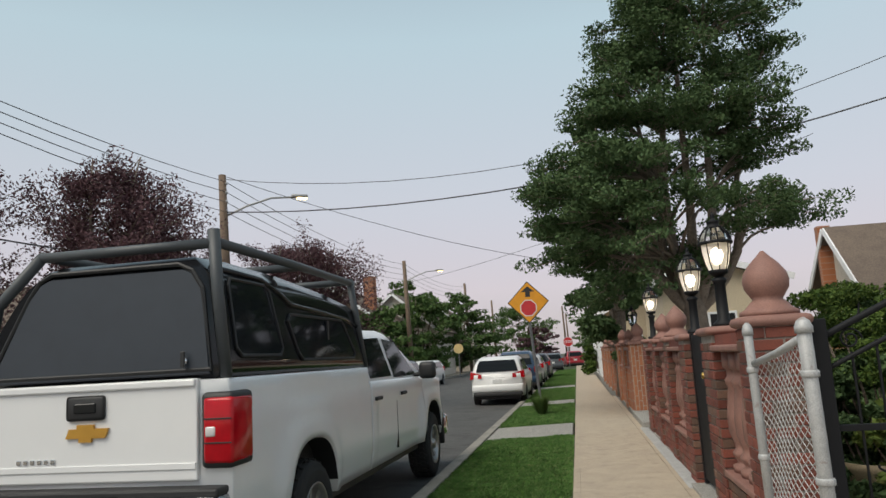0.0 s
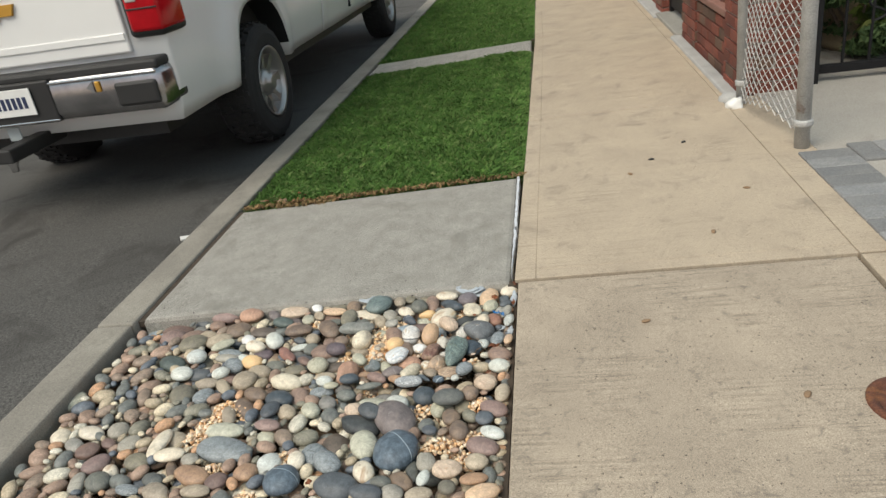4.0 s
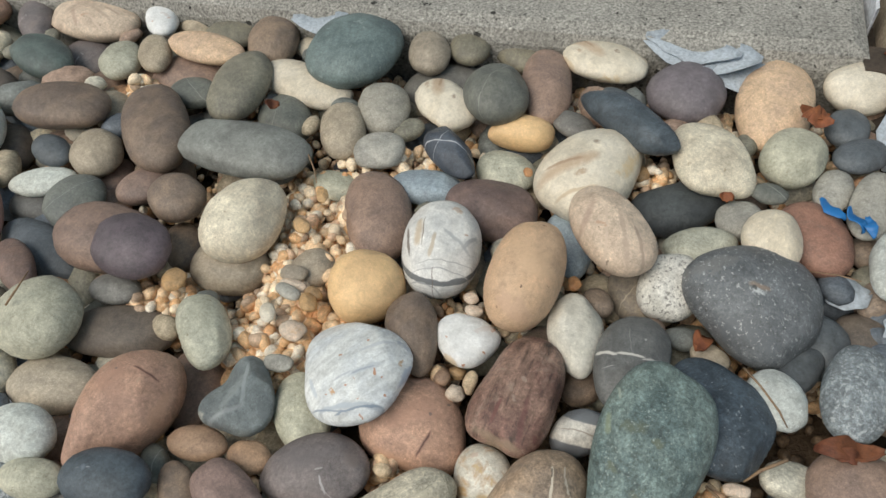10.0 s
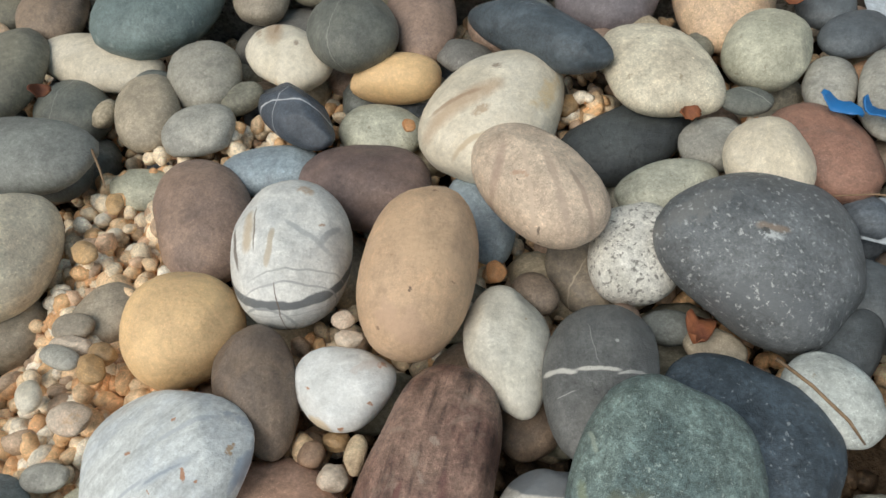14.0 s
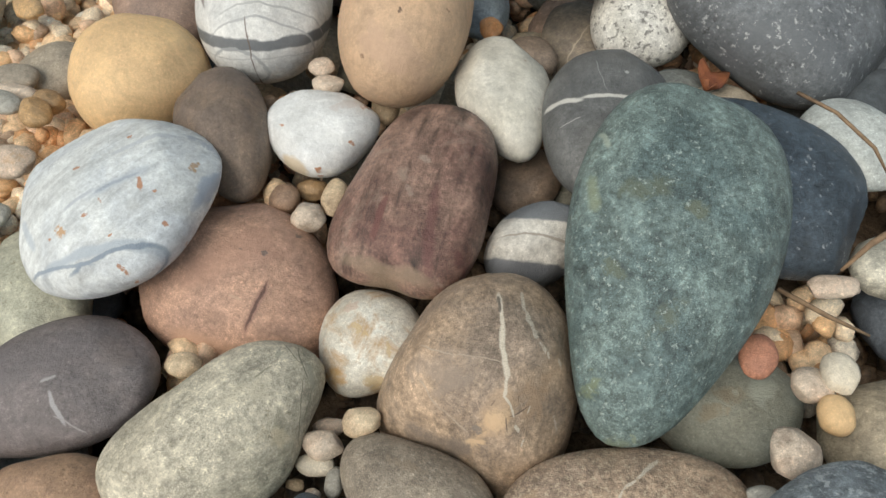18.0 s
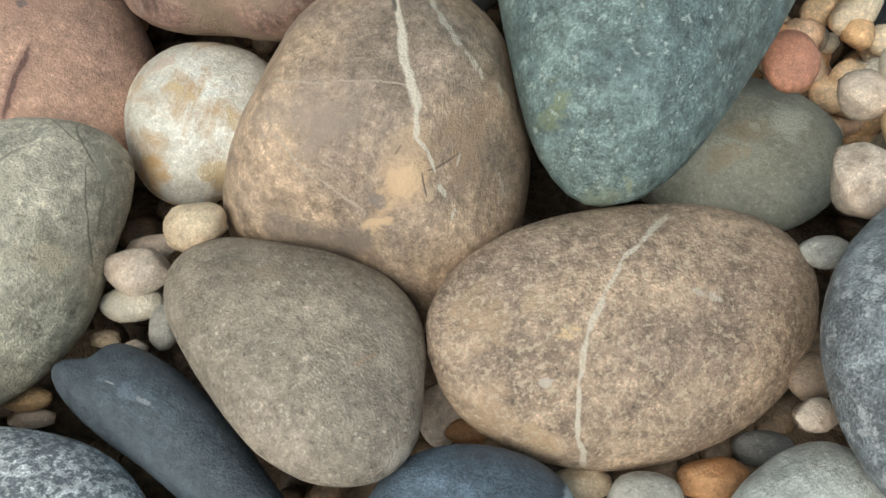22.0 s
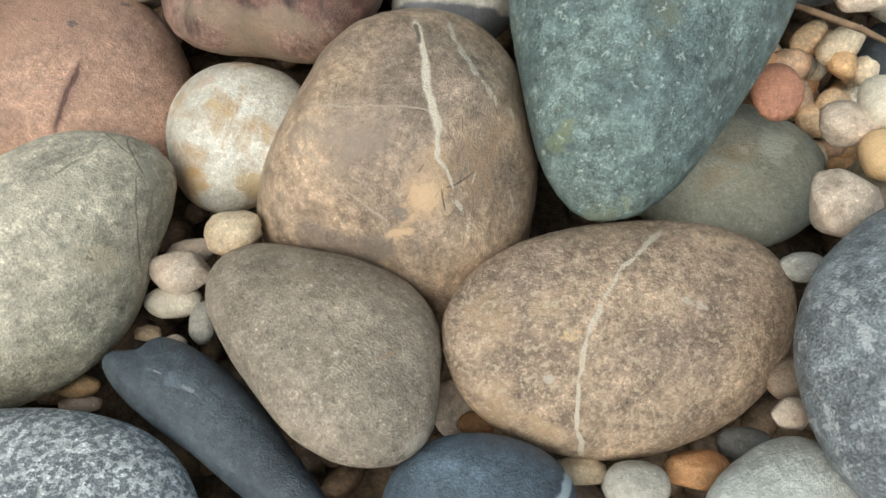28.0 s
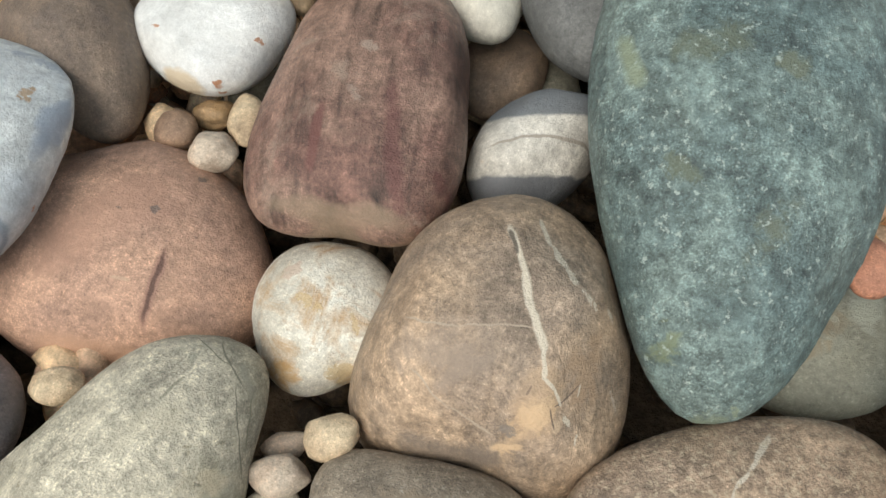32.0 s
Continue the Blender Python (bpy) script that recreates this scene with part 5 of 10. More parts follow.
def tree(name, x, y, z, height, spread, leaf_mat, label, seed, count, size, trunk=0.2, fork=0.3, clumps=60, low=0.25, shape="round", stems=5, group=""):
    r = random.Random(seed)
    t = tagged(empty(name, x, y, z), label, "tree", group)
    wood = bmesh.new()
    spots = []
    for s in range(stems):
        az = 2 * math.pi * s / stems + r.uniform(-0.4, 0.4)
        lean = r.uniform(0.08, 0.42)
        pts, rad = [], []
        px = py = 0.0
        for k in range(9):
            f = k / 8
            pz = height * (fork * 0.2 + f * (0.9 - 0.2 * r.random() * lean)) if k else 0.0
            px = math.cos(az) * spread * lean * f ** 1.3 + r.uniform(-0.05, 0.05) * spread * f
            py = math.sin(az) * spread * lean * f ** 1.3 + r.uniform(-0.05, 0.05) * spread * f
            pts.append((px, py, pz))
            rad.append(trunk * (0.75 if s else 1.0) * (1 - 0.95 * f) + 0.008)
        add_tube(wood, pts, rad, 8)
        for k in range(clumps // stems):
            f = r.uniform(low, 1.0)
            j = min(7, int(f * 8))
            base = Vector(pts[j]).lerp(Vector(pts[j + 1]), f * 8 - j)
            env = math.sin(math.pi * min(1.0, 0.12 + 0.8 * f))
            a = az + r.uniform(-1.9, 1.9)
            reach = spread * env * r.uniform(0.35, 1.05)
            rise = r.uniform(0.3, 0.9) * reach - 0.25 * spread * f if shape == "vase" else r.uniform(-0.02, 0.1) * height
            tip = Vector((math.cos(a) * reach, math.sin(a) * reach, base.z + rise))
            mid = base.lerp(tip, 0.5) + Vector((0, 0, -0.015 * height))
            add_tube(wood, [base, mid, tip], (max(0.012, trunk * 0.3 * (1 - f)), 0.014, 0.006), 5, False)
            for u in (0.35, 0.5, 0.65, 0.8, 0.9, 1.0) if shape == "vase" else (0.55, 0.8, 1.0):
                c = base.lerp(tip, u)
                spots.append((c.x, c.y, c.z, r.uniform(0.06, 0.13) * spread * (1.25 - 0.3 * u) * (0.95 if shape == "vase" else 1.0)))
    part("trunk", wood, BARK, t, "grey-brown trunk and limbs", True)
    crown = new("crown", leaves("crown", spots, count, size, leaf_mat, seed, 1.1 if shape == "vase" else 0.5))
    crown.parent = t
    return t


def old_pine(x, y, label, seed, count, size):
    """An old spreading conifer: several stems from one fork, long limbs and flat sprays of foliage, wider on one side low down."""
    r = random.Random(seed)
    t = tagged(empty("tree", x, y, 0), label, "tree")
    wood = bmesh.new()
    stems = []
    add_tube(wood, [(0.1, 0, -0.1), (0.06, 0, 1.2), (0.0, 0, 2.2), (-0.05, 0, 3.0)], (0.3, 0.25, 0.24, 0.2), 12)
    for bow, lean, side, top in ((-0.75, -1.1, 0.3, 8.3), (-0.3, -0.5, -0.5, 9.9), (0.1, 0.3, 0.4, 10.5), (0.35, 0.9, -0.3, 9.4), (0.6, 2.1, 0.5, 7.6), (-0.5, -0.2, 0.9, 8.8)):
        pts = [(bow * math.sin(math.pi * min(1.0, f * 1.7)) * 0.8 + lean * f + r.uniform(-0.07, 0.07) * f, side * (f + 0.4 * math.sin(3 * f)), 2.1 + (top - 2.1) * f ** 1.12) for f in (0, 0.08, 0.17, 0.28, 0.4, 0.55, 0.7, 0.85, 1.0)]
        add_tube(wood, pts, [0.15 * (1 - 0.93 * k / 8) + 0.006 for k in range(9)], 9)
        stems.append([Vector(q) for q in pts])
    heights, left, right = (2.1, 3.3, 4.2, 5.3, 6.5, 7.6, 8.4, 9.4, 10.6), (2.2, 3.4, 3.5, 3.7, 2.7, 2.1, 1.7, 1.1, 0.2), (0.0, 0.3, 3.5, 2.9, 2.5, 2.3, 3.1, 2.3, 0.6)
    spots = []
    for k in range(330):
        z = r.uniform(2.4, 10.4) if k < 250 else r.uniform(2.6, 5.6)
        a = r.uniform(0, 2 * math.pi) if k < 250 else r.uniform(1.9, 4.4)
        side = float(np.interp(z, heights, right if math.cos(a) > 0 else left))
        reach = r.uniform(0.4, 1.0) ** 0.7
        tip = Vector((math.cos(a) * side * reach, math.sin(a) * reach * (0.4 + 0.75 * side), z + r.uniform(-0.15, 0.2)))
        if reach < (0.72 if z < 4.0 else 0.5 if z < 5.6 else 0.0):
            continue
        stem = min(stems, key=lambda q: abs(q[4].x - tip.x * 0.4) + abs(q[4].y - tip.y * 0.4) + r.uniform(0, 0.7))
        near = min(stem[1:], key=lambda q: abs(q.z - max(3.0, z - 0.25 - 0.25 * reach)))
        mid = near.lerp(tip, 0.55) + Vector((r.uniform(-0.12, 0.12), r.uniform(-0.12, 0.12), 0.16 if z > 4 else 0.5))
        add_tube(wood, [near, near.lerp(mid, 0.5) + Vector((0, 0, 0.08)), mid, tip], (0.042, 0.032, 0.022, 0.007), 6, False)
        for u in (0.35, 0.6, 0.8, 1.0) if z > 5.6 else (0.55, 0.8, 1.0):
            c = mid.lerp(tip, u) if u > 0.4 else near.lerp(mid, 0.7)
            for q in range(2):
                w = Vector((r.uniform(-0.34, 0.34), r.uniform(-0.34, 0.34), r.uniform(-0.1, 0.14)))
                add_tube(wood, [c, c + w], (0.008, 0.003), 3, False)
                spots.append((c.x + w.x, c.y + w.y, c.z + w.z, r.uniform(0.16, 0.36)))
    part("trunk", wood, BARK, t, "grey-brown forked trunk and long bare limbs", True)
    crown = new("crown", leaves("crown", spots, count, size, CEDAR, seed, 0.5))
    crown.parent = t


old_pine(2.6, 16.4, "tall dark green conifer with several trunks behind the brick wall", 4, 180000, 0.044)
tree("tree", 1.3, 22.5, 0, 9.0, 2.3, CEDAR, "dense dark green tree beyond the first one", 9, 26000, 0.09, 0.2, 0.2, 60, 0.12, "round", 4)
tree("tree", 3.6, 58.0, 0, 9.5, 4.5, CEDAR, "dark green street tree far along the pavement", 19, 14000, 0.16, 0.25, 0.25, 50, 0.25, "round", 4)
for k, (x, y, h, sp, sd) in enumerate(((-10.7, 15.2, 7.0, 2.6, 21), (-13.4, 12.6, 7.0, 2.6, 22), (-9.0, 22.6, 5.9, 3.0, 23), (-12.4, 19.0, 6.0, 2.6, 27))):
    tree("plum_tree", x, y, -0.1, h, sp, PLUM, "purple-leaved plum tree across the street", sd, 56000, 0.042, 0.12, 0.3, 240, 0.15, "vase", 6, "plum trees")
for k, (x, y, h, sp, sd) in enumerate(((-12.6, 36.0, 4.6, 3.0, 31), (-13.0, 47.0, 5.0, 3.6, 32), (-12.5, 58.0, 7.0, 4.6, 33), (-11.6, 72.0, 8.0, 5.0, 34), (-17.0, 70.0, 9.5, 5.0, 35), (-8.0, 105.0, 9.0, 6.0, 36), (4.0, 90.0, 8.0, 5.0, 37), (-24.0, 62.0, 8.5, 4.5, 38))):
    tree("tree", x, y, -0.2, h, sp, GREEN, "leafy green street tree in the distance", sd, 9000, 0.18, 0.16, 0.2, 110, 0.08, "round", 4, "distant street trees")
tree("tree", -4.6, 92.0, -0.2, 5.0, 3.0, PLUM, "dark purple-leaved tree far down the street", 41, 4000, 0.2, 0.14, 0.2, 36, 0.15, "round", 4)


def shrub(x, y, z, h, sp, mat, label, seed, count, size):
    r = random.Random(seed)
    s = tagged(empty("shrub", x, y, z), label, "shrub")
    wood = bmesh.new()
    spots = []
    for k in range(34):
        a, f = r.uniform(0, 6.28), r.random()
        tip = Vector((math.cos(a) * sp * (1 - 0.45 * f) * r.uniform(0.4, 1), math.sin(a) * sp * (1 - 0.45 * f) * r.uniform(0.4, 1), h * (0.1 + 0.9 * f)))
        add_tube(wood, [(0, 0, 0), tip * 0.55 + Vector((0, 0, 0.05 * h)), tip], (0.015, 0.01, 0.004), 5, False)
        spots.append((*tip, 0.22 * sp))
    part("stem", wood, BARK, s)
    crown = new("foliage", leaves("foliage", spots, count, size, mat, seed))
    crown.parent = s
    return s


shrub(2.35, 6.3, 0, 1.9, 0.75, SHRUB, "yellow-green cypress shrub behind the iron gate", 51, 26000, 0.02)
shrub(3.3, 6.9, 0, 1.8, 0.9, SHRUB, "yellow-green shrub in the front garden", 52, 24000, 0.024)
shrub(2.9, 8.6, 0, 2.05, 0.9, SHRUB, "tall green shrub behind the brick wall", 53, 26000, 0.024)
shrub(2.0, 5.55, 0, 0.9, 0.5, CEDAR, "low dark green bush inside the gate", 54, 15000, 0.03)
shrub(2.5, 5.6, 0, 1.3, 0.6, CEDAR, "dark green bush inside the iron gate", 56, 16000, 0.03)
MAPLE = leafy("pale_maple_leaves", [(0.07, 0.11, 0.025), (0.13, 0.17, 0.04), (0.1, 0.14, 0.03), (0.17, 0.18, 0.06)])
shrub(2.2, 5.3, 0, 1.2, 0.45, MAPLE, "pale green broad-leaved shrub against the iron gate", 57, 2600, 0.045)
shrub(3.2, 5.8, 0, 1.7, 0.7, CEDAR, "dark green bush in the front garden", 58, 20000, 0.03)
shrub(1.85, 6.3, 0, 1.35, 0.5, CEDAR, "dark green bush behind the brick wall", 59, 16000, 0.03)
shrub(3.6, 8.2, 0, 2.2, 0.9, CEDAR, "dense dark green evergreen shrub in the garden", 60, 20000, 0.035)
shrub(1.5, 44.0, 0, 2.2, 1.5, SHRUB, "bright green hedge beyond the white fence", 55, 4000, 0.1)
spiky = tagged(empty("ornamental_grass", -0.95, 17.7, -0.03), "spiky green ornamental grass clump round the sign post", "plant")
r = random.Random(61)
bm = bmesh.new()
for k in range(420):
    a, ln, o = r.uniform(0, 6.28), r.uniform(0.35, 0.62), r.uniform(0.0, 0.5)
    ca, sa, w = math.cos(a), math.sin(a), 0.008
    pts = [(ca * (0.05 + o * 0.0), sa * 0.05, 0), (ca * (0.1 + o * 0.3), sa * (0.1 + o * 0.3), ln * 0.6), (ca * (0.14 + o * 0.75), sa * (0.14 + o * 0.75), ln * (1 - 0.4 * o))]
    v = [bm.verts.new((p[0] + sgn * sa * w * (1 - j / 2), p[1] - sgn * ca * w * (1 - j / 2), p[2])) for j, p in enumerate(pts[:2]) for sgn in (1, -1)]
    tip = bm.verts.new(pts[2])
    bm.faces.new((v[0], v[1], v[3], v[2]))
    bm.faces.new((v[2], v[3], tip))
part("blades", bm, leafy("spiky_grass", [(0.05, 0.1, 0.025), (0.1, 0.15, 0.04), (0.07, 0.12, 0.03)]), spiky)


def lawn(name, x0, x1, y0, y1, count, height, seed, label):
    r = np.random.RandomState(seed)
    x, y = x0 + (x1 - x0) * r.rand(count), y0 + (y1 - y0) * r.rand(count)
    edge = np.minimum.reduce([x - x0, x1 - x, y - y0, y1 - y])
    patch = np.sin(x * 5.1 + 1.3 * np.sin(y * 3.7)) * np.cos(y * 4.3 + x * 2.1)
    tuft = np.clip(np.sin(x * 23.0 + 2.0 * np.sin(y * 17.0)) * np.sin(y * 19.0 + 1.7 * np.sin(x * 13.0)), 0, 1)
    h = height * (0.4 + 0.6 * r.rand(count) + 0.5 * r.rand(count) ** 4) * (0.85 + 0.2 * patch + 0.25 * tuft) * np.clip(0.55 + edge * 5, 0.5, 1)
    a, lean = r.rand(count) * 6.283, 0.25 + 0.75 * r.rand(count)
    w = 0.0013 + 0.0016 * r.rand(count)
    z = -0.004 + 0.036 * (x + 0.22) - 0.022
    ca, sa = np.cos(a), np.sin(a)
    v = np.stack([np.stack([x + sa * w, y - ca * w, z], 1), np.stack([x - sa * w, y + ca * w, z], 1),
                  np.stack([x + ca * h * lean * 0.35 - sa * w * 0.7, y + sa * h * lean * 0.35 + ca * w * 0.7, z + h * 0.65], 1),
                  np.stack([x + ca * h * lean, y + sa * h * lean, z + h * (1.05 - 0.3 * lean)], 1)], 1).reshape(-1, 3)
    me = bpy.data.meshes.new(name)
    me.vertices.add(count * 4)
    me.vertices.foreach_set("co", v.ravel())
    me.loops.add(count * 4)
    me.loops.foreach_set("vertex_index", np.arange(count * 4))
    me.polygons.add(count)
    me.polygons.foreach_set("loop_start", np.arange(count) * 4)
    me.polygons.foreach_set("loop_total", np.full(count, 4))
    me.update()
    me.materials.append(GRASS)
    tagged(new(name, me), label, "grass", kind="stuff")


GRASS = leafy("grass_blades", [(0.045, 0.1, 0.022), (0.068, 0.145, 0.035), (0.092, 0.185, 0.042), (0.055, 0.12, 0.032), (0.1, 0.175, 0.05), (0.15, 0.2, 0.075)])
gn_, gl_ = GRASS.node_tree.nodes, GRASS.node_tree.links
gb_ = gn_["Principled BSDF"]
blade = gb_.inputs["Base Color"].links[0].from_socket
spot_at = gn_.new("ShaderNodeTexCoord").outputs["Object"]
blade = mix(gn_, gl_, 1.0, blade, ramp(gn_, gl_, noise_tex(gn_, gl_, spot_at, 5.0, 4.0, 0.6), ((0.3, 0.75), (0.7, 1.5))), "MULTIPLY")
dry = ramp(gn_, gl_, noise_tex(gn_, gl_, spot_at, 3.1, 5.0, 0.65, 0.3), ((0.64, 0.0), (0.76, 0.6)))
gl_.new(mix(gn_, gl_, dry, blade, (0.21, 0.17, 0.085)), gb_.inputs["Base Color"])
lawn("grass", -1.74, -0.2, 3.76, 7.0, 190000, 0.05, 71, "mown green grass strip beside the sidewalk")
lawn("grass", -1.74, -0.17, 7.52, 13.08, 100000, 0.055, 72, "mown green grass strip beside the sidewalk")
lawn("grass", -1.74, -0.17, 15.22, 20.98, 45000, 0.06, 73, "mown green grass strip beside the sidewalk")
lawn("grass", -1.74, -0.17, 22.62, 30.0, 15000, 0.08, 74, "mown green grass strip beside the sidewalk")
lawn("grass", -1.74, -0.17, 32.0, 60.0, 20000, 0.08, 75, "mown green grass strip beside the sidewalk")

WOOD_POLE = surface("weathered_pole_wood", (0.2, 0.145, 0.1), (0.14, 0.1, 0.075), 5.0, 90.0, 0.9, amount=0.3)
CABLE = plain("black_cable", (0.06, 0.06, 0.065), 0.6)
LAMP_GLOW = glow("street_lamp_glow", (1.0, 0.74, 0.36), 4.0)
POLE_AT = ((-11.0, 21.3, 7.9, True), (-11.0, 46.8, 8.2, True), (-11.0, 74.0, 9.2, False), (-11.2, 100.0, 9.2, False), (-1.7, 112.0, 8.5, False), (-1.5, 135.0, 8.5, False))
for x, y, h, lamp in POLE_AT:
    p = tagged(empty("utility_pole", x, y, -0.1, 0), "weathered wooden utility pole" + (" with a lit street lamp arm" if lamp else ""), "pole", "utility poles along the street")
    part("pole", tube([(0.25, 0, 0), (0.1, 0, h * 0.6), (0.0, 0, h)], (0.17, 0.15, 0.12), 12), WOOD_POLE, p, "", True)
    for k in range(4):
        part("insulator", lathe(((0.03, 0), (0.05, 0.02), (0.05, 0.08), (0.02, 0.1)), 10, (0.14, 0, h - 0.35 - 0.3 * k)), GALV, p, "", True)
    if lamp:
        part("arm", tube([(0.1, 0, h - 1.4), (0.7, 0.3, h - 1.05), (1.4, 0.7, h - 0.75), (2.1, 1.2, h - 0.68)], 0.035, 8), GALV, p, "curved lamp arm", True)
        part("lamp_head", box(-0.3, 0.25, -0.13, 0.13, -0.05, 0.06, 0.04), GALV, p, "grey lamp head", True).matrix_basis = pose(2.2, 1.25, h - 0.66, 0, 0, 30)
        part("lamp_lens", box(-0.17, 0.17, -0.1, 0.1, -0.09, -0.052, 0.01), LAMP_GLOW, p, "lit lamp lens").matrix_basis = pose(2.25, 1.28, h - 0.66, 0, 0, 30)


def wire(p0, p1, sag, radius=0.011):
    pts = [Vector(p0).lerp(Vector(p1), k / 14) - Vector((0, 0, sag * 4 * (k / 14) * (1 - k / 14))) for k in range(15)]
    ob = mesh_ob("overhead_cable", tube(pts, radius, 5), CABLE)
    tagged(ob, "black overhead cable strung between poles", "cable", "overhead cables")


for k in range(4):
    dz = 0.12 + 0.34 * k
    wire((-10.9, 21.3, 7.7 - dz), (-11.2, -6.0, 8.28), 0.85)
    wire((-10.9, 21.3, 7.7 - dz), (-10.9, 46.8, 7.95 - dz), 0.45)
    wire((-10.9, 46.8, 7.95 - dz), (-10.9, 74.0, 8.9 - dz), 0.5)
wire((-10.9, 21.3, 7.65), (9.0, 19.0, 8.6), 1.3)
wire((-10.9, 21.3, 6.55), (9.5, 18.0, 7.4), 0.9, 0.02)
wire((-10.9, 21.3, 7.75), (1.8, 34.0, 5.2), 0.5)
wire((-10.9, 46.8, 6.6), (8.0, 24.0, 7.9), 0.5)
wire((-14.5, 10.0, 5.2), (-9.4, 17.5, 4.2), 0.2, 0.02)

YELLOW = plain("amber_sign_face", (0.72, 0.31, 0.012), 0.45)
SIGN_RED = plain("sign_red", (0.5, 0.025, 0.03), 0.45)
SIGN_WHITE = plain("sign_white", (0.7, 0.7, 0.68), 0.45)
SIGN_BLACK = plain("sign_black", (0.02, 0.02, 0.02), 0.5)


def flat_shape(name, pts, y, thick, material, parent, label=""):
    bm = bmesh.new()
    a = [bm.verts.new((x, y, z)) for x, z in pts]
    b = [bm.verts.new((x, y + thick, z)) for x, z in pts]
    bm.faces.new(a)
    bm.faces.new(b[::-1])
    for i in range(len(pts)):
        bm.faces.new((a[i], b[i], b[(i + 1) % len(pts)], a[(i + 1) % len(pts)]))
    bmesh.ops.recalc_face_normals(bm, faces=bm.faces[:])
    return part(name, bm, material, parent, label)


def octagon(r, cz=0.0):
    return [(r * math.cos(math.pi / 8 + k * math.pi / 4), cz + r * math.sin(math.pi / 8 + k * math.pi / 4)) for k in range(8)]


sign = tagged(empty("road_sign", -1.02, 18.3, 0.0, -4), "amber diamond stop-ahead sign on a steel post", "sign")
part("post", tube([(0.06, 0.02, -0.05), (-0.1, 0.02, 2.3)], 0.035, 8), STEEL_GREY, sign, "dark steel post")
face = flat_shape("sign_face", [(-0.09, 2.19), (0.44, 2.73), (-0.09, 3.26), (-0.62, 2.73)], -0.03, 0.012, SIGN_BLACK, sign, "amber diamond with black edge")
flat_shape("border", [(-0.09, 2.22), (0.41, 2.73), (-0.09, 3.23), (-0.59, 2.73)], -0.034, 0.003, YELLOW, face)
flat_shape("symbol_octagon", [(x - 0.09, z) for x, z in octagon(0.225, 2.58)], -0.039, 0.003, SIGN_WHITE, face)
flat_shape("symbol_octagon", [(x - 0.09, z) for x, z in octagon(0.2, 2.58)], -0.043, 0.003, SIGN_RED, face)
flat_shape("symbol_arrow", [(-0.15, 2.86), (-0.03, 2.86), (-0.03, 2.99), (0.09, 2.99), (-0.09, 3.13), (-0.27, 2.99), (-0.15, 2.99)], -0.039, 0.003, SIGN_BLACK, face)
stop = tagged(empty("road_sign", -0.75, 70.0, 0.0), "red octagonal stop sign far down the street", "sign")
part("post", tube([(0, 0.02, 0), (0, 0.02, 2.5)], 0.04, 8), STEEL_GREY, stop)
sf = flat_shape("sign_face", octagon(0.5, 2.35), -0.03, 0.012, SIGN_WHITE, stop)
flat_shape("sign_red", octagon(0.46, 2.35), -0.036, 0.004, SIGN_RED, sf)
txt = bpy.data.curves.new("word", "FONT")
txt.body, txt.size, txt.align_x, txt.align_y, txt.extrude = "STOP", 0.36, "CENTER", "CENTER", 0.002
word = new("word", txt)
word.data.materials.append(SIGN_WHITE)
word.parent = sf
word.matrix_basis = pose(0, -0.042, 2.35, 90, 0, 0)
disc = tagged(empty("road_sign", -8.6, 53.0, 0.0), "pale round sign across the street", "sign")
part("post", tube([(0, 0, 0), (0, 0, 2.1)], 0.04, 8), STEEL_GREY, disc)
part("sign_face", lathe(((0.36, 0), (0.36, 0.02)), 20), plain("faded_yellow", (0.6, 0.45, 0.2), 0.5), disc).matrix_basis = pose(0, -0.05, 2.1, 90, 0, 0)

SIDING = surface("cream_siding", (0.62, 0.52, 0.36), (0.56, 0.47, 0.33), 1.0, 40.0, 0.7)
SHINGLE = surface("brown_shingle", (0.13, 0.1, 0.08), (0.17, 0.13, 0.1), 2.0, 30.0, 0.9)
STUCCO = surface("pale_stucco", (0.58, 0.54, 0.46), (0.5, 0.46, 0.4), 1.0, 60.0, 0.85)
FIELD = surface("brown_fieldstone", (0.2, 0.14, 0.1), (0.32, 0.25, 0.18), 1.6, 20.0, 0.9)


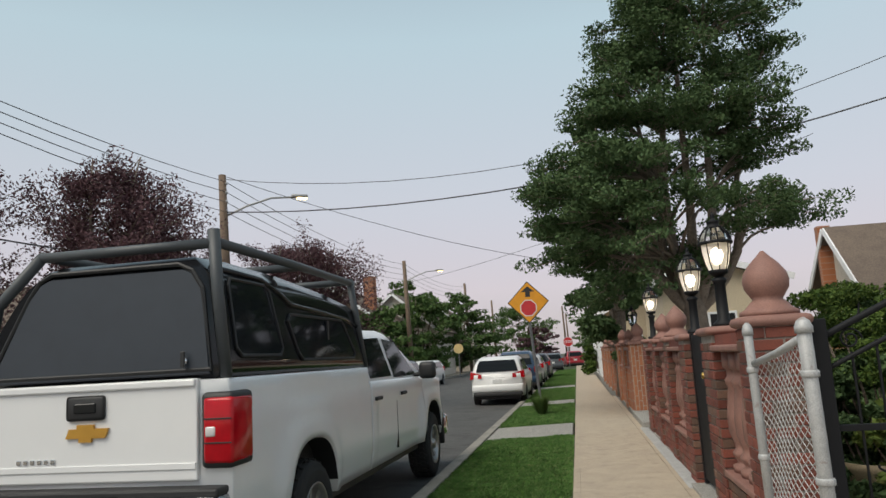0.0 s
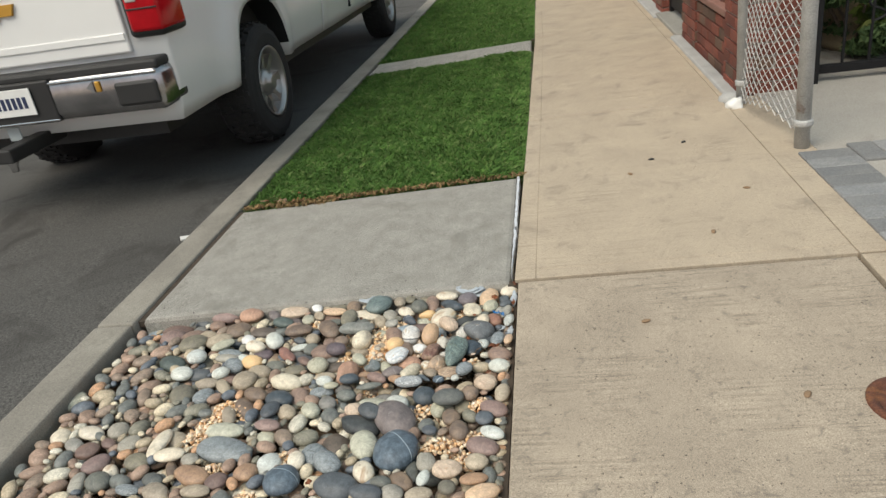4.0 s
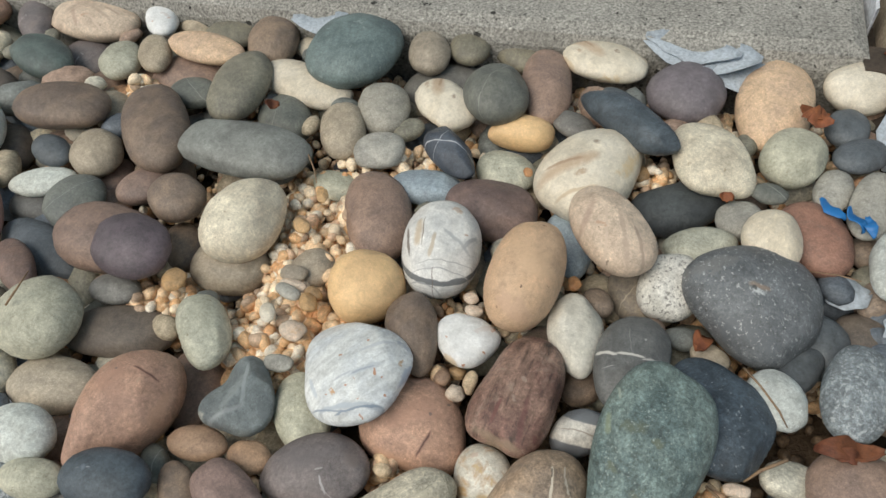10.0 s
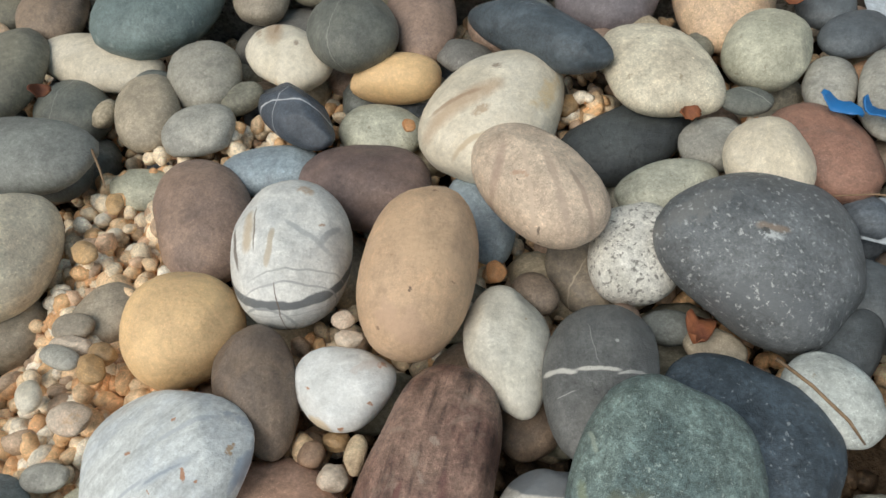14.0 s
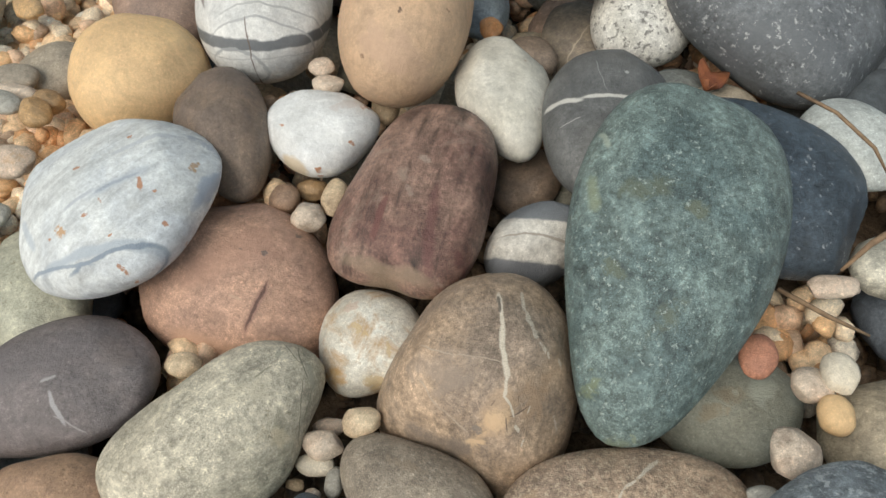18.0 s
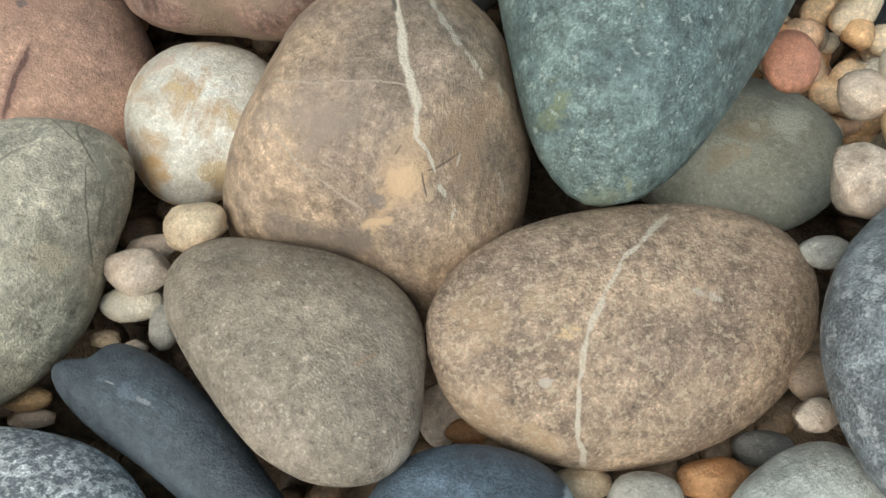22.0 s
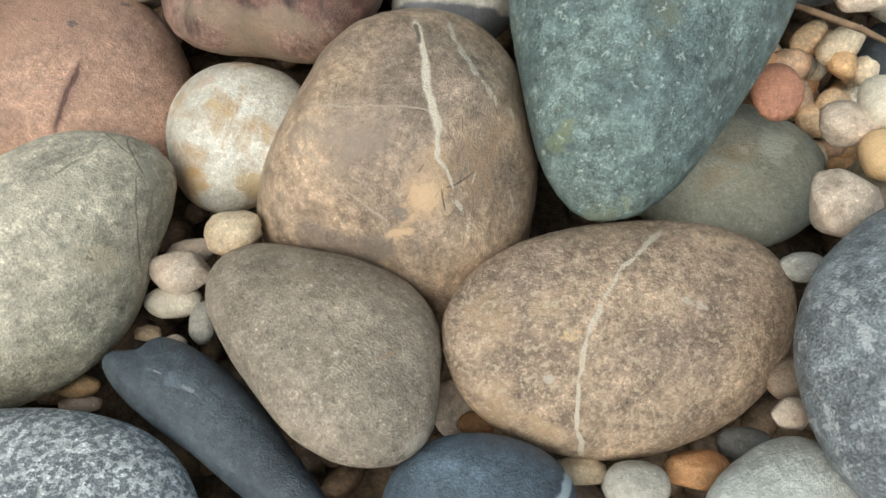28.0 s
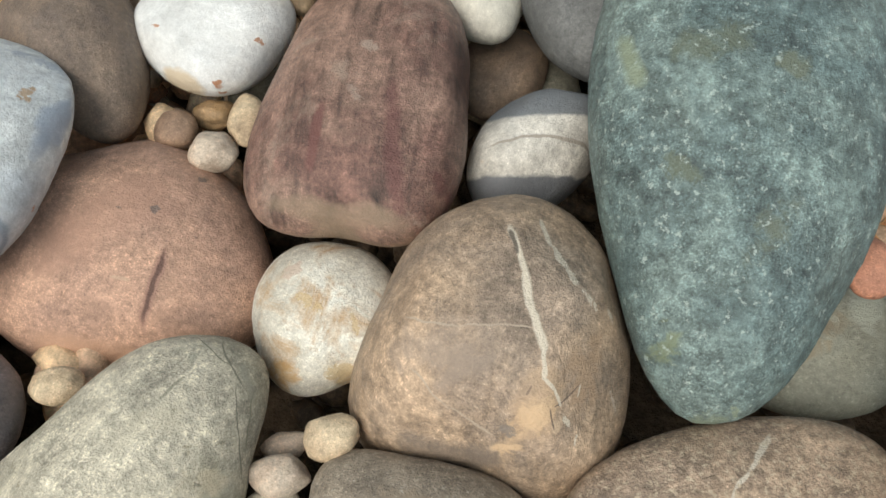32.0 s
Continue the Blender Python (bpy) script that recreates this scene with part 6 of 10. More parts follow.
def house(x, y, rz, w, d, eave, ridge, wall_mat, label, chimney=0, trim=VINYL, wins=3):
    """A gabled house, its gable facing -y in its own frame."""
    h = tagged(empty("house", x, y, -0.25, rz), label, "house", "houses along the street")
    bm = bmesh.new()
    prof = [(-w / 2, 0), (w / 2, 0), (w / 2, eave), (0, ridge), (-w / 2, eave)]
    a = [bm.verts.new((px, 0, pz)) for px, pz in prof]
    b = [bm.verts.new((px, d, pz)) for px, pz in prof]
    bm.faces.new(a)
    bm.faces.new(b[::-1])
    for i in range(5):
        bm.faces.new((a[i], b[i], b[(i + 1) % 5], a[(i + 1) % 5]))
    bmesh.ops.recalc_face_normals(bm, faces=bm.faces[:])
    part("wall", bm, wall_mat, h)
    sl = math.atan2(ridge - eave, w / 2)
    for s in (1, -1):
        ln = math.hypot(w / 2, ridge - eave) + 0.45
        rf = part("roof", box(-0.02, ln, -0.4, d + 0.4, 0.03, 0.18, 0.02), SHINGLE, h)
        rf.matrix_basis = Matrix.Translation((0, 0, ridge + 0.02)) @ Matrix.Rotation(0 if s > 0 else math.pi, 4, "Z") @ Matrix.Translation((0, 0 if s > 0 else -d, 0)) @ Matrix.Rotation(sl, 4, "Y")
        bg = part("bargeboard", box(0.0, ln, -0.44, -0.38, -0.05, 0.17, 0.01), trim, h)
        bg.matrix_basis = Matrix.Translation((0, 0, ridge + 0.02)) @ (Matrix.Rotation(sl, 4, "Y") if s > 0 else Matrix.Rotation(math.pi - sl, 4, "Y") @ Matrix.Translation((0, 0, -0.12)))
    for k in range(wins):
        xx = (k - (wins - 1) / 2) * w / (wins + 0.3)
        for zz in ((eave * 0.35, eave * 0.78) if eave > 4 else (eave * 0.55,)):
            win = part("window", box(xx - 0.5, xx + 0.5, -0.05, 0.05, zz - 0.65, zz + 0.65, 0.01), trim, h, "white-framed window")
            part("pane", box(xx - 0.42, xx + 0.42, -0.065, -0.03, zz - 0.57, zz - 0.03), TINTED, win)
            part("pane", box(xx - 0.42, xx + 0.42, -0.065, -0.03, zz + 0.03, zz + 0.57), TINTED, win)
    if chimney:
        part("chimney", box(w * 0.28, w * 0.28 + 0.8, d * 0.2, d * 0.2 + 0.8, eave * 0.8, ridge + 0.9, 0.02), FAR_BRICK, h, "brick chimney")
    return h


house(4.6, 35.0, 0, 6.6, 9, 3.3, 5.0, SIDING, "cream house with a low gable beyond the brick wall", 0)
house(5.2, 27.0, 0, 4.0, 7, 3.9, 4.5, SIDING, "cream house wall behind the tall conifer", 0, wins=1)
gable_house = house(8.95, 26.0, -90, 4.4, 9, 3.2, 5.2, STUCCO, "house with a brown shingled roof and brick chimney", 0, wins=1)
part("chimney", box(-0.78, -0.5, -0.42, 0.02, 0.0, 5.5, 0.02), FAR_BRICK, gable_house, "brick chimney")
house(-17.5, 50.0, 0, 7.5, 9, 4.6, 7.2, FIELD, "fieldstone house with a steep white-trimmed gable", 1)
house(-15.5, 61.0, 0, 7.5, 9, 4.2, 7.4, STUCCO, "pale stucco house with dark roofs across the street", 0)
house(-15.0, 78.0, 0, 8.0, 9, 4.4, 7.2, STUCCO, "pale house partly hidden by trees", 0)
house(-18.5, 30.0, 90, 8.0, 9, 4.0, 6.0, STUCCO, "pale house behind the plum trees", 0)
house(-18.5, 12.0, 90, 9.0, 9, 4.0, 6.2, FIELD, "stone house behind the plum trees", 0)

# yard behind the gates
yard = mesh_ob("pavement", box(1.16, 14.0, -6.0, 60.0, -0.3, 0.012), surface("yard_concrete", (0.4, 0.38, 0.34), (0.32, 0.3, 0.27), 1.5, 150.0, 0.85, dirt=(0.2, 0.18, 0.16)))
tagged(yard, "grey concrete front yard and driveway", "pavement", kind="structure")
pavers = tagged(empty("pavement"), "grey paving blocks at the driveway's edge", "pavement", kind="structure")
PAVER = surface("grey_paver", (0.2, 0.205, 0.21), (0.26, 0.26, 0.255), 6.0, 150.0, 0.85, shift=3.0, vary=0.25)
pb = box(-0.111, 0.111, -0.053, 0.053, -0.03, 0.03, 0.004, 1)
pm = bpy.data.meshes.new("paver")
pb.to_mesh(pm)
pb.free()
pm.materials.append(PAVER)
for k in range(17):
    ob = new("paver", pm)
    ob.parent = pavers
    ob.matrix_basis = pose(1.172, 2.72 + 0.1095 * k, -0.004) if k < 9 else pose(1.342 + 0.1095 * (k - 9), 3.6, -0.004, 0, 0, 90)
joint_sand = mesh_ob("trim", box(1.06, 1.288, 2.67, 3.66, -0.06, 0.004), JOINT_DIRT)
tagged(joint_sand, "dark sand in the joints of the paving blocks", "sand", kind="structure")
joint_sand = mesh_ob("trim", box(1.29, 2.17, 3.48, 3.72, -0.06, 0.0045), JOINT_DIRT)
tagged(joint_sand, "dark sand in the joints of the paving blocks", "sand", kind="structure")
planter = mesh_ob("planter", lathe(((0.24, 0), (0.27, 0.03), (0.25, 0.08), (0.3, 0.3), (0.36, 0.5), (0.38, 0.55), (0.34, 0.55), (0.3, 0.45)), 20), surface("beige_planter", (0.36, 0.29, 0.18), (0.3, 0.24, 0.16), 4.0, 120.0, 0.7), True)
planter.location = (2.1, 5.7, 0.012)
tagged(planter, "beige stone planter behind the iron gate", "planter")

# ---- river pebbles ----
STONES = {}


MARKS = {}


def mark(key, *values):
    MARKS.setdefault(key, []).append(values)


mark("band_stone", 0.0018, -0.0152, -2, 0.0139, 0.00344, (0.5, 0.38, 0.24))
mark("band_stone", 0.0081, 0.0141, 50, 0.0143, 0.00161, (0.42, 0.43, 0.43))
mark("band_stone", 0.0146, -0.0035, 171, 0.0112, 0.00181, (0.5, 0.42, 0.32))
mark("band_stone", 0.0060, -0.0236, 8, 0.0158, 0.00127, (0.14, 0.11, 0.09))
mark("band_stone", -0.0212, 0.0132, 37, 0.0050, 0.00348, (0.45, 0.3, 0.18))
mark("band_stone", 0.0320, 0.0047, 91, 0.0267, 0.00058, (0.4, 0.4, 0.4))
mark("band_stone", 0.0069, 0.0238, 148, 0.0097, 0.00159, (0.38, 0.39, 0.4))
mark("band_stone", 0.0263, 0.0068, 95, 0.0246, 0.00050, (0.42, 0.42, 0.41))
mark("band_stone", 0.0415, -0.0038, 73, 0.0208, 0.00045, (0.35, 0.36, 0.36))
mark("band_stone", 0.0014, -0.0116, -0, 0.0146, 0.00057, (0.2, 0.16, 0.12))
mark("band_stone", 0.0380, -0.0029, -2, 0.0068, 0.00042, (0.14, 0.1, 0.08))
mark("band_stone", 0.0022, 0.0209, 84, 0.0019, 0.00112, (0.4, 0.24, 0.14))
mark("cream_stain", -0.0234, 0.0067, -30, 0.0288, 0.00752, (0.45, 0.31, 0.2))
mark("cream_stain", 0.0144, -0.0278, 8, 0.0182, 0.00546, (0.62, 0.46, 0.25))
mark("cream_stain", -0.0240, 0.0117, -42, 0.0170, 0.00194, (0.34, 0.22, 0.14))
mark("cream_stain", -0.0367, -0.0130, -41, 0.0182, 0.00174, (0.56, 0.45, 0.31))
mark("cream_stain", -0.0238, -0.0058, -32, 0.0081, 0.00261, (0.4, 0.28, 0.18))
mark("cream_stain", 0.0106, 0.0038, -30, 0.0037, 0.00318, (0.25, 0.17, 0.12))
mark("dark_slate", -0.0095, 0.0008, 10, 0.0019, 0.00214, (0.15, 0.18, 0.22))
mark("dark_slate", -0.0059, 0.0015, 8, 0.0018, 0.00048, (0.3, 0.32, 0.34))
mark("dark_slate", -0.0136, -0.0001, 19, 0.0012, 0.00019, (0.3, 0.31, 0.32))
mark("green", -0.0078, -0.0121, 114, 0.0096, 0.00457, (0.11, 0.125, 0.085))
mark("green", 0.0310, 0.0003, 157, 0.0069, 0.00436, (0.125, 0.14, 0.1))
mark("green", -0.0020, 0.0016, 83, 0.0048, 0.00315, (0.13, 0.14, 0.09))
mark("green", -0.0027, -0.0284, 18, 0.0073, 0.00202, (0.25, 0.29, 0.19))
mark("green", 0.0211, -0.0174, 56, 0.0052, 0.00245, (0.12, 0.135, 0.09))
mark("green", 0.0671, -0.0016, 89, 0.0043, 0.00264, (0.235, 0.275, 0.2))
mark("green", 0.0549, -0.0136, 116, 0.0033, 0.00268, (0.19, 0.225, 0.13))
mark("green", -0.0233, -0.0294, 22, 0.0044, 0.00108, (0.33, 0.38, 0.32))
mark("green", 0.0646, 0.0019, 50, 0.0017, 0.00069, (0.26, 0.3, 0.21))
mark("green", 0.0497, -0.0152, 77, 0.0006, 0.00045, (0.1, 0.115, 0.06))
mark("green_grey", 0.0107, 0.0042, 9, 0.0045, 0.00629, (0.35, 0.36, 0.3))
mark("green_grey", 0.0018, -0.0034, 27, 0.0054, 0.00349, (0.24, 0.19, 0.125))
mark("green_grey", 0.0005, -0.0115, 55, 0.0061, 0.00296, (0.25, 0.2, 0.13))
mark("green_grey", 0.0032, -0.0015, -25, 0.0017, 0.00112, (0.36, 0.35, 0.28))
mark("grey_purple", -0.0047, 0.0017, 2, 0.0178, 0.00851, (0.17, 0.15, 0.15))
mark("grey_purple", 0.0284, 0.0006, -47, 0.0128, 0.00544, (0.24, 0.2, 0.185))
mark("grey_purple", 0.0093, -0.0159, -71, 0.0057, 0.00087, (0.42, 0.4, 0.4))
mark("grey_purple", 0.0070, -0.0065, 8, 0.0028, 0.00071, (0.36, 0.34, 0.33))
mark("grey_purple", 0.0126, -0.0207, -30, 0.0052, 0.00033, (0.36, 0.33, 0.32))
mark("marble", -0.0167, -0.0314, -37, 0.0248, 0.00190, (0.4, 0.45, 0.5))
mark("marble", 0.0054, -0.0194, -15, 0.0136, 0.00231, (0.46, 0.5, 0.54))
mark("marble", -0.0041, 0.0217, -4, 0.0070, 0.00345, (0.5, 0.53, 0.56))
mark("marble", 0.0222, -0.0072, -14, 0.0130, 0.00178, (0.52, 0.55, 0.58))
mark("marble", 0.0256, -0.0326, 34, 0.0130, 0.00161, (0.36, 0.42, 0.5))
mark("marble", -0.0295, -0.0023, -100, 0.0091, 0.00191, (0.45, 0.5, 0.55))
mark("marble", 0.0377, -0.0127, -72, 0.0069, 0.00204, (0.36, 0.41, 0.48))
mark("marble", -0.0141, -0.0355, -28, 0.0175, 0.00078, (0.2, 0.25, 0.31))
mark("marble", -0.0295, -0.0229, -49, 0.0156, 0.00069, (0.26, 0.31, 0.37))
mark("marble", -0.0086, -0.0134, -17, 0.0070, 0.00103, (0.45, 0.48, 0.52))
mark("marble", 0.0041, -0.0192, -18, 0.0090, 0.00080, (0.34, 0.38, 0.44))
mark("marble", -0.0201, -0.0168, -95, 0.0026, 0.00173, (0.5, 0.26, 0.08))
mark("marble", 0.0276, -0.0256, -134, 0.0032, 0.00112, (0.46, 0.28, 0.13))
mark("marble", 0.0093, -0.0257, -120, 0.0032, 0.00107, (0.43, 0.16, 0.04))
mark("marble", -0.0018, 0.0022, -41, 0.0014, 0.00085, (0.43, 0.16, 0.04))
mark("marble", -0.0106, -0.0207, -25, 0.0013, 0.00089, (0.43, 0.16, 0.04))
mark("marble", 0.0196, 0.0006, -16, 0.0010, 0.00100, (0.43, 0.16, 0.04))
mark("marble", -0.0145, -0.0398, -41, 0.0011, 0.00090, (0.43, 0.16, 0.04))
mark("marble", 0.0063, -0.0392, -13, 0.0010, 0.00090, (0.43, 0.16, 0.04))
mark("marble", -0.0247, -0.0150, -40, 0.0011, 0.00070, (0.43, 0.16, 0.04))
mark("marble", 0.0401, -0.0156, -105, 0.0012, 0.00060, (0.43, 0.16, 0.04))
mark("marble", -0.0039, -0.0207, -103, 0.0011, 0.00065, (0.43, 0.16, 0.04))
mark("marble", -0.0093, -0.0327, -15, 0.0009, 0.00048, (0.43, 0.16, 0.04))
mark("marble", 0.0113, -0.0312, -9, 0.0008, 0.00051, (0.43, 0.16, 0.04))
mark("maroon", -0.0258, -0.0130, -174, 0.0183, 0.00228, (0.13, 0.05, 0.045))
mark("maroon", -0.0406, -0.0002, -97, 0.0186, 0.00208, (0.272, 0.2, 0.136))
mark("maroon", -0.0255, 0.0053, 173, 0.0089, 0.00190, (0.15, 0.06, 0.05))
mark("maroon", -0.0332, -0.0236, -169, 0.0044, 0.00221, (0.12, 0.045, 0.04))
mark("maroon", 0.0017, -0.0040, -145, 0.0037, 0.00166, (0.368, 0.28, 0.224))
mark("maroon", -0.0142, -0.0034, -142, 0.0029, 0.00148, (0.32, 0.24, 0.192))
mark("olive_grey", 0.0165, -0.0169, -111, 0.0073, 0.00732, (0.22, 0.2, 0.14))
mark("olive_grey", 0.0151, 0.0025, -20, 0.0072, 0.00377, (0.5, 0.45, 0.34))
mark("olive_grey", 0.0134, -0.0133, -26, 0.0054, 0.00358, (0.55, 0.47, 0.33))
mark("olive_grey", 0.0330, -0.0046, -115, 0.0050, 0.00086, (0.34, 0.32, 0.25))
mark("olive_grey", 0.0298, 0.0078, 43, 0.0024, 0.00113, (0.34, 0.32, 0.25))
mark("olive_grey", 0.0411, -0.0010, -98, 0.0024, 0.00093, (0.6, 0.55, 0.44))
mark("olive_grey", 0.0244, -0.0109, -131, 0.0110, 0.00018, (0.16, 0.15, 0.11))
mark("olive_grey", 0.0337, 0.0010, -110, 0.0068, 0.00025, (0.16, 0.15, 0.11))
mark("olive_grey", 0.0223, 0.0050, 1, 0.0036, 0.00040, (0.26, 0.245, 0.18))
mark("olive_grey", 0.0276, -0.0106, -143, 0.0068, 0.00018, (0.22, 0.21, 0.15))
mark("olive_grey", 0.0330, 0.0057, -85, 0.0055, 0.00018, (0.18, 0.17, 0.12))
mark("olive_grey", 0.0393, -0.0040, 35, 0.0025, 0.00030, (0.16, 0.15, 0.11))
mark("olive_grey", 0.0128, -0.0126, -121, 0.0006, 0.00063, (0.2, 0.18, 0.13))
mark("olive_grey", 0.0121, -0.0025, -79, 0.0006, 0.00039, (0.22, 0.2, 0.14))
mark("olive_grey", 0.0150, -0.0068, -93, 0.0005, 0.00046, (0.2, 0.18, 0.13))
mark("olive_grey", 0.0164, -0.0122, -104, 0.0004, 0.00041, (0.2, 0.18, 0.13))
mark("pink", 0.0050, 0.0066, 63, 0.0239, 0.01036, (0.4, 0.235, 0.17))
mark("pink", 0.0087, -0.0293, 10, 0.0149, 0.00360, (0.5, 0.3, 0.2))
mark("pink", 0.0212, -0.0104, -85, 0.0108, 0.00170, (0.3, 0.165, 0.125))
mark("pink", 0.0212, -0.0100, -85, 0.0100, 0.00075, (0.085, 0.04, 0.03))
mark("pink", 0.0164, 0.0224, 3, 0.0013, 0.00132, (0.16, 0.12, 0.1))
mark("pink", 0.0136, -0.0116, 9, 0.0028, 0.00061, (0.5, 0.34, 0.24))
mark("pink", 0.0125, 0.0080, -10, 0.0013, 0.00127, (0.15, 0.12, 0.11))
mark("pink", 0.0044, 0.0049, -8, 0.0009, 0.00054, (0.2, 0.14, 0.11))
mark("pink", 0.0252, 0.0260, -32, 0.0008, 0.00052, (0.2, 0.14, 0.11))
mark("pink", 0.0251, 0.0050, -6, 0.0006, 0.00047, (0.2, 0.13, 0.1))
mark("pink", 0.0071, -0.0179, -2, 0.0005, 0.00037, (0.2, 0.13, 0.1))
mark("pink_beige", 0.0188, -0.0044, -21, 0.0249, 0.00255, (0.42, 0.32, 0.25))
mark("pink_beige", -0.0107, -0.0173, -47, 0.0153, 0.00340, (0.38, 0.27, 0.21))
mark("pink_beige", 0.0094, -0.0135, -29, 0.0277, 0.00131, (0.56, 0.44, 0.34))
mark("pink_beige", 0.0283, 0.0038, -14, 0.0147, 0.00161, (0.4, 0.3, 0.235))
mark("pink_beige", 0.0022, -0.0140, 29, 0.0048, 0.00204, (0.46, 0.28, 0.19))
mark("pink_beige", 0.0043, -0.0171, -0, 0.0010, 0.00057, (0.1, 0.07, 0.05))
mark("pink_beige", 0.0283, -0.0212, 34, 0.0007, 0.00058, (0.12, 0.09, 0.07))
mark("plain_brown", -0.0101, 0.0007, 28, 0.0067, 0.00194, (0.32, 0.25, 0.18))
mark("plain_brown", 0.0110, 0.0078, -5, 0.0064, 0.00115, (0.3, 0.24, 0.19))
mark("plain_brown", 0.0287, -0.0034, 82, 0.0032, 0.00091, (0.38, 0.33, 0.27))
mark("plain_brown", 0.0156, 0.0012, 80, 0.0025, 0.00046, (0.36, 0.25, 0.17))
mark("ring_grey", 0.0046, -0.0020, 96, 0.0101, 0.00131, (0.62, 0.6, 0.55))
mark("ring_grey", 0.0058, -0.0173, 83, 0.0077, 0.00155, (0.62, 0.6, 0.55))
mark("ring_grey", 0.0019, 0.0146, 113, 0.0103, 0.00097, (0.58, 0.56, 0.52))
mark("ring_grey", -0.0084, -0.0049, 16, 0.0119, 0.00024, (0.3, 0.3, 0.29))
mark("ring_grey", 0.0161, -0.0139, 107, 0.0043, 0.00025, (0.4, 0.4, 0.38))
mark("ring_grey", -0.0108, 0.0049, 44, 0.0009, 0.00091, (0.45, 0.45, 0.43))
mark("slate_speck", -0.0175, -0.0390, 107, 0.0219, 0.00684, (0.2, 0.2, 0.195))
mark("slate_speck", 0.0328, -0.0217, 57, 0.0236, 0.00592, (0.13, 0.14, 0.15))
mark("slate_speck", 0.0018, -0.0147, 68, 0.0083, 0.00230, (0.3, 0.22, 0.16))
mark("slate_speck", 0.0059, -0.0158, 69, 0.0054, 0.00247, (0.62, 0.64, 0.64))
mark("slate_speck", 0.0030, -0.0183, 54, 0.0020, 0.00156, (0.05, 0.05, 0.05))
mark("slate_speck", 0.0135, -0.0453, 35, 0.0010, 0.00036, (0.06, 0.06, 0.06))
mark("tan", 0.0032, -0.0085, -102, 0.0211, 0.01306, (0.6, 0.41, 0.26))
mark("tan", -0.0351, -0.0046, -108, 0.0177, 0.00673, (0.52, 0.35, 0.24))
mark("tan", 0.0338, -0.0055, -132, 0.0015, 0.00131, (0.2, 0.1, 0.06))
mark("tan", -0.0221, -0.0068, -129, 0.0010, 0.00099, (0.08, 0.045, 0.03))
mark("tan", -0.0376, 0.0072, -115, 0.0011, 0.00059, (0.2, 0.12, 0.07))
mark("tan", -0.0074, 0.0044, -122, 0.0008, 0.00051, (0.3, 0.18, 0.1))
mark("tan", -0.0125, -0.0231, -93, 0.0006, 0.00056, (0.25, 0.15, 0.09))
mark("vein_brown", -0.0290, 0.0048, -15, 0.0048, 0.00634, (0.42, 0.29, 0.18))
mark("vein_brown", -0.0307, -0.0103, 21, 0.0050, 0.00452, (0.42, 0.29, 0.18))
mark("vein_brown", -0.0225, -0.0153, -31, 0.0059, 0.00202, (0.46, 0.32, 0.19))
mark("vein_brown", -0.0178, 0.0058, -13, 0.0040, 0.00249, (0.42, 0.3, 0.19))
mark("vein_brown", -0.0153, 0.0005, 8, 0.0025, 0.00130, (0.6, 0.42, 0.24))
mark("vein_brown", -0.0099, 0.0027, -128, 0.0040, 0.00070, (0.6, 0.53, 0.43))
mark("vein_brown", 0.0053, 0.0156, -151, 0.0051, 0.00054, (0.6, 0.53, 0.43))
mark("vein_brown", -0.0159, -0.0122, -98, 0.0049, 0.00056, (0.6, 0.53, 0.43))
mark("vein_brown", -0.0137, -0.0039, -113, 0.0045, 0.00060, (0.6, 0.53, 0.43))
mark("vein_brown", -0.0053, 0.0082, -135, 0.0039, 0.00050, (0.6, 0.53, 0.43))
mark("vein_brown", -0.0158, -0.0194, -71, 0.0030, 0.00052, (0.6, 0.53, 0.43))
mark("vein_brown", 0.0081, 0.0034, -31, 0.0015, 0.00092, (0.5, 0.43, 0.36))
mark("vein_brown", 0.0111, 0.0015, -41, 0.0015, 0.00084, (0.5, 0.43, 0.36))
mark("vein_brown", -0.0008, 0.0119, -148, 0.0024, 0.00052, (0.6, 0.53, 0.43))
mark("vein_brown", -0.0201, -0.0068, -13, 0.0015, 0.00080, (0.5, 0.43, 0.36))
mark("vein_tan", 0.0114, -0.0124, -110, 0.0111, 0.00741, (0.3, 0.235, 0.185))
mark("vein_tan", 0.0121, 0.0147, 160, 0.0102, 0.00515, (0.42, 0.28, 0.175))
# lower end: dark coating, with the neighbours' shade painted in
mark("vein_tan", 0.0281, -0.0104, 83, 0.0116, 0.00193, (0.19, 0.155, 0.13))
mark("vein_tan", 0.0222, 0.0045, 160, 0.0090, 0.00480, (0.48, 0.335, 0.215))
mark("vein_tan", 0.0238, 0.0031, 155, 0.0058, 0.00240, (0.62, 0.43, 0.26))
mark("vein_tan", 0.0222, 0.0064, 141, 0.0054, 0.00250, (0.62, 0.43, 0.26))
mark("vein_tan", -0.0095, -0.0009, 16, 0.0070, 0.00088, (0.64, 0.57, 0.46))
mark("vein_tan", -0.0003, 0.0017, 16, 0.0050, 0.00116, (0.64, 0.57, 0.46))
mark("vein_tan", 0.0072, 0.0042, 21, 0.0049, 0.00106, (0.64, 0.57, 0.46))
mark("vein_tan", -0.0099, 0.0083, 26, 0.0038, 0.00121, (0.64, 0.57, 0.46))
mark("vein_tan", -0.0161, 0.0056, 17, 0.0041, 0.00072, (0.64, 0.57, 0.46))
mark("vein_tan", -0.0048, 0.0112, 32, 0.0030, 0.00091, (0.64, 0.57, 0.46))
mark("vein_tan", 0.0230, 0.0101, 157, 0.0021, 0.00126, (0.5, 0.37, 0.25))
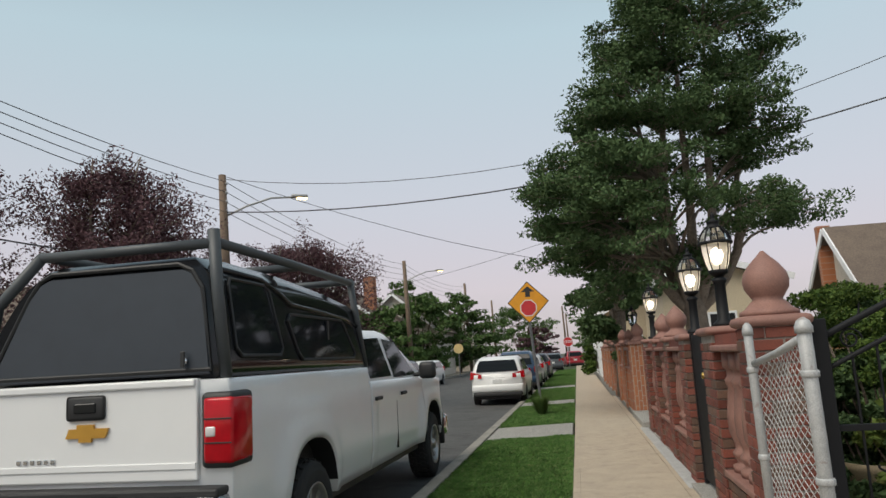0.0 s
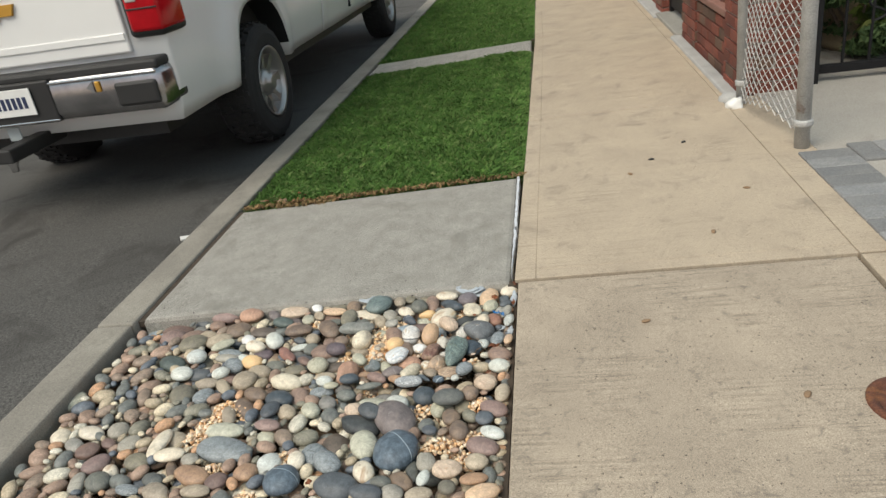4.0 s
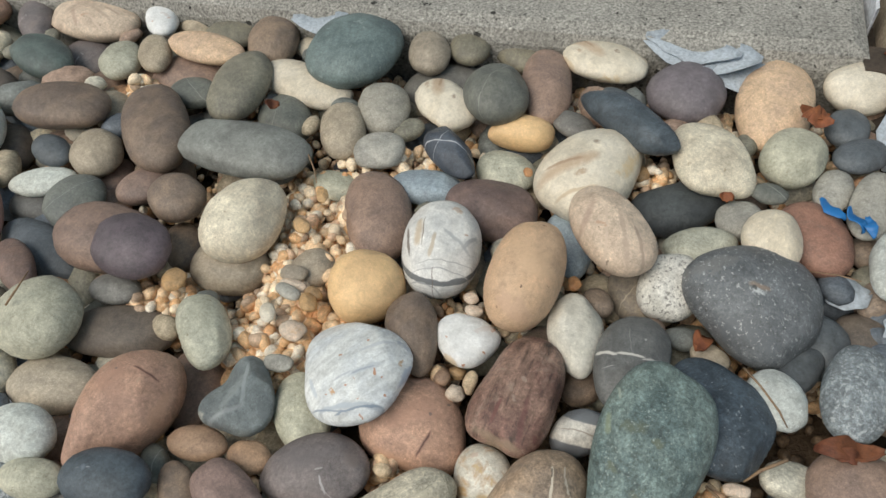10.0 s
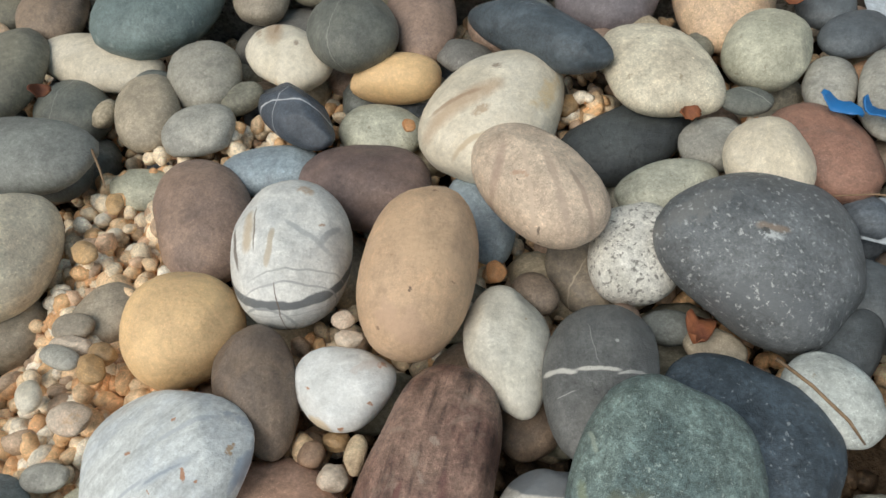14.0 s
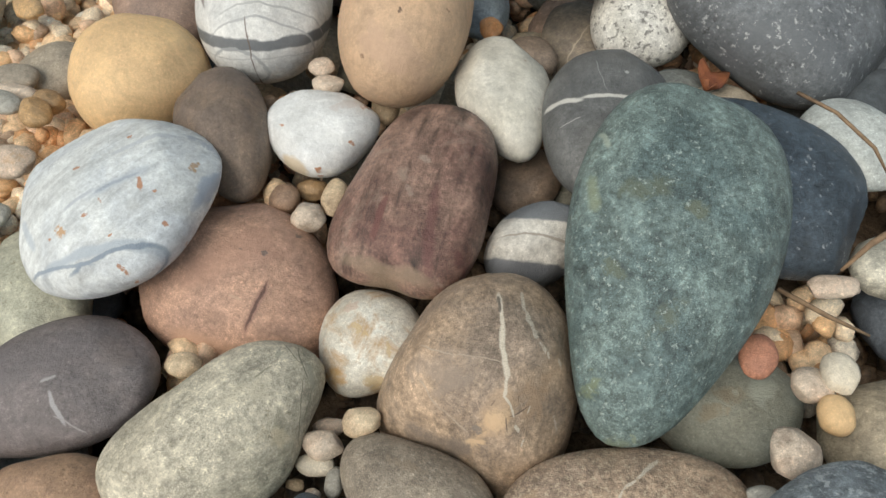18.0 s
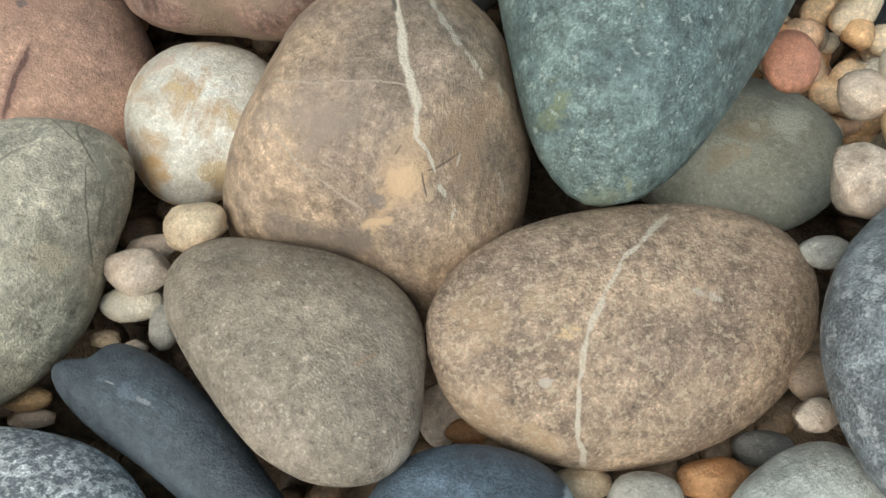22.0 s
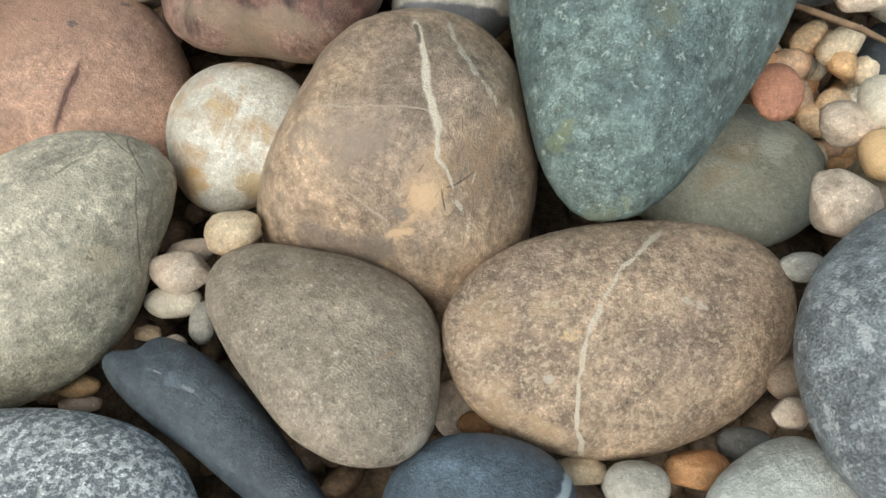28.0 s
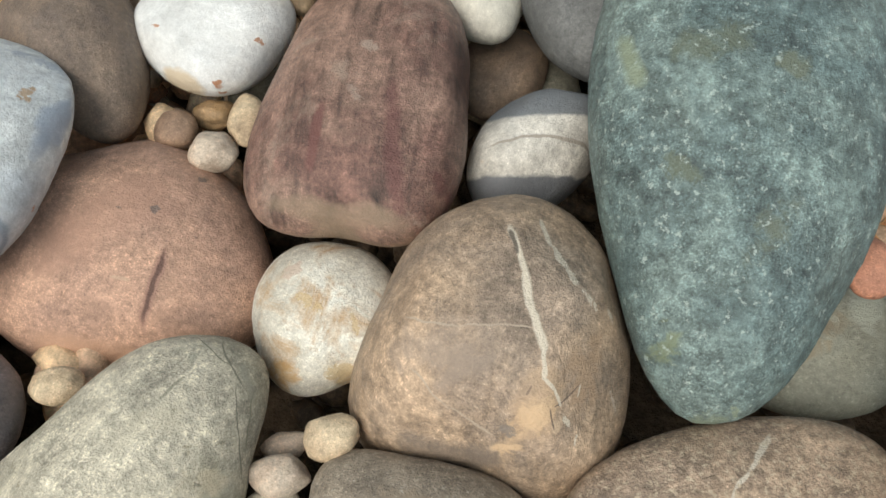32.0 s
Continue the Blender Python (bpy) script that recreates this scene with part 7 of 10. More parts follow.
mark("vein_tan", 0.0135, 0.0056, 5, 0.0032, 0.00061, (0.64, 0.57, 0.46))
mark("vein_tan", -0.0116, -0.0018, 12, 0.0032, 0.00060, (0.06, 0.045, 0.035))
mark("vein_tan", 0.0071, -0.0040, 94, 0.0078, 0.00022, (0.42, 0.34, 0.26))
mark("vein_tan", -0.0015, 0.0146, 55, 0.0023, 0.00073, (0.64, 0.57, 0.46))
mark("vein_tan", 0.0064, -0.0166, 76, 0.0063, 0.00026, (0.42, 0.34, 0.26))
mark("vein_tan", 0.0274, 0.0007, 94, 0.0029, 0.00055, (0.6, 0.42, 0.26))
mark("vein_tan", 0.0152, 0.0232, 34, 0.0023, 0.00066, (0.5, 0.42, 0.34))
mark("vein_tan", 0.0246, 0.0004, 65, 0.0018, 0.00084, (0.2, 0.17, 0.145))
mark("vein_tan", 0.0183, -0.0159, 52, 0.0058, 0.00024, (0.42, 0.34, 0.26))
mark("vein_tan", 0.0234, -0.0069, 66, 0.0058, 0.00022, (0.42, 0.34, 0.26))
mark("vein_tan", -0.0007, 0.0203, -149, 0.0016, 0.00066, (0.64, 0.57, 0.46))
mark("vein_tan", 0.0225, 0.0119, -139, 0.0014, 0.00072, (0.64, 0.57, 0.46))
mark("vein_tan", 0.0177, 0.0112, 135, 0.0040, 0.00023, (0.13, 0.09, 0.07))
mark("vein_tan", 0.0170, 0.0069, 62, 0.0017, 0.00042, (0.64, 0.57, 0.46))
mark("vein_tan", 0.0186, 0.0090, 44, 0.0016, 0.00040, (0.64, 0.57, 0.46))
mark("vein_tan", 0.0229, 0.0085, 21, 0.0022, 0.00025, (0.12, 0.085, 0.065))
mark("vein_tan", 0.0162, 0.0138, -4, 0.0013, 0.00026, (0.64, 0.57, 0.46))
mark("vein_tan", 0.0253, 0.0143, -15, 0.0012, 0.00027, (0.64, 0.57, 0.46))
mark("vein_tan", 0.0188, 0.0032, 148, 0.0011, 0.00028, (0.2, 0.14, 0.1))
# lit face and ridge painted paler, the face turned away painted darker
mark("wedge", -0.0025, 0.0038, -6, 0.0149, 0.00506, (0.26, 0.29, 0.29))
mark("wedge", -0.0029, -0.0198, -134, 0.0128, 0.00388, (0.15, 0.17, 0.175))
mark("wedge", 0.0081, -0.0007, -158, 0.0192, 0.00175, (0.3, 0.33, 0.33))
mark("wedge", -0.0169, 0.0021, 136, 0.0143, 0.00219, (0.3, 0.32, 0.32))
mark("wedge", -0.0230, 0.0177, -123, 0.0043, 0.00246, (0.42, 0.4, 0.34))
mark("white", 0.0125, 0.0078, 46, 0.0092, 0.00291, (0.58, 0.53, 0.5))
mark("white", -0.0048, -0.0207, -22, 0.0081, 0.00171, (0.62, 0.5, 0.34))
mark("white", 0.0174, 0.0097, 30, 0.0020, 0.00198, (0.43, 0.16, 0.04))
mark("white", 0.0163, -0.0093, 22, 0.0015, 0.00076, (0.43, 0.16, 0.04))
mark("white", -0.0126, -0.0073, -30, 0.0014, 0.00065, (0.43, 0.16, 0.04))
mark("white", 0.0053, -0.0212, 10, 0.0015, 0.00032, (0.43, 0.16, 0.04))
mark("white_rust", 0.0152, -0.0114, 19, 0.0043, 0.00384, (0.52, 0.3, 0.1))
mark("white_rust", 0.0165, 0.0014, 84, 0.0046, 0.00155, (0.58, 0.45, 0.26))
mark("white_rust", 0.0009, -0.0027, 38, 0.0038, 0.00157, (0.56, 0.41, 0.22))
mark("white_rust", -0.0086, -0.0053, 135, 0.0031, 0.00161, (0.58, 0.45, 0.36))
mark("white_rust", 0.0073, 0.0073, 11, 0.0025, 0.00091, (0.55, 0.42, 0.25))


def kind(key, label, base, alt, **more):
    if key in MARKS:
        more["marks"] = MARKS[key]
    STONES[key] = (stone("pebble_" + key, base, alt, **more), label)


kind("brown", "smooth warm brown river pebble", (0.25, 0.185, 0.135), (0.19, 0.145, 0.115), vary=0.2)
kind("plain_brown", "large smooth grey-brown river pebble with fine pale specks", (0.325, 0.267, 0.205), (0.268, 0.224, 0.174), scale=22, spots=(0.52, 0.46, 0.38), spot_scale=760, spot_from=0.77, amount=0.24, sugar=0.5, fleck=0.6)
kind("vein_brown", "oval brown river pebble crossed by one white quartz vein", (0.375, 0.268, 0.186), (0.31, 0.226, 0.165), scale=34, spots=(0.52, 0.42, 0.3), spot_scale=720, spot_from=0.71, amount=0.34, sugar=0.5, fleck=0.6, stain=(0.48, 0.37, 0.26), stain_scale=90, stain_from=0.66)
kind("vein_tan", "tan and grey river pebble with a forked white vein", (0.44, 0.315, 0.215), (0.31, 0.235, 0.175), scale=24, amount=0.3, crack=0.15, sugar=0.4, fleck=0.5, stain=(0.22, 0.185, 0.155), stain_scale=26, stain_from=0.56)
kind("green", "large grey-green river stone lying on top of the others", (0.165, 0.22, 0.205), (0.112, 0.158, 0.154), scale=30, spots=(0.4, 0.47, 0.43), spot_scale=480, spot_from=0.765, amount=0.38, fleck=0.5, sugar=0.7)
kind("olive_grey", "long pitted olive-grey river pebble with fine cracks", (0.53, 0.48, 0.375), (0.41, 0.375, 0.285), scale=22, amount=0.28, pits=0.2, spots=(0.22, 0.19, 0.12), spot_scale=240, spot_from=0.8, streak=(25, 0.25), relief=0.8, sugar=0.5)
kind("white_rust", "small round white pebble with rusty stains", (0.74, 0.71, 0.63), (0.66, 0.62, 0.53), scale=60, stain=(0.45, 0.27, 0.12), stain_scale=70, stain_from=0.5, spots=(0.34, 0.25, 0.16), spot_scale=330, spot_from=0.83, fleck=0.3, amount=0.12, pits=0.1)
kind("pink", "salmon-pink sandstone river pebble with a dark slit", (0.5, 0.305, 0.215), (0.42, 0.258, 0.19), scale=20, spots=(0.2, 0.12, 0.095), spot_scale=330, spot_from=0.85, amount=0.2, sugar=0.4)
kind("salmon", "small smooth salmon-coloured river pebble", (0.52, 0.24, 0.15), (0.44, 0.2, 0.13))
kind("maroon", "wedge-shaped maroon river stone with pale bands", (0.265, 0.165, 0.125), (0.17, 0.092, 0.072), scale=30, amount=0.28, stain=(0.36, 0.27, 0.21), stain_scale=45, stain_from=0.56, streak=(8, 0.75), sugar=0.5)
kind("white", "smooth white pebble with a few rust dots", (0.75, 0.755, 0.75), (0.7, 0.7, 0.685), fleck=0.12, amount=0.07, sugar=0.08)
kind("marble", "pale marble-like stone with blue-grey streaks and rust specks", (0.68, 0.7, 0.69), (0.58, 0.61, 0.63), scale=20, fleck=0.12, amount=0.12, streak=(-12, 0.3), sugar=0.15)
kind("dark_slate", "dark slate-grey river pebble", (0.08, 0.1, 0.118), (0.06, 0.076, 0.09), scale=36, amount=0.22, crack=0.12, rough=0.48)
kind("granite", "speckled black and white granite pebble", (0.6, 0.62, 0.62), (0.5, 0.525, 0.54), grain=420, amount=0.3, fleck=0.4, spots=(0.06, 0.08, 0.1), spot_scale=640, spot_from=0.63, sugar=0.6)
kind("blue_slate", "smooth blue-grey slate pebble with a pale quartz streak", (0.115, 0.155, 0.195), (0.08, 0.108, 0.138), scale=45, amount=0.25, sugar=0.4, veins=(((0.75, -0.6, -0.3), 0.006, 0.0016, 0.004, (0.42, 0.5, 0.55)),))
kind("navy", "dark navy slate stone with pale flecks and a crack", (0.075, 0.1, 0.125), (0.05, 0.068, 0.086), scale=40, amount=0.3, spots=(0.34, 0.37, 0.39), spot_scale=260, spot_from=0.785, crack=0.3, rough=0.5)
kind("blue_grey", "blue-grey river stone with pale specks", (0.235, 0.265, 0.28), (0.175, 0.2, 0.215), spots=(0.48, 0.51, 0.52), spot_scale=300, spot_from=0.71, amount=0.34, sugar=0.75)
kind("pale_white", "pale greenish-white river pebble", (0.61, 0.65, 0.62), (0.54, 0.565, 0.53), spots=(0.3, 0.25, 0.18), spot_scale=150, spot_from=0.82, vary=0.1)
kind("green_grey", "dull grey-green pebble half hidden under a bigger stone", (0.25, 0.25, 0.2), (0.2, 0.195, 0.15), scale=18, amount=0.14, spots=(0.14, 0.12, 0.08), spot_scale=200, spot_from=0.85)
kind("band_white", "cream and charcoal banded pebble", (0.62, 0.59, 0.54), (0.55, 0.52, 0.47), fleck=0.25, bands=(((0.523, 0.667, 0.53), 0.0079, 0.06, (0.14, 0.155, 0.175)), ((0.523, 0.667, 0.53), -0.06, -0.0068, (0.11, 0.12, 0.14))), marks=((-0.0042, -0.0048, -36, 0.0155, 0.00050, (0.3, 0.26, 0.22)),), stain=(0.5, 0.33, 0.16), stain_scale=50, stain_from=0.62)
kind("ivory", "ivory-coloured egg-shaped river pebble", (0.66, 0.63, 0.555), (0.57, 0.54, 0.465), fleck=0.2, amount=0.1, sugar=0.1, spots=(0.3, 0.22, 0.14), spot_scale=130, spot_from=0.84)
kind("ring_grey", "dark grey pebble ringed by a thin white vein", (0.15, 0.152, 0.148), (0.118, 0.12, 0.118))
kind("slate_speck", "big flat charcoal river stone flecked with white", (0.15, 0.16, 0.168), (0.12, 0.128, 0.135), scale=20, spots=(0.5, 0.51, 0.5), spot_scale=260, spot_from=0.755, amount=0.22, fleck=0.5)
kind("white_speck", "white pebble peppered with black specks", (0.67, 0.65, 0.6), (0.58, 0.56, 0.5), spots=(0.06, 0.055, 0.05), spot_scale=300, spot_from=0.72)
kind("tan", "smooth tan oval pebble with a dark dot", (0.6, 0.4, 0.25), (0.54, 0.37, 0.24), scale=16, amount=0.1, fleck=0.2, sugar=0.15)
kind("band_stone", "pale grey stone with one dark band round its lower end", (0.7, 0.69, 0.66), (0.6, 0.6, 0.585), scale=40, fleck=0.18, amount=0.1, sugar=0.1, bands=(((-0.4055, 0.1227, 0.9058), -0.0092, -0.0034, (0.1, 0.11, 0.12)), ((-0.4055, 0.1227, 0.9058), -0.0132, -0.0122, (0.28, 0.29, 0.29))), stain=(0.46, 0.36, 0.25), stain_scale=60, stain_from=0.62)
kind("gold", "smooth golden-yellow river pebble", (0.78, 0.53, 0.275), (0.72, 0.485, 0.26), scale=20, amount=0.07, fleck=0.2, sugar=0.1, stain=(0.62, 0.37, 0.19), stain_scale=36, stain_from=0.66)
kind("pink_beige", "pinkish-beige pebble with faint bands", (0.6, 0.48, 0.37), (0.54, 0.42, 0.32), spots=(0.14, 0.1, 0.08), spot_scale=150, spot_from=0.88)
kind("cream_stain", "cream pebble with brown stains", (0.72, 0.655, 0.54), (0.65, 0.58, 0.46), scale=18, fleck=0.15, amount=0.09, sugar=0.1)
kind("purple_brown", "dull purple-brown river pebble", (0.22, 0.15, 0.125), (0.185, 0.13, 0.115), vary=0.15)
kind("pink_brown", "smooth pinkish-brown river pebble", (0.3, 0.21, 0.165), (0.245, 0.175, 0.145), vary=0.18)
kind("light_blue", "light blue-grey river pebble", (0.33, 0.4, 0.45), (0.27, 0.32, 0.36))
kind("vein_black", "blue-black pebble crossed by a white vein", (0.075, 0.088, 0.11), (0.055, 0.065, 0.082), veins=(((0.6, -0.8, 0.1), 0.004, 0.0007, 0.002, (0.5, 0.52, 0.54)), ((0.9, 0.4, 0.1), -0.006, 0.0004, 0.002, (0.4, 0.42, 0.44))))
kind("pale_grey", "pale grey river pebble", (0.37, 0.355, 0.31), (0.3, 0.29, 0.255), vary=0.15)
kind("grey_green", "smooth grey-green river pebble", (0.17, 0.18, 0.16), (0.13, 0.14, 0.13), vary=0.2, veins=(((0.5, 0.7, 0.4), 0.004, 0.0003, 0.004, (0.3, 0.31, 0.29)),))
kind("pale_green", "pale greenish-grey river pebble", (0.48, 0.48, 0.39), (0.4, 0.4, 0.32), spots=(0.18, 0.15, 0.1), spot_scale=170, spot_from=0.80, vary=0.12)
kind("cream_speck", "cream pebble with grey-brown specks", (0.67, 0.61, 0.48), (0.6, 0.53, 0.41), spots=(0.25, 0.19, 0.12), spot_scale=110, spot_from=0.80, stain=(0.4, 0.31, 0.2), stain_scale=22, stain_from=0.64)
kind("black_slate", "twisted black slate pebble", (0.07, 0.078, 0.08), (0.05, 0.056, 0.06), crack=0.6, rough=0.55)
kind("cream", "smooth cream river pebble", (0.7, 0.64, 0.53), (0.64, 0.575, 0.46), fleck=0.2, amount=0.1, vary=0.08)
kind("red_brown", "reddish-brown pebble under a scrap of blue ribbon", (0.3, 0.16, 0.115), (0.24, 0.14, 0.11), stain=(0.16, 0.12, 0.1))
kind("grey_blue", "mid blue-grey river pebble", (0.125, 0.145, 0.165), (0.1, 0.115, 0.13), vary=0.15)
kind("peach", "smooth peach-coloured river pebble", (0.66, 0.47, 0.31), (0.6, 0.43, 0.3), spots=(0.3, 0.16, 0.08), spot_scale=100, spot_from=0.85)
kind("purple_grey", "smooth purplish-grey river pebble", (0.19, 0.165, 0.18), (0.16, 0.14, 0.15))
kind("grey", "plain grey smooth river pebble", (0.21, 0.205, 0.19), (0.165, 0.162, 0.15), vary=0.2)
kind("beige", "smooth beige river pebble", (0.42, 0.36, 0.275), (0.35, 0.3, 0.23), vary=0.18)
kind("green_blue", "broad blue-green pebble mottled with pale spots", (0.165, 0.215, 0.21), (0.125, 0.165, 0.165), spots=(0.3, 0.35, 0.33), spot_scale=80, spot_from=0.80)
kind("purple", "dark purple pebble lying on a pink one", (0.14, 0.11, 0.125), (0.115, 0.095, 0.105))
kind("dark_brown", "dark grey-brown river pebble", (0.155, 0.128, 0.105), (0.12, 0.1, 0.085), vary=0.2)
kind("wedge", "dark blue-green wedge-shaped stone with a sharp ridge", (0.2, 0.225, 0.225), (0.15, 0.17, 0.175), crack=0.3, spots=(0.3, 0.31, 0.3), spot_scale=120, spot_from=0.84)
kind("grey_purple", "flattened grey-purple pebble with a pale patch", (0.2, 0.17, 0.165), (0.155, 0.135, 0.135), stain=(0.3, 0.27, 0.25), stain_scale=20, stain_from=0.66)
kind("mauve", "smooth mauve-brown river pebble", (0.29, 0.205, 0.185), (0.235, 0.17, 0.155), vary=0.1)
kind("peach_brown", "smooth brown-peach river pebble", (0.39, 0.255, 0.165), (0.31, 0.2, 0.135), vary=0.1, spots=(0.16, 0.11, 0.08), spot_scale=180, spot_from=0.82)
kind("swirl", "small pebble with swirled brown and grey layers", (0.3, 0.25, 0.19), (0.2, 0.17, 0.14), scale=60, veins=(((0.7, 0.7, 0.2), 0.004, 0.0005, 0.005, (0.42, 0.36, 0.28)),))
kind("dark_green", "dark green-grey river pebble", (0.105, 0.135, 0.125), (0.08, 0.1, 0.095))
kind("olive", "smooth olive-grey river pebble", (0.22, 0.205, 0.155), (0.175, 0.165, 0.13), vary=0.18)
kind("slate", "smooth slate-coloured river pebble", (0.11, 0.125, 0.14), (0.085, 0.098, 0.11), vary=0.15)
kind("grey_oval", "long grey pebble with blunt ends", (0.24, 0.25, 0.23), (0.2, 0.205, 0.19), spots=(0.36, 0.36, 0.33), spot_scale=120, spot_from=0.83)
kind("red_pink", "dull red wedge-shaped pebble", (0.33, 0.165, 0.13), (0.27, 0.145, 0.12))
kind("quartz", "pinkish-white angular quartz chip", (0.56, 0.43, 0.33), (0.6, 0.5, 0.4), scale=60, stain=(0.48, 0.27, 0.12), stain_scale=60, stain_from=0.6)
kind("pale_chip", "pale cream angular gravel chip", (0.58, 0.46, 0.31), (0.5, 0.37, 0.24), scale=60, vary=0.15)
kind("gravel_ochre", "smooth ochre gravel chip", (0.46, 0.29, 0.135), (0.42, 0.28, 0.15), scale=60, vary=0.2)
kind("gravel_orange", "smooth orange-brown gravel chip", (0.4, 0.185, 0.075), (0.45, 0.24, 0.11), scale=60)


FACETS = {"plain_brown": (2, 0.96, 0.99), "vein_brown": (2, 0.96, 0.99), "tan": (2, 0.96, 0.99), "gold": (2, 0.96, 0.99), "white_rust": (2, 0.95, 0.99), "maroon": (4, 0.93, 0.98), "olive_grey": (6, 0.9, 0.98), "wedge": (9, 0.66, 0.86), "marble": (7, 0.88, 0.96), "quartz": (10, 0.76, 0.92),
          "gravel_ochre": (7, 0.76, 0.92), "gravel_orange": (9, 0.72, 0.9), "pale_chip": (7, 0.8, 0.94), "vein_tan": (7, 0.89, 0.97), "pink": (6, 0.9, 0.97),
          "black_slate": (9, 0.74, 0.92), "dark_slate": (4, 0.93, 0.98), "red_pink": (8, 0.76, 0.9), "purple_brown": (6, 0.86, 0.95), "vein_black": (8, 0.78, 0.92)}


def facet_planes(key, seed, upward=False):
    """Flats worn on a stone: outward normals and their distance from the middle."""
    if key == "wedge":
        return [(Vector((0.05, 0.62, 0.78)).normalized(), 0.62), (Vector((-0.12, -0.5, 0.86)).normalized(), 0.7), (Vector((0.9, -0.2, 0.5)).normalized(), 0.86)]
    count, lo, hi = FACETS.get(key, (4, 0.9, 0.98))
    r = random.Random(seed * 7 + 1)
    planes = []
    for k in range(count):
        v = Vector((r.gauss(0, 1), r.gauss(0, 1), r.gauss(0, 1)))
        if upward:
            v.z = 0.5 + abs(v.z)
        planes.append((v.normalized(), r.uniform(lo, hi)))
    return planes


def pebble_shape(bm, a, b, c, egg, square, seed, nu=44, nv=26, lump=0.05, flats=(), waves=()):
    """A worn stone. waves: how far its plan swings in and out three, four and five times round (cosine, sine of each)."""
    rings = []
    off = Vector((seed * 3.71, seed * 1.37, seed * 2.13))
    for j in range(1, nv):
        th = math.pi * j / nv
        ring = []
        for i in range(nu):
            ph = 2 * math.pi * i / nu
            d = Vector((math.sin(th) * math.cos(ph), math.sin(th) * math.sin(ph), math.cos(th)))
            k = (abs(d.x) ** square + abs(d.y) ** square + abs(d.z) ** 2.0) ** (-0.5 if square <= 2.0 else -1.0 / square)
            if square > 2.0:
                k = min(k, 1.12)
            k *= 1.0 + lump * noise.noise(d * 1.4 + off) + lump * 0.35 * noise.noise(d * 3.3 + off)
            p = d * k
            for normal, reach in flats:
                over = p.dot(normal) - reach
                if over > 0:
                    p -= normal * over * 0.82
            p *= 1.0 + (0.006 * noise.noise(d * 9.0 + off) + 0.004 * noise.noise(d * 21.0 + off) if nu > 40 else 0.0)
            swing = 1.0
            for order in range(len(waves) // 2):
                swing += math.sin(th) ** 2 * (waves[2 * order] * math.cos((order + 3) * ph) + waves[2 * order + 1] * math.sin((order + 3) * ph))
            ring.append(bm.verts.new((a * p.x * swing, b * p.y * swing * (1.0 - egg * p.x), c * p.z * (1.0 - 0.4 * egg * p.x))))
        rings.append(ring)
    top, low = [bm.verts.new(sum((v.co for v in r), Vector()) / nu) for r in (rings[0], rings[-1])]
    for r0, r1 in zip(rings, rings[1:]):
        for i in range(nu):
            bm.faces.new((r0[i], r1[i], r1[(i + 1) % nu], r0[(i + 1) % nu]))
    for i in range(nu):
        bm.faces.new((top, rings[0][i], rings[0][(i + 1) % nu]))
        bm.faces.new((low, rings[-1][(i + 1) % nu], rings[-1][i]))


LAID = []


def pebble(key, x, y, z, a, b, c, turn, egg=0.0, square=2.0, dip=0.0, tip=0.0, waves=()):
    """One pebble of that kind: its middle, half length, half width, half height, turn and tilts."""
    seed = len(LAID) + 1
    bm = bmesh.new()
    fine = bool(waves) or a > 0.015 and 2.06 < y < 2.42 and x > -0.66
    chip = key.startswith(("quartz", "gravel", "pale_chip"))
    lump = 0.16 if chip else 0.02 if waves else 0.05
    pebble_shape(bm, a, b, c, egg, square, seed, 64 if fine else 26, 38 if fine else 16, lump, facet_planes(key, seed, bool(waves)), waves)
    material, label = STONES[key]
    ob = mesh_ob("gravel_chip" if chip else "pebble", bm, material, True)
    ob.matrix_world = pose(x, y, z, tip, dip, turn)
    tagged(ob, label, "stone", "gravel chips between the pebbles" if chip else "river pebbles in the planting strip")
    LAID.append((x, y, a, b))


pebble("vein_brown", -0.4147, 2.1288, -0.0296, 0.0372, 0.0234, 0.0134, 9, 0, 2.2, 3.3, 13.1, (0.010, 0.037, 0.008, 0.006, 0.002, -0.002))
pebble("plain_brown", -0.4747, 2.1287, -0.0280, 0.0287, 0.0187, 0.0116, -46, 0, 2.2, -9.9, -16.5, (-0.053, -0.087, 0.045, -0.002, 0.003, 0.012))
pebble("vein_tan", -0.4581, 2.1756, -0.0443, 0.0362, 0.0321, 0.0436, -99, 0, 2.2, 1.2, -4.5, (-0.077, 0.038, -0.024, 0.035, -0.005, 0.025))
pebble("green", -0.4015, 2.2130, -0.0060, 0.0603, 0.0336, 0.0228, -104, 0, 2.2, 12.0, -6.5, (0.086, -0.019, 0.020, 0.001, 0.009, -0.005))
pebble("olive_grey", -0.5410, 2.1469, -0.0313, 0.0373, 0.0229, 0.0184, 46, 0, 2.2, -0.1, 14.5, (0.031, 0.059, 0.013, -0.004, 0.017, -0.028))
pebble("white_rust", -0.4992, 2.1880, -0.0423, 0.0193, 0.0191, 0.0150, -83, 0, 2.2, 4.3, -1.3, (-0.030, -0.034, -0.017, -0.017, -0.008, -0.021))
pebble("pink", -0.5571, 2.2147, -0.0515, 0.0434, 0.0327, 0.0222, -23, 0, 2.2, 2.4, 1.8, (0.010, -0.019, 0.055, -0.023, -0.019, -0.009))
pebble("maroon", -0.4862, 2.2423, -0.0259, 0.0468, 0.0285, 0.0187, 81, 0, 2.2, 4.8, -7.7, (0.067, -0.002, -0.046, 0.030, 0.000, -0.001))
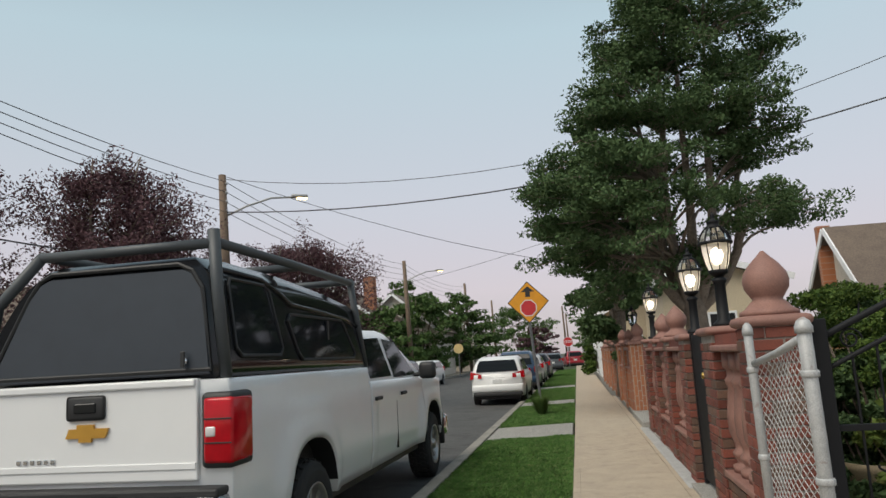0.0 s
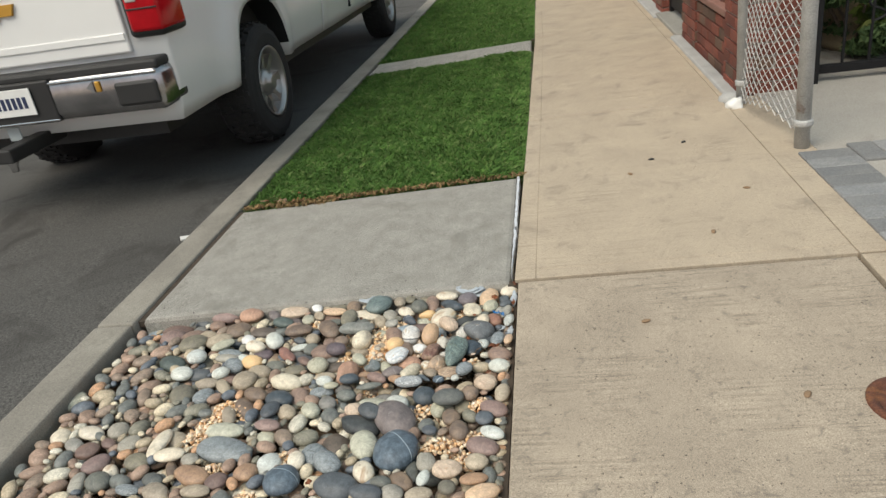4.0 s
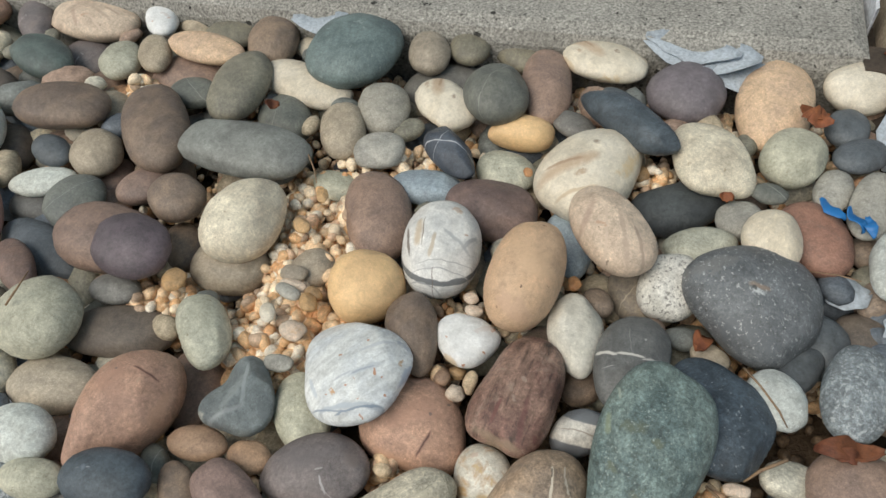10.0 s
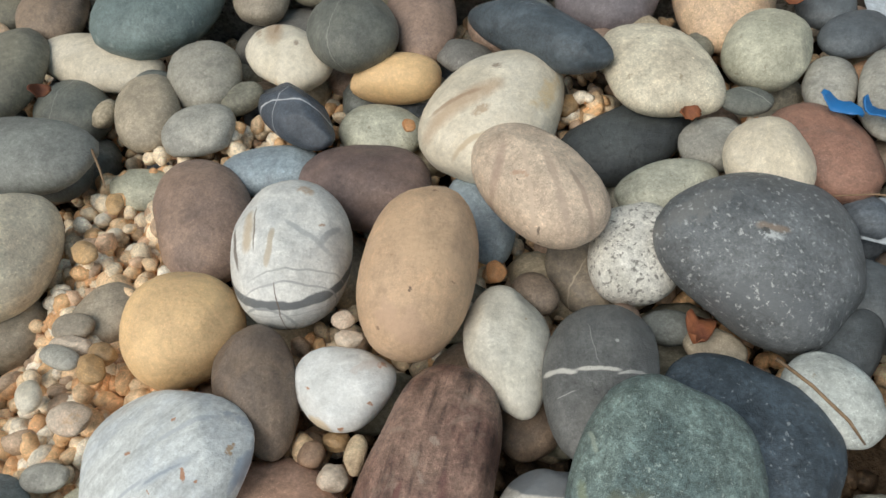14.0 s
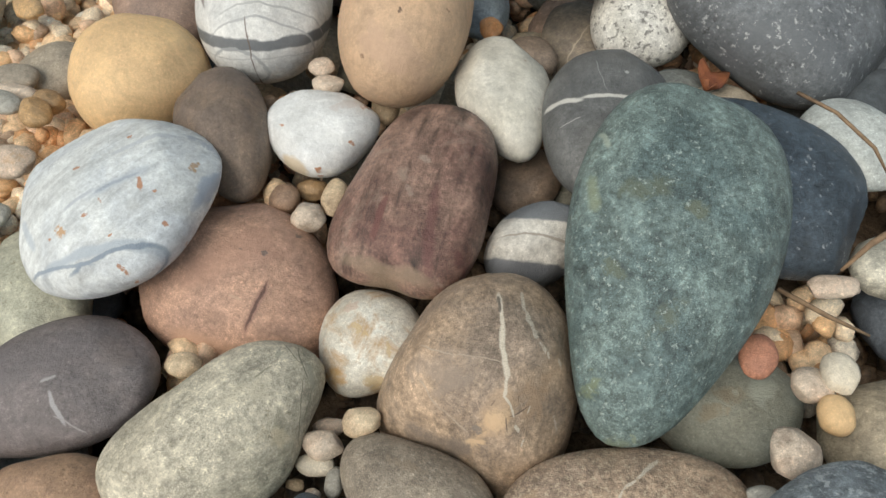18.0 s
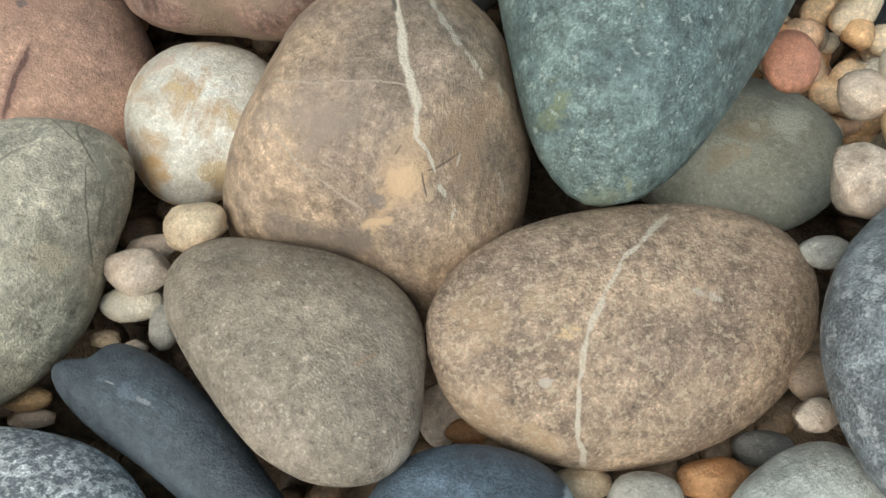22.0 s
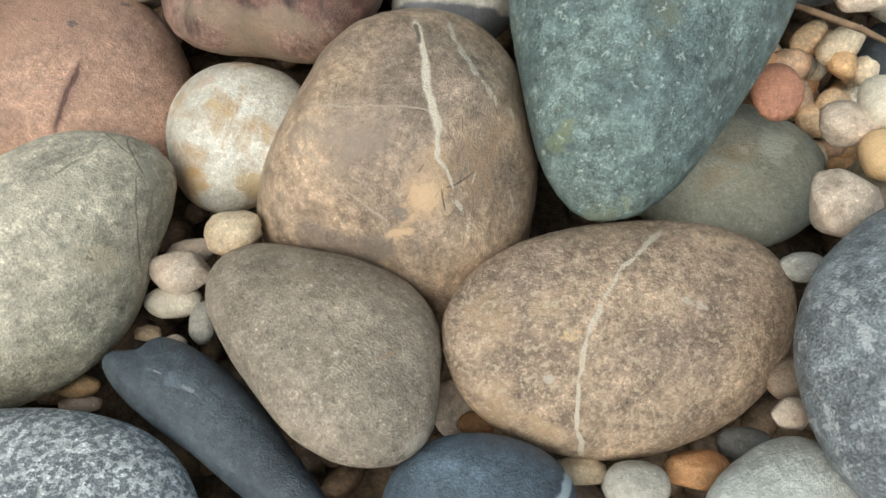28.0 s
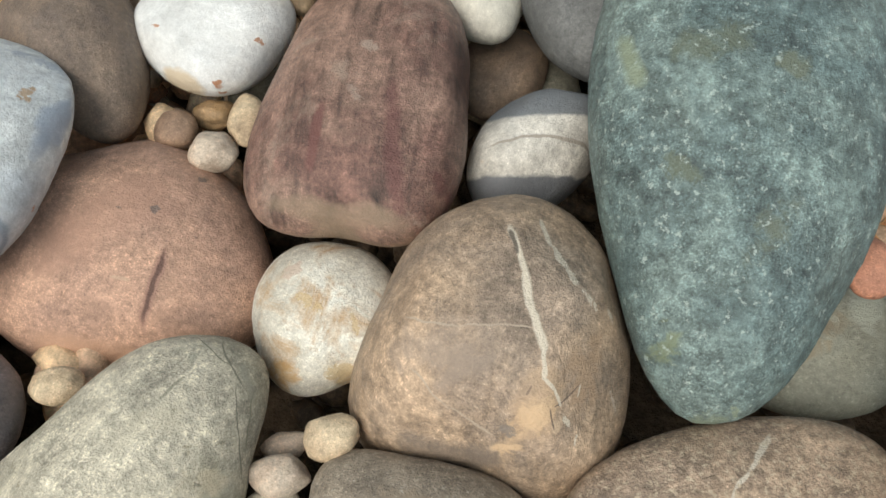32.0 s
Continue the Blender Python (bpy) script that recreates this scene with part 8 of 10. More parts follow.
pebble("white", -0.5333, 2.2803, -0.0352, 0.0236, 0.0201, 0.0136, -5, 0, 2.2, 1.7, 1.8, (-0.013, 0.072, 0.002, 0.013, -0.003, -0.003))
pebble("marble", -0.6021, 2.2321, -0.0244, 0.0379, 0.0434, 0.0195, 52, 0, 2.2, -7.9, -12.9, (0.018, -0.077, 0.042, -0.004, -0.008, -0.014))
pebble("dark_slate", -0.4975, 2.1146, -0.0343, 0.0289, 0.0081, 0.0074, -40, 0, 2.2, -5.5, -1.3, (0.108, -0.091, -0.026, 0.015, 0.011, 0.010))
pebble("granite", -0.5406, 2.0957, -0.0320, 0.0448, 0.0218, 0.0157, -1, 0, 2.2, -0.7, 0.5, (-0.022, -0.017, 0.000, -0.019, 0.005, -0.004))
pebble("blue_slate", -0.4464, 2.0950, -0.0284, 0.0181, 0.0142, 0.0103, -5, 0, 2.2, 0.0, -0.0, (-0.000, -0.004, 0.002, -0.000, -0.001, -0.000))
pebble("blue_grey", -0.3664, 2.1167, -0.0083, 0.0305, 0.0229, 0.0159, -123, 0, 2.2, 0.6, 0.1, (0.012, 0.007, 0.021, 0.010, 0.001, -0.009))
pebble("pale_white", -0.3934, 2.0937, -0.0248, 0.0144, 0.0104, 0.0091, 27, 0, 2.2, -0.0, 0.2, (-0.019, 0.012, -0.007, -0.004, -0.000, 0.000))
pebble("green_grey", -0.3795, 2.1786, -0.0475, 0.0281, 0.0228, 0.0113, -28, 0, 2.2, -0.7, -3.8, (-0.012, 0.086, -0.006, -0.028, -0.009, -0.008))
pebble("salmon", -0.3728, 2.1830, -0.0228, 0.0081, 0.0060, 0.0038, 72, 0, 2)
pebble("band_white", -0.4415, 2.2295, -0.0362, 0.0230, 0.0142, 0.0167, 36, 0, 2.2, 1.8, -0.5, (0.055, -0.031, 0.050, -0.005, 0.012, 0.010))
pebble("brown", -0.4462, 2.2740, -0.0544, 0.0186, 0.0148, 0.0093, 58, 0, 2)
pebble("ivory", -0.4575, 2.3023, -0.0318, 0.0342, 0.0195, 0.0149, -78, 0, 2.2, -3.5, -3.1, (0.044, 0.012, 0.053, 0.013, -0.005, 0.011))
pebble("ring_grey", -0.4163, 2.2832, -0.0252, 0.0397, 0.0251, 0.0175, -96, 0, 2.2, -2.8, 0.5, (0.028, 0.029, -0.008, -0.003, -0.005, -0.007))
pebble("navy", -0.3582, 2.2583, -0.0291, 0.0426, 0.0344, 0.0188, -69, 0, 2.2, -3.7, -3.6, (-0.021, -0.037, 0.049, 0.010, 0.002, 0.011))
pebble("slate_speck", -0.3357, 2.3542, -0.0253, 0.0462, 0.0511, 0.0271, -75, 0, 2.2, 7.3, -16.6, (0.078, 0.015, 0.033, -0.018, -0.006, -0.012))
pebble("white_speck", -0.3947, 2.3617, -0.0361, 0.0310, 0.0240, 0.0177, -103, 0, 2.2, -0.0, 0.7, (-0.005, -0.015, -0.001, -0.015, 0.001, -0.001))
pebble("tan", -0.5008, 2.3329, -0.0149, 0.0459, 0.0278, 0.0279, 83, 0, 2.2, -7.7, -5.6, (-0.002, -0.007, -0.005, -0.002, -0.003, -0.005))
pebble("band_stone", -0.5724, 2.3531, -0.0283, 0.0437, 0.0315, 0.0277, -79, 0, 2.2, 1.6, 1.6, (0.002, -0.009, 0.000, 0.005, -0.006, 0.001))
pebble("gold", -0.6221, 2.3092, -0.0363, 0.0306, 0.0304, 0.0258, -44, 0, 2.2, 0.3, -3.0, (-0.033, 0.004, 0.015, 0.018, -0.007, 0.004))
pebble("brown", -0.5732, 2.2769, -0.0333, 0.0331, 0.0191, 0.0165, -65, 0, 2.2, 5.2, 3.0, (0.069, 0.020, 0.026, -0.013, 0.007, -0.001))
pebble("pink_beige", -0.4451, 2.3860, -0.0112, 0.0440, 0.0268, 0.0213, -52, 0, 2.2, -0.2, -4.6, (-0.011, 0.006, -0.003, -0.004, -0.002, -0.003))
pebble("cream_stain", -0.4712, 2.4653, -0.0362, 0.0538, 0.0393, 0.0297, 62, 0, 2.2, 1.9, -0.4, (0.053, -0.009, 0.003, -0.017, 0.011, -0.006))
pebble("purple_brown", -0.5463, 2.4185, -0.0495, 0.0427, 0.0302, 0.0209, -16, 0, 2.2, -2.5, -1.0, (-0.044, -0.023, 0.002, -0.021, 0.003, -0.002))
pebble("pink_brown", -0.6434, 2.3943, -0.0528, 0.0493, 0.0298, 0.0211, -64, 0, 2.2, 0.3, -0.0, (-0.005, -0.014, 0.003, 0.008, -0.000, 0.000))
pebble("light_blue", -0.6139, 2.4379, -0.0557, 0.0334, 0.0198, 0.0112, 8, 0, 2)
pebble("vein_black", -0.5968, 2.4669, -0.0356, 0.0339, 0.0174, 0.0164, -44, 0, 2.2, -1.5, 0.2, (0.057, 0.004, 0.009, -0.011, 0.003, 0.005))
pebble("pale_grey", -0.6634, 2.4622, -0.0434, 0.0249, 0.0218, 0.0112, 24, 0, 2.4)
pebble("grey_green", -0.5713, 2.5416, -0.0266, 0.0367, 0.0306, 0.0220, -70, 0, 2.2, -2.7, -0.0, (-0.013, 0.019, 0.010, -0.016, -0.002, -0.008))
pebble("gold", -0.5400, 2.5178, -0.0494, 0.0309, 0.0177, 0.0169, 4, 0, 2.2, 0.0, 0.1, (-0.032, -0.038, -0.009, 0.042, 0.002, -0.007))
pebble("pale_green", -0.5454, 2.4685, -0.0525, 0.0289, 0.0226, 0.0129, -14, 0, 2.2)
pebble("dark_slate", -0.4463, 2.5188, -0.0165, 0.0548, 0.0194, 0.0177, -45, 0, 2.2, -7.9, -6.4, (0.085, -0.003, -0.094, 0.043, 0.020, 0.009))
pebble("cream_speck", -0.3736, 2.4942, -0.0263, 0.0450, 0.0325, 0.0167, -66, 0, 2.2, -3.1, -3.8, (-0.023, 0.019, -0.000, 0.053, -0.000, 0.010))
pebble("pale_green", -0.3084, 2.5095, -0.0256, 0.0317, 0.0255, 0.0191, 68, 0, 2.2, -0.1, -0.8, (-0.007, -0.004, -0.007, 0.000, -0.002, -0.005))
pebble("black_slate", -0.3936, 2.4568, -0.0488, 0.0437, 0.0276, 0.0173, 36, 0, 2.3)
pebble("cream", -0.3272, 2.4073, -0.0170, 0.0283, 0.0217, 0.0162, -91, 0, 2.2, -0.1, 0.1, (-0.008, 0.018, 0.004, -0.014, -0.002, 0.002))
pebble("red_brown", -0.2911, 2.4299, -0.0330, 0.0370, 0.0259, 0.0158, -70, 0, 2.2)
pebble("pale_grey", -0.3458, 2.4415, -0.0379, 0.0205, 0.0193, 0.0110, 24, 0, 2)
pebble("pale_green", -0.3756, 2.4038, -0.0330, 0.0293, 0.0171, 0.0104, 21, 0, 2)
pebble("grey_blue", -0.2547, 2.5224, -0.0253, 0.0251, 0.0172, 0.0099, 33, 0, 2)
pebble("pale_grey", -0.2762, 2.4838, -0.0321, 0.0246, 0.0150, 0.0100, 75, 0, 2.2)
pebble("pale_grey", -0.2508, 2.4657, -0.0238, 0.0374, 0.0165, 0.0108, -105, 0, 2.3)
pebble("grey_blue", -0.2624, 2.5599, -0.0293, 0.0236, 0.0187, 0.0109, 76, 0, 2)
pebble("grey_green", -0.3267, 2.4657, -0.0275, 0.0154, 0.0110, 0.0060, -1, 0, 2)
pebble("peach", -0.3197, 2.5913, -0.0395, 0.0616, 0.0349, 0.0242, -94, 0, 2.2)
pebble("purple_grey", -0.3985, 2.5911, -0.0376, 0.0398, 0.0360, 0.0211, 82, 0, 2)
pebble("pink_brown", -0.5299, 2.5807, -0.0426, 0.0551, 0.0254, 0.0178, -81, 0, 2.2)
pebble("grey", -0.6365, 2.5901, -0.0705, 0.0465, 0.0343, 0.0185, 30, 0, 2)
pebble("cream_stain", -0.6221, 2.5395, -0.0464, 0.0371, 0.0247, 0.0157, -43, 0, 2.5)
pebble("pale_grey", -0.6815, 2.5252, -0.0514, 0.0336, 0.0265, 0.0183, -66, 0.1, 2.5)
pebble("beige", -0.7095, 2.4853, -0.0474, 0.0369, 0.0217, 0.0138, -68, 0, 2.6)
pebble("grey_green", -0.7856, 2.5075, -0.0681, 0.0379, 0.0274, 0.0182, -51, 0, 2.1)
pebble("cream", -0.7815, 2.5557, -0.0589, 0.0601, 0.0253, 0.0151, -18, 0, 2.3)
pebble("green_blue", -0.7353, 2.5936, -0.0382, 0.0562, 0.0483, 0.0261, 75, 0, 2.1)
pebble("grey", -0.4950, 2.5323, -0.0437, 0.0233, 0.0151, 0.0083, -27, 0, 2)
pebble("beige", -0.6784, 2.3260, -0.0527, 0.0204, 0.0185, 0.0106, 75, 0, 2.2)
pebble("pale_green", -0.6951, 2.4247, -0.0589, 0.0252, 0.0161, 0.0098, -13, 0, 2)
pebble("grey_green", -0.7694, 2.4494, -0.0638, 0.0329, 0.0229, 0.0155, -51, 0, 2)
pebble("cream_speck", -0.7474, 2.3497, -0.0349, 0.0420, 0.0327, 0.0287, 78, 0, 2.2, 0.3, -0.5, (0.020, -0.016, 0.018, -0.026, 0.002, -0.004))
pebble("beige", -0.7557, 2.3215, -0.0658, 0.0360, 0.0282, 0.0212, -4, 0, 2.2, -2.7, -5.2, (0.031, -0.008, -0.003, 0.002, 0.001, 0.001))
pebble("brown", -0.8835, 2.4203, -0.0834, 0.0394, 0.0300, 0.0182, -46, 0, 2)
pebble("purple", -0.8289, 2.3022, -0.0339, 0.0373, 0.0303, 0.0198, -16, 0, 2)
pebble("pink_brown", -0.8774, 2.3210, -0.0587, 0.0527, 0.0355, 0.0229, -6, 0, 2.1)
pebble("brown", -0.8123, 2.3355, -0.0723, 0.0287, 0.0177, 0.0118, -56, 0, 2)
pebble("pale_green", -0.7347, 2.2459, -0.0429, 0.0351, 0.0199, 0.0155, -50, 0, 2.2, -1.1, 0.3, (0.015, -0.037, -0.009, -0.009, 0.000, -0.000))
pebble("dark_brown", -0.8184, 2.2413, -0.0699, 0.0489, 0.0238, 0.0153, 13, 0, 2.2)
pebble("pink", -0.7593, 2.1733, -0.0429, 0.0485, 0.0315, 0.0315, 76, 0, 2.2, 2.1, 1.5, (-0.076, -0.002, 0.046, -0.022, 0.003, -0.002))
pebble("wedge", -0.6776, 2.1978, -0.0390, 0.0283, 0.0237, 0.0181, 84, 0, 2.2, -1.7, 6.2, (0.127, 0.087, -0.008, 0.051, -0.017, -0.002))
pebble("pink_brown", -0.7398, 2.2138, -0.0788, 0.0366, 0.0250, 0.0157, 104, 0, 2)
pebble("pale_green", -0.6363, 2.2032, -0.0520, 0.0330, 0.0201, 0.0136, -58, 0, 2.1)
pebble("grey_purple", -0.6075, 2.1639, -0.0431, 0.0371, 0.0252, 0.0155, 15, 0, 2.2, -6.3, -5.9, (-0.023, -0.046, 0.016, 0.009, 0.006, -0.004))
pebble("mauve", -0.6505, 2.1276, -0.0355, 0.0371, 0.0176, 0.0151, -30, 0, 2.2, 0.1, 1.6, (0.054, -0.015, -0.011, 0.002, 0.003, -0.000))
pebble("peach_brown", -0.5828, 2.1224, -0.0421, 0.0308, 0.0160, 0.0126, -19, 0, 2.2, 0.5, -0.5, (-0.029, -0.053, 0.022, 0.021, -0.007, -0.001))
pebble("peach_brown", -0.6976, 2.1623, -0.0466, 0.0228, 0.0129, 0.0084, 5, 0, 2)
pebble("peach_brown", -0.6575, 2.1621, -0.0467, 0.0161, 0.0121, 0.0080, -4, 0, 2)
pebble("brown", -0.6921, 2.1262, -0.0442, 0.0256, 0.0127, 0.0084, -47, 0, 2)
pebble("grey_green", -0.7255, 2.1443, -0.0563, 0.0155, 0.0102, 0.0066, -46, 0, 2)
pebble("grey_green", -0.6682, 2.0921, -0.0401, 0.0416, 0.0143, 0.0096, 10, 0, 2)
pebble("swirl", -0.4189, 2.3680, -0.0604, 0.0307, 0.0208, 0.0134, -75, 0, 2)
pebble("pale_white", -0.3202, 2.2809, -0.0299, 0.0225, 0.0183, 0.0116, -59, 0, 2.1)
pebble("light_blue", -0.4779, 2.4011, -0.0572, 0.0345, 0.0172, 0.0116, -67, 0, 2)
pebble("blue_grey", -0.2734, 2.2934, -0.0224, 0.0373, 0.0211, 0.0148, -102, 0, 2.2)
pebble("peach", -0.2380, 2.2878, -0.0224, 0.0272, 0.0139, 0.0095, -103, 0, 2)
pebble("dark_brown", -0.2488, 2.3602, -0.0599, 0.0271, 0.0244, 0.0160, 1, 0, 2.2)
pebble("grey_blue", -0.2864, 2.3420, -0.0498, 0.0274, 0.0220, 0.0154, -95, 0, 2)
pebble("pale_white", -0.2400, 2.4095, -0.0244, 0.0341, 0.0168, 0.0115, -101, 0, 2)
pebble("cream", -0.2473, 2.6201, -0.0314, 0.0313, 0.0309, 0.0185, 63, 0, 2.2)
pebble("brown", -1.0147, 2.4622, -0.0494, 0.0533, 0.0314, 0.0175, 4, 0, 2.3)
pebble("dark_green", -1.1052, 2.5453, -0.0622, 0.0503, 0.0274, 0.0177, -23, 0, 2.1)
pebble("pink_beige", -1.0849, 2.6241, -0.0643, 0.0611, 0.0341, 0.0180, -5, 0, 2.2)
pebble("grey_purple", -1.1656, 2.6146, -0.0679, 0.0479, 0.0212, 0.0135, -53, 0, 2)
pebble("white", -0.9937, 2.6310, -0.0562, 0.0346, 0.0198, 0.0128, -58, 0, 2)
pebble("beige", -0.9601, 2.6439, -0.0661, 0.0289, 0.0196, 0.0120, -39, 0, 2)
pebble("olive", -0.9010, 2.6286, -0.0635, 0.0358, 0.0293, 0.0134, 43, 0, 2.1)
pebble("brown", -0.8409, 2.6125, -0.0533, 0.0424, 0.0287, 0.0180, 105, 0, 2.1)
pebble("cream", -0.8048, 2.6226, -0.0654, 0.0174, 0.0152, 0.0081, -41, 0, 2)
pebble("beige", -0.6576, 2.6070, -0.0407, 0.0316, 0.0223, 0.0157, -71, 0, 2)
pebble("olive", -0.6197, 2.6290, -0.0445, 0.0263, 0.0218, 0.0129, -70, 0, 2)
pebble("olive", -0.5659, 2.6412, -0.0538, 0.0349, 0.0251, 0.0137, -36, 0, 2)
pebble("cream_stain", -0.4795, 2.6194, -0.0348, 0.0430, 0.0271, 0.0136, -9, 0, 2.1)
pebble("olive", -0.8389, 2.5257, -0.0465, 0.0519, 0.0298, 0.0180, 94, 0, 2.2)
pebble("white", -0.8089, 2.5416, -0.0759, 0.0188, 0.0164, 0.0091, -29, 0, 2)
pebble("pink_brown", -0.9232, 2.5664, -0.0767, 0.0492, 0.0328, 0.0169, 14, 0, 2)
pebble("peach", -0.9071, 2.5800, -0.0485, 0.0489, 0.0222, 0.0120, -8, 0, 2.1)
pebble("beige", -0.9672, 2.5679, -0.0556, 0.0329, 0.0187, 0.0123, -57, 0, 2)
pebble("pale_green", -1.0094, 2.5587, -0.0640, 0.0313, 0.0249, 0.0137, 121, 0, 2)
pebble("grey_purple", -1.0781, 2.5802, -0.0901, 0.0396, 0.0314, 0.0178, -28, 0, 2)
pebble("brown", -0.8928, 2.4486, -0.0443, 0.0623, 0.0332, 0.0229, -54, 0, 2.1)
pebble("beige", -0.9836, 2.4888, -0.0729, 0.0290, 0.0228, 0.0144, -41, 0, 2)
pebble("grey_green", -0.8939, 2.5199, -0.0604, 0.0299, 0.0218, 0.0115, -1, 0, 2)
pebble("grey_oval", -0.7845, 2.4293, -0.0335, 0.0658, 0.0314, 0.0188, -3, 0, 2.5)
pebble("dark_brown", -1.0733, 2.4268, -0.0882, 0.0364, 0.0237, 0.0158, -45, 0, 2)
pebble("slate", -0.9978, 2.4103, -0.0606, 0.0264, 0.0167, 0.0111, -26, 0, 2)
pebble("beige", -0.9513, 2.4185, -0.0629, 0.0321, 0.0262, 0.0162, 129, 0, 2)
pebble("cream", -1.0071, 2.4614, -0.0811, 0.0217, 0.0169, 0.0103, -34, 0, 2)
pebble("pale_white", -0.9878, 2.3753, -0.0681, 0.0340, 0.0178, 0.0096, 20, 0, 2)
pebble("grey_green", -0.9403, 2.3589, -0.0669, 0.0330, 0.0291, 0.0163, 97, 0, 2)
pebble("pink_brown", -0.8766, 2.3853, -0.0596, 0.0263, 0.0216, 0.0114, 43, 0, 2)
pebble("pink_brown", -0.9398, 2.4074, -0.0907, 0.0332, 0.0243, 0.0157, 122, 0, 2)
pebble("brown", -0.8282, 2.3701, -0.0475, 0.0293, 0.0247, 0.0158, -26, 0, 2.1)
pebble("grey", -0.9953, 2.3564, -0.0842, 0.0260, 0.0191, 0.0117, -9, 0, 2)
pebble("purple_brown", -0.9388, 2.2738, -0.0575, 0.0350, 0.0159, 0.0107, -40, 0, 2)
pebble("slate", -0.9496, 2.3081, -0.0812, 0.0567, 0.0238, 0.0166, -20, 0, 2)
pebble("pale_green", -0.8742, 2.2264, -0.0441, 0.0383, 0.0336, 0.0214, 137, 0, 2.1)
pebble("grey", -0.8380, 2.2728, -0.0593, 0.0236, 0.0150, 0.0093, 4, 0, 2)
pebble("beige", -0.8425, 2.1833, -0.0665, 0.0385, 0.0238, 0.0161, 4, 0, 2.1)
pebble("pale_white", -0.8273, 2.1371, -0.0458, 0.0293, 0.0214, 0.0150, -14, 0, 2)
pebble("pale_green", -0.7976, 2.1103, -0.0445, 0.0252, 0.0144, 0.0096, 5, 0, 2)
pebble("dark_slate", -0.7371, 2.1197, -0.0286, 0.0322, 0.0209, 0.0144, 3, 0, 2.1)
pebble("light_blue", -1.6741, 2.6169, -0.1352, 0.0597, 0.0363, 0.0225, -2, 0, 2)
pebble("purple_brown", -1.5907, 2.6176, -0.1209, 0.0674, 0.0429, 0.0267, -4, 0, 2)
pebble("slate", -1.4876, 2.6517, -0.1057, 0.0479, 0.0352, 0.0238, -26, 0, 2)
pebble("mauve", -1.3864, 2.6481, -0.0799, 0.0664, 0.0383, 0.0246, -11, 0, 2)
pebble("pink", -1.2647, 2.6249, -0.0674, 0.0509, 0.0405, 0.0249, -9, 0, 2)
pebble("slate", -1.2022, 2.6600, -0.0836, 0.0370, 0.0218, 0.0134, -10, 0, 2)
pebble("mauve", -1.5717, 2.5457, -0.1056, 0.0593, 0.0466, 0.0293, -14, 0, 2)
pebble("pink_brown", -1.4820, 2.5378, -0.0970, 0.0470, 0.0354, 0.0200, 21, 0, 2)
pebble("beige", -1.4083, 2.5220, -0.0912, 0.0420, 0.0296, 0.0193, -11, 0, 2)
pebble("grey", -1.4770, 2.5924, -0.1050, 0.0329, 0.0233, 0.0151, -13, 0, 2)
pebble("pink_brown", -1.3958, 2.5843, -0.0824, 0.0353, 0.0261, 0.0173, -20, 0, 2)
pebble("brown", -1.3741, 2.6071, -0.1247, 0.0528, 0.0493, 0.0276, 13, 0, 2)
pebble("pale_green", -1.2428, 2.6021, -0.1146, 0.0494, 0.0384, 0.0264, -32, 0, 2)
pebble("brown", -1.2841, 2.5346, -0.0793, 0.0511, 0.0438, 0.0258, 7, 0, 2)
pebble("olive", -1.4409, 2.4598, -0.0799, 0.0570, 0.0462, 0.0273, 9, 0, 2.2)
pebble("beige", -1.3370, 2.4687, -0.0803, 0.0512, 0.0374, 0.0227, 9, 0, 2.3)
pebble("grey_blue", -1.2853, 2.4912, -0.1088, 0.0376, 0.0249, 0.0173, -42, 0, 2)
pebble("pale_green", -1.3023, 2.4219, -0.0684, 0.0454, 0.0249, 0.0138, 37, 0, 2)
pebble("white", -1.2120, 2.4487, -0.0712, 0.0322, 0.0244, 0.0170, 140, 0, 2)
pebble("dark_brown", -1.1718, 2.5010, -0.0781, 0.0547, 0.0298, 0.0195, -6, 0, 2.4)
pebble("pale_white", -1.0940, 2.4125, -0.0556, 0.0501, 0.0322, 0.0218, -58, 0, 2.1)
pebble("pale_white", -1.3785, 2.3578, -0.0708, 0.0402, 0.0354, 0.0222, 145, 0, 2)
pebble("olive", -1.3645, 2.3751, -0.1150, 0.0471, 0.0406, 0.0247, 9, 0, 2)
pebble("blue_grey", -1.2614, 2.3820, -0.0852, 0.0541, 0.0252, 0.0172, -12, 0, 2)
pebble("cream_stain", -1.1570, 2.3829, -0.0576, 0.0434, 0.0282, 0.0197, -26, 0, 2)
pebble("pale_white", -1.1970, 2.3461, -0.0850, 0.0312, 0.0212, 0.0148, -38, 0, 2)
pebble("purple", -1.1247, 2.3618, -0.0830, 0.0387, 0.0292, 0.0199, -14, 0, 2.2)
pebble("slate", -1.3330, 2.2666, -0.0906, 0.0510, 0.0312, 0.0211, -1, 0, 2)
pebble("olive", -1.3257, 2.3124, -0.1123, 0.0382, 0.0284, 0.0187, -1, 0, 2)
pebble("pale_grey", -1.2548, 2.3393, -0.0729, 0.0461, 0.0206, 0.0136, -7, 0, 2)
pebble("blue_grey", -1.2045, 2.2867, -0.0698, 0.0477, 0.0301, 0.0205, -46, 0, 2)
pebble("gold", -1.1420, 2.3015, -0.0696, 0.0422, 0.0314, 0.0219, -21, 0, 2)
pebble("red_pink", -1.0205, 2.3243, -0.0595, 0.0536, 0.0213, 0.0148, -47, 0, 2.3)
pebble("brown", -1.0824, 2.3514, -0.1021, 0.0380, 0.0301, 0.0202, 122, 0, 2)
pebble("pale_white", -1.2275, 2.2292, -0.0583, 0.0319, 0.0281, 0.0167, 41, 0, 2)
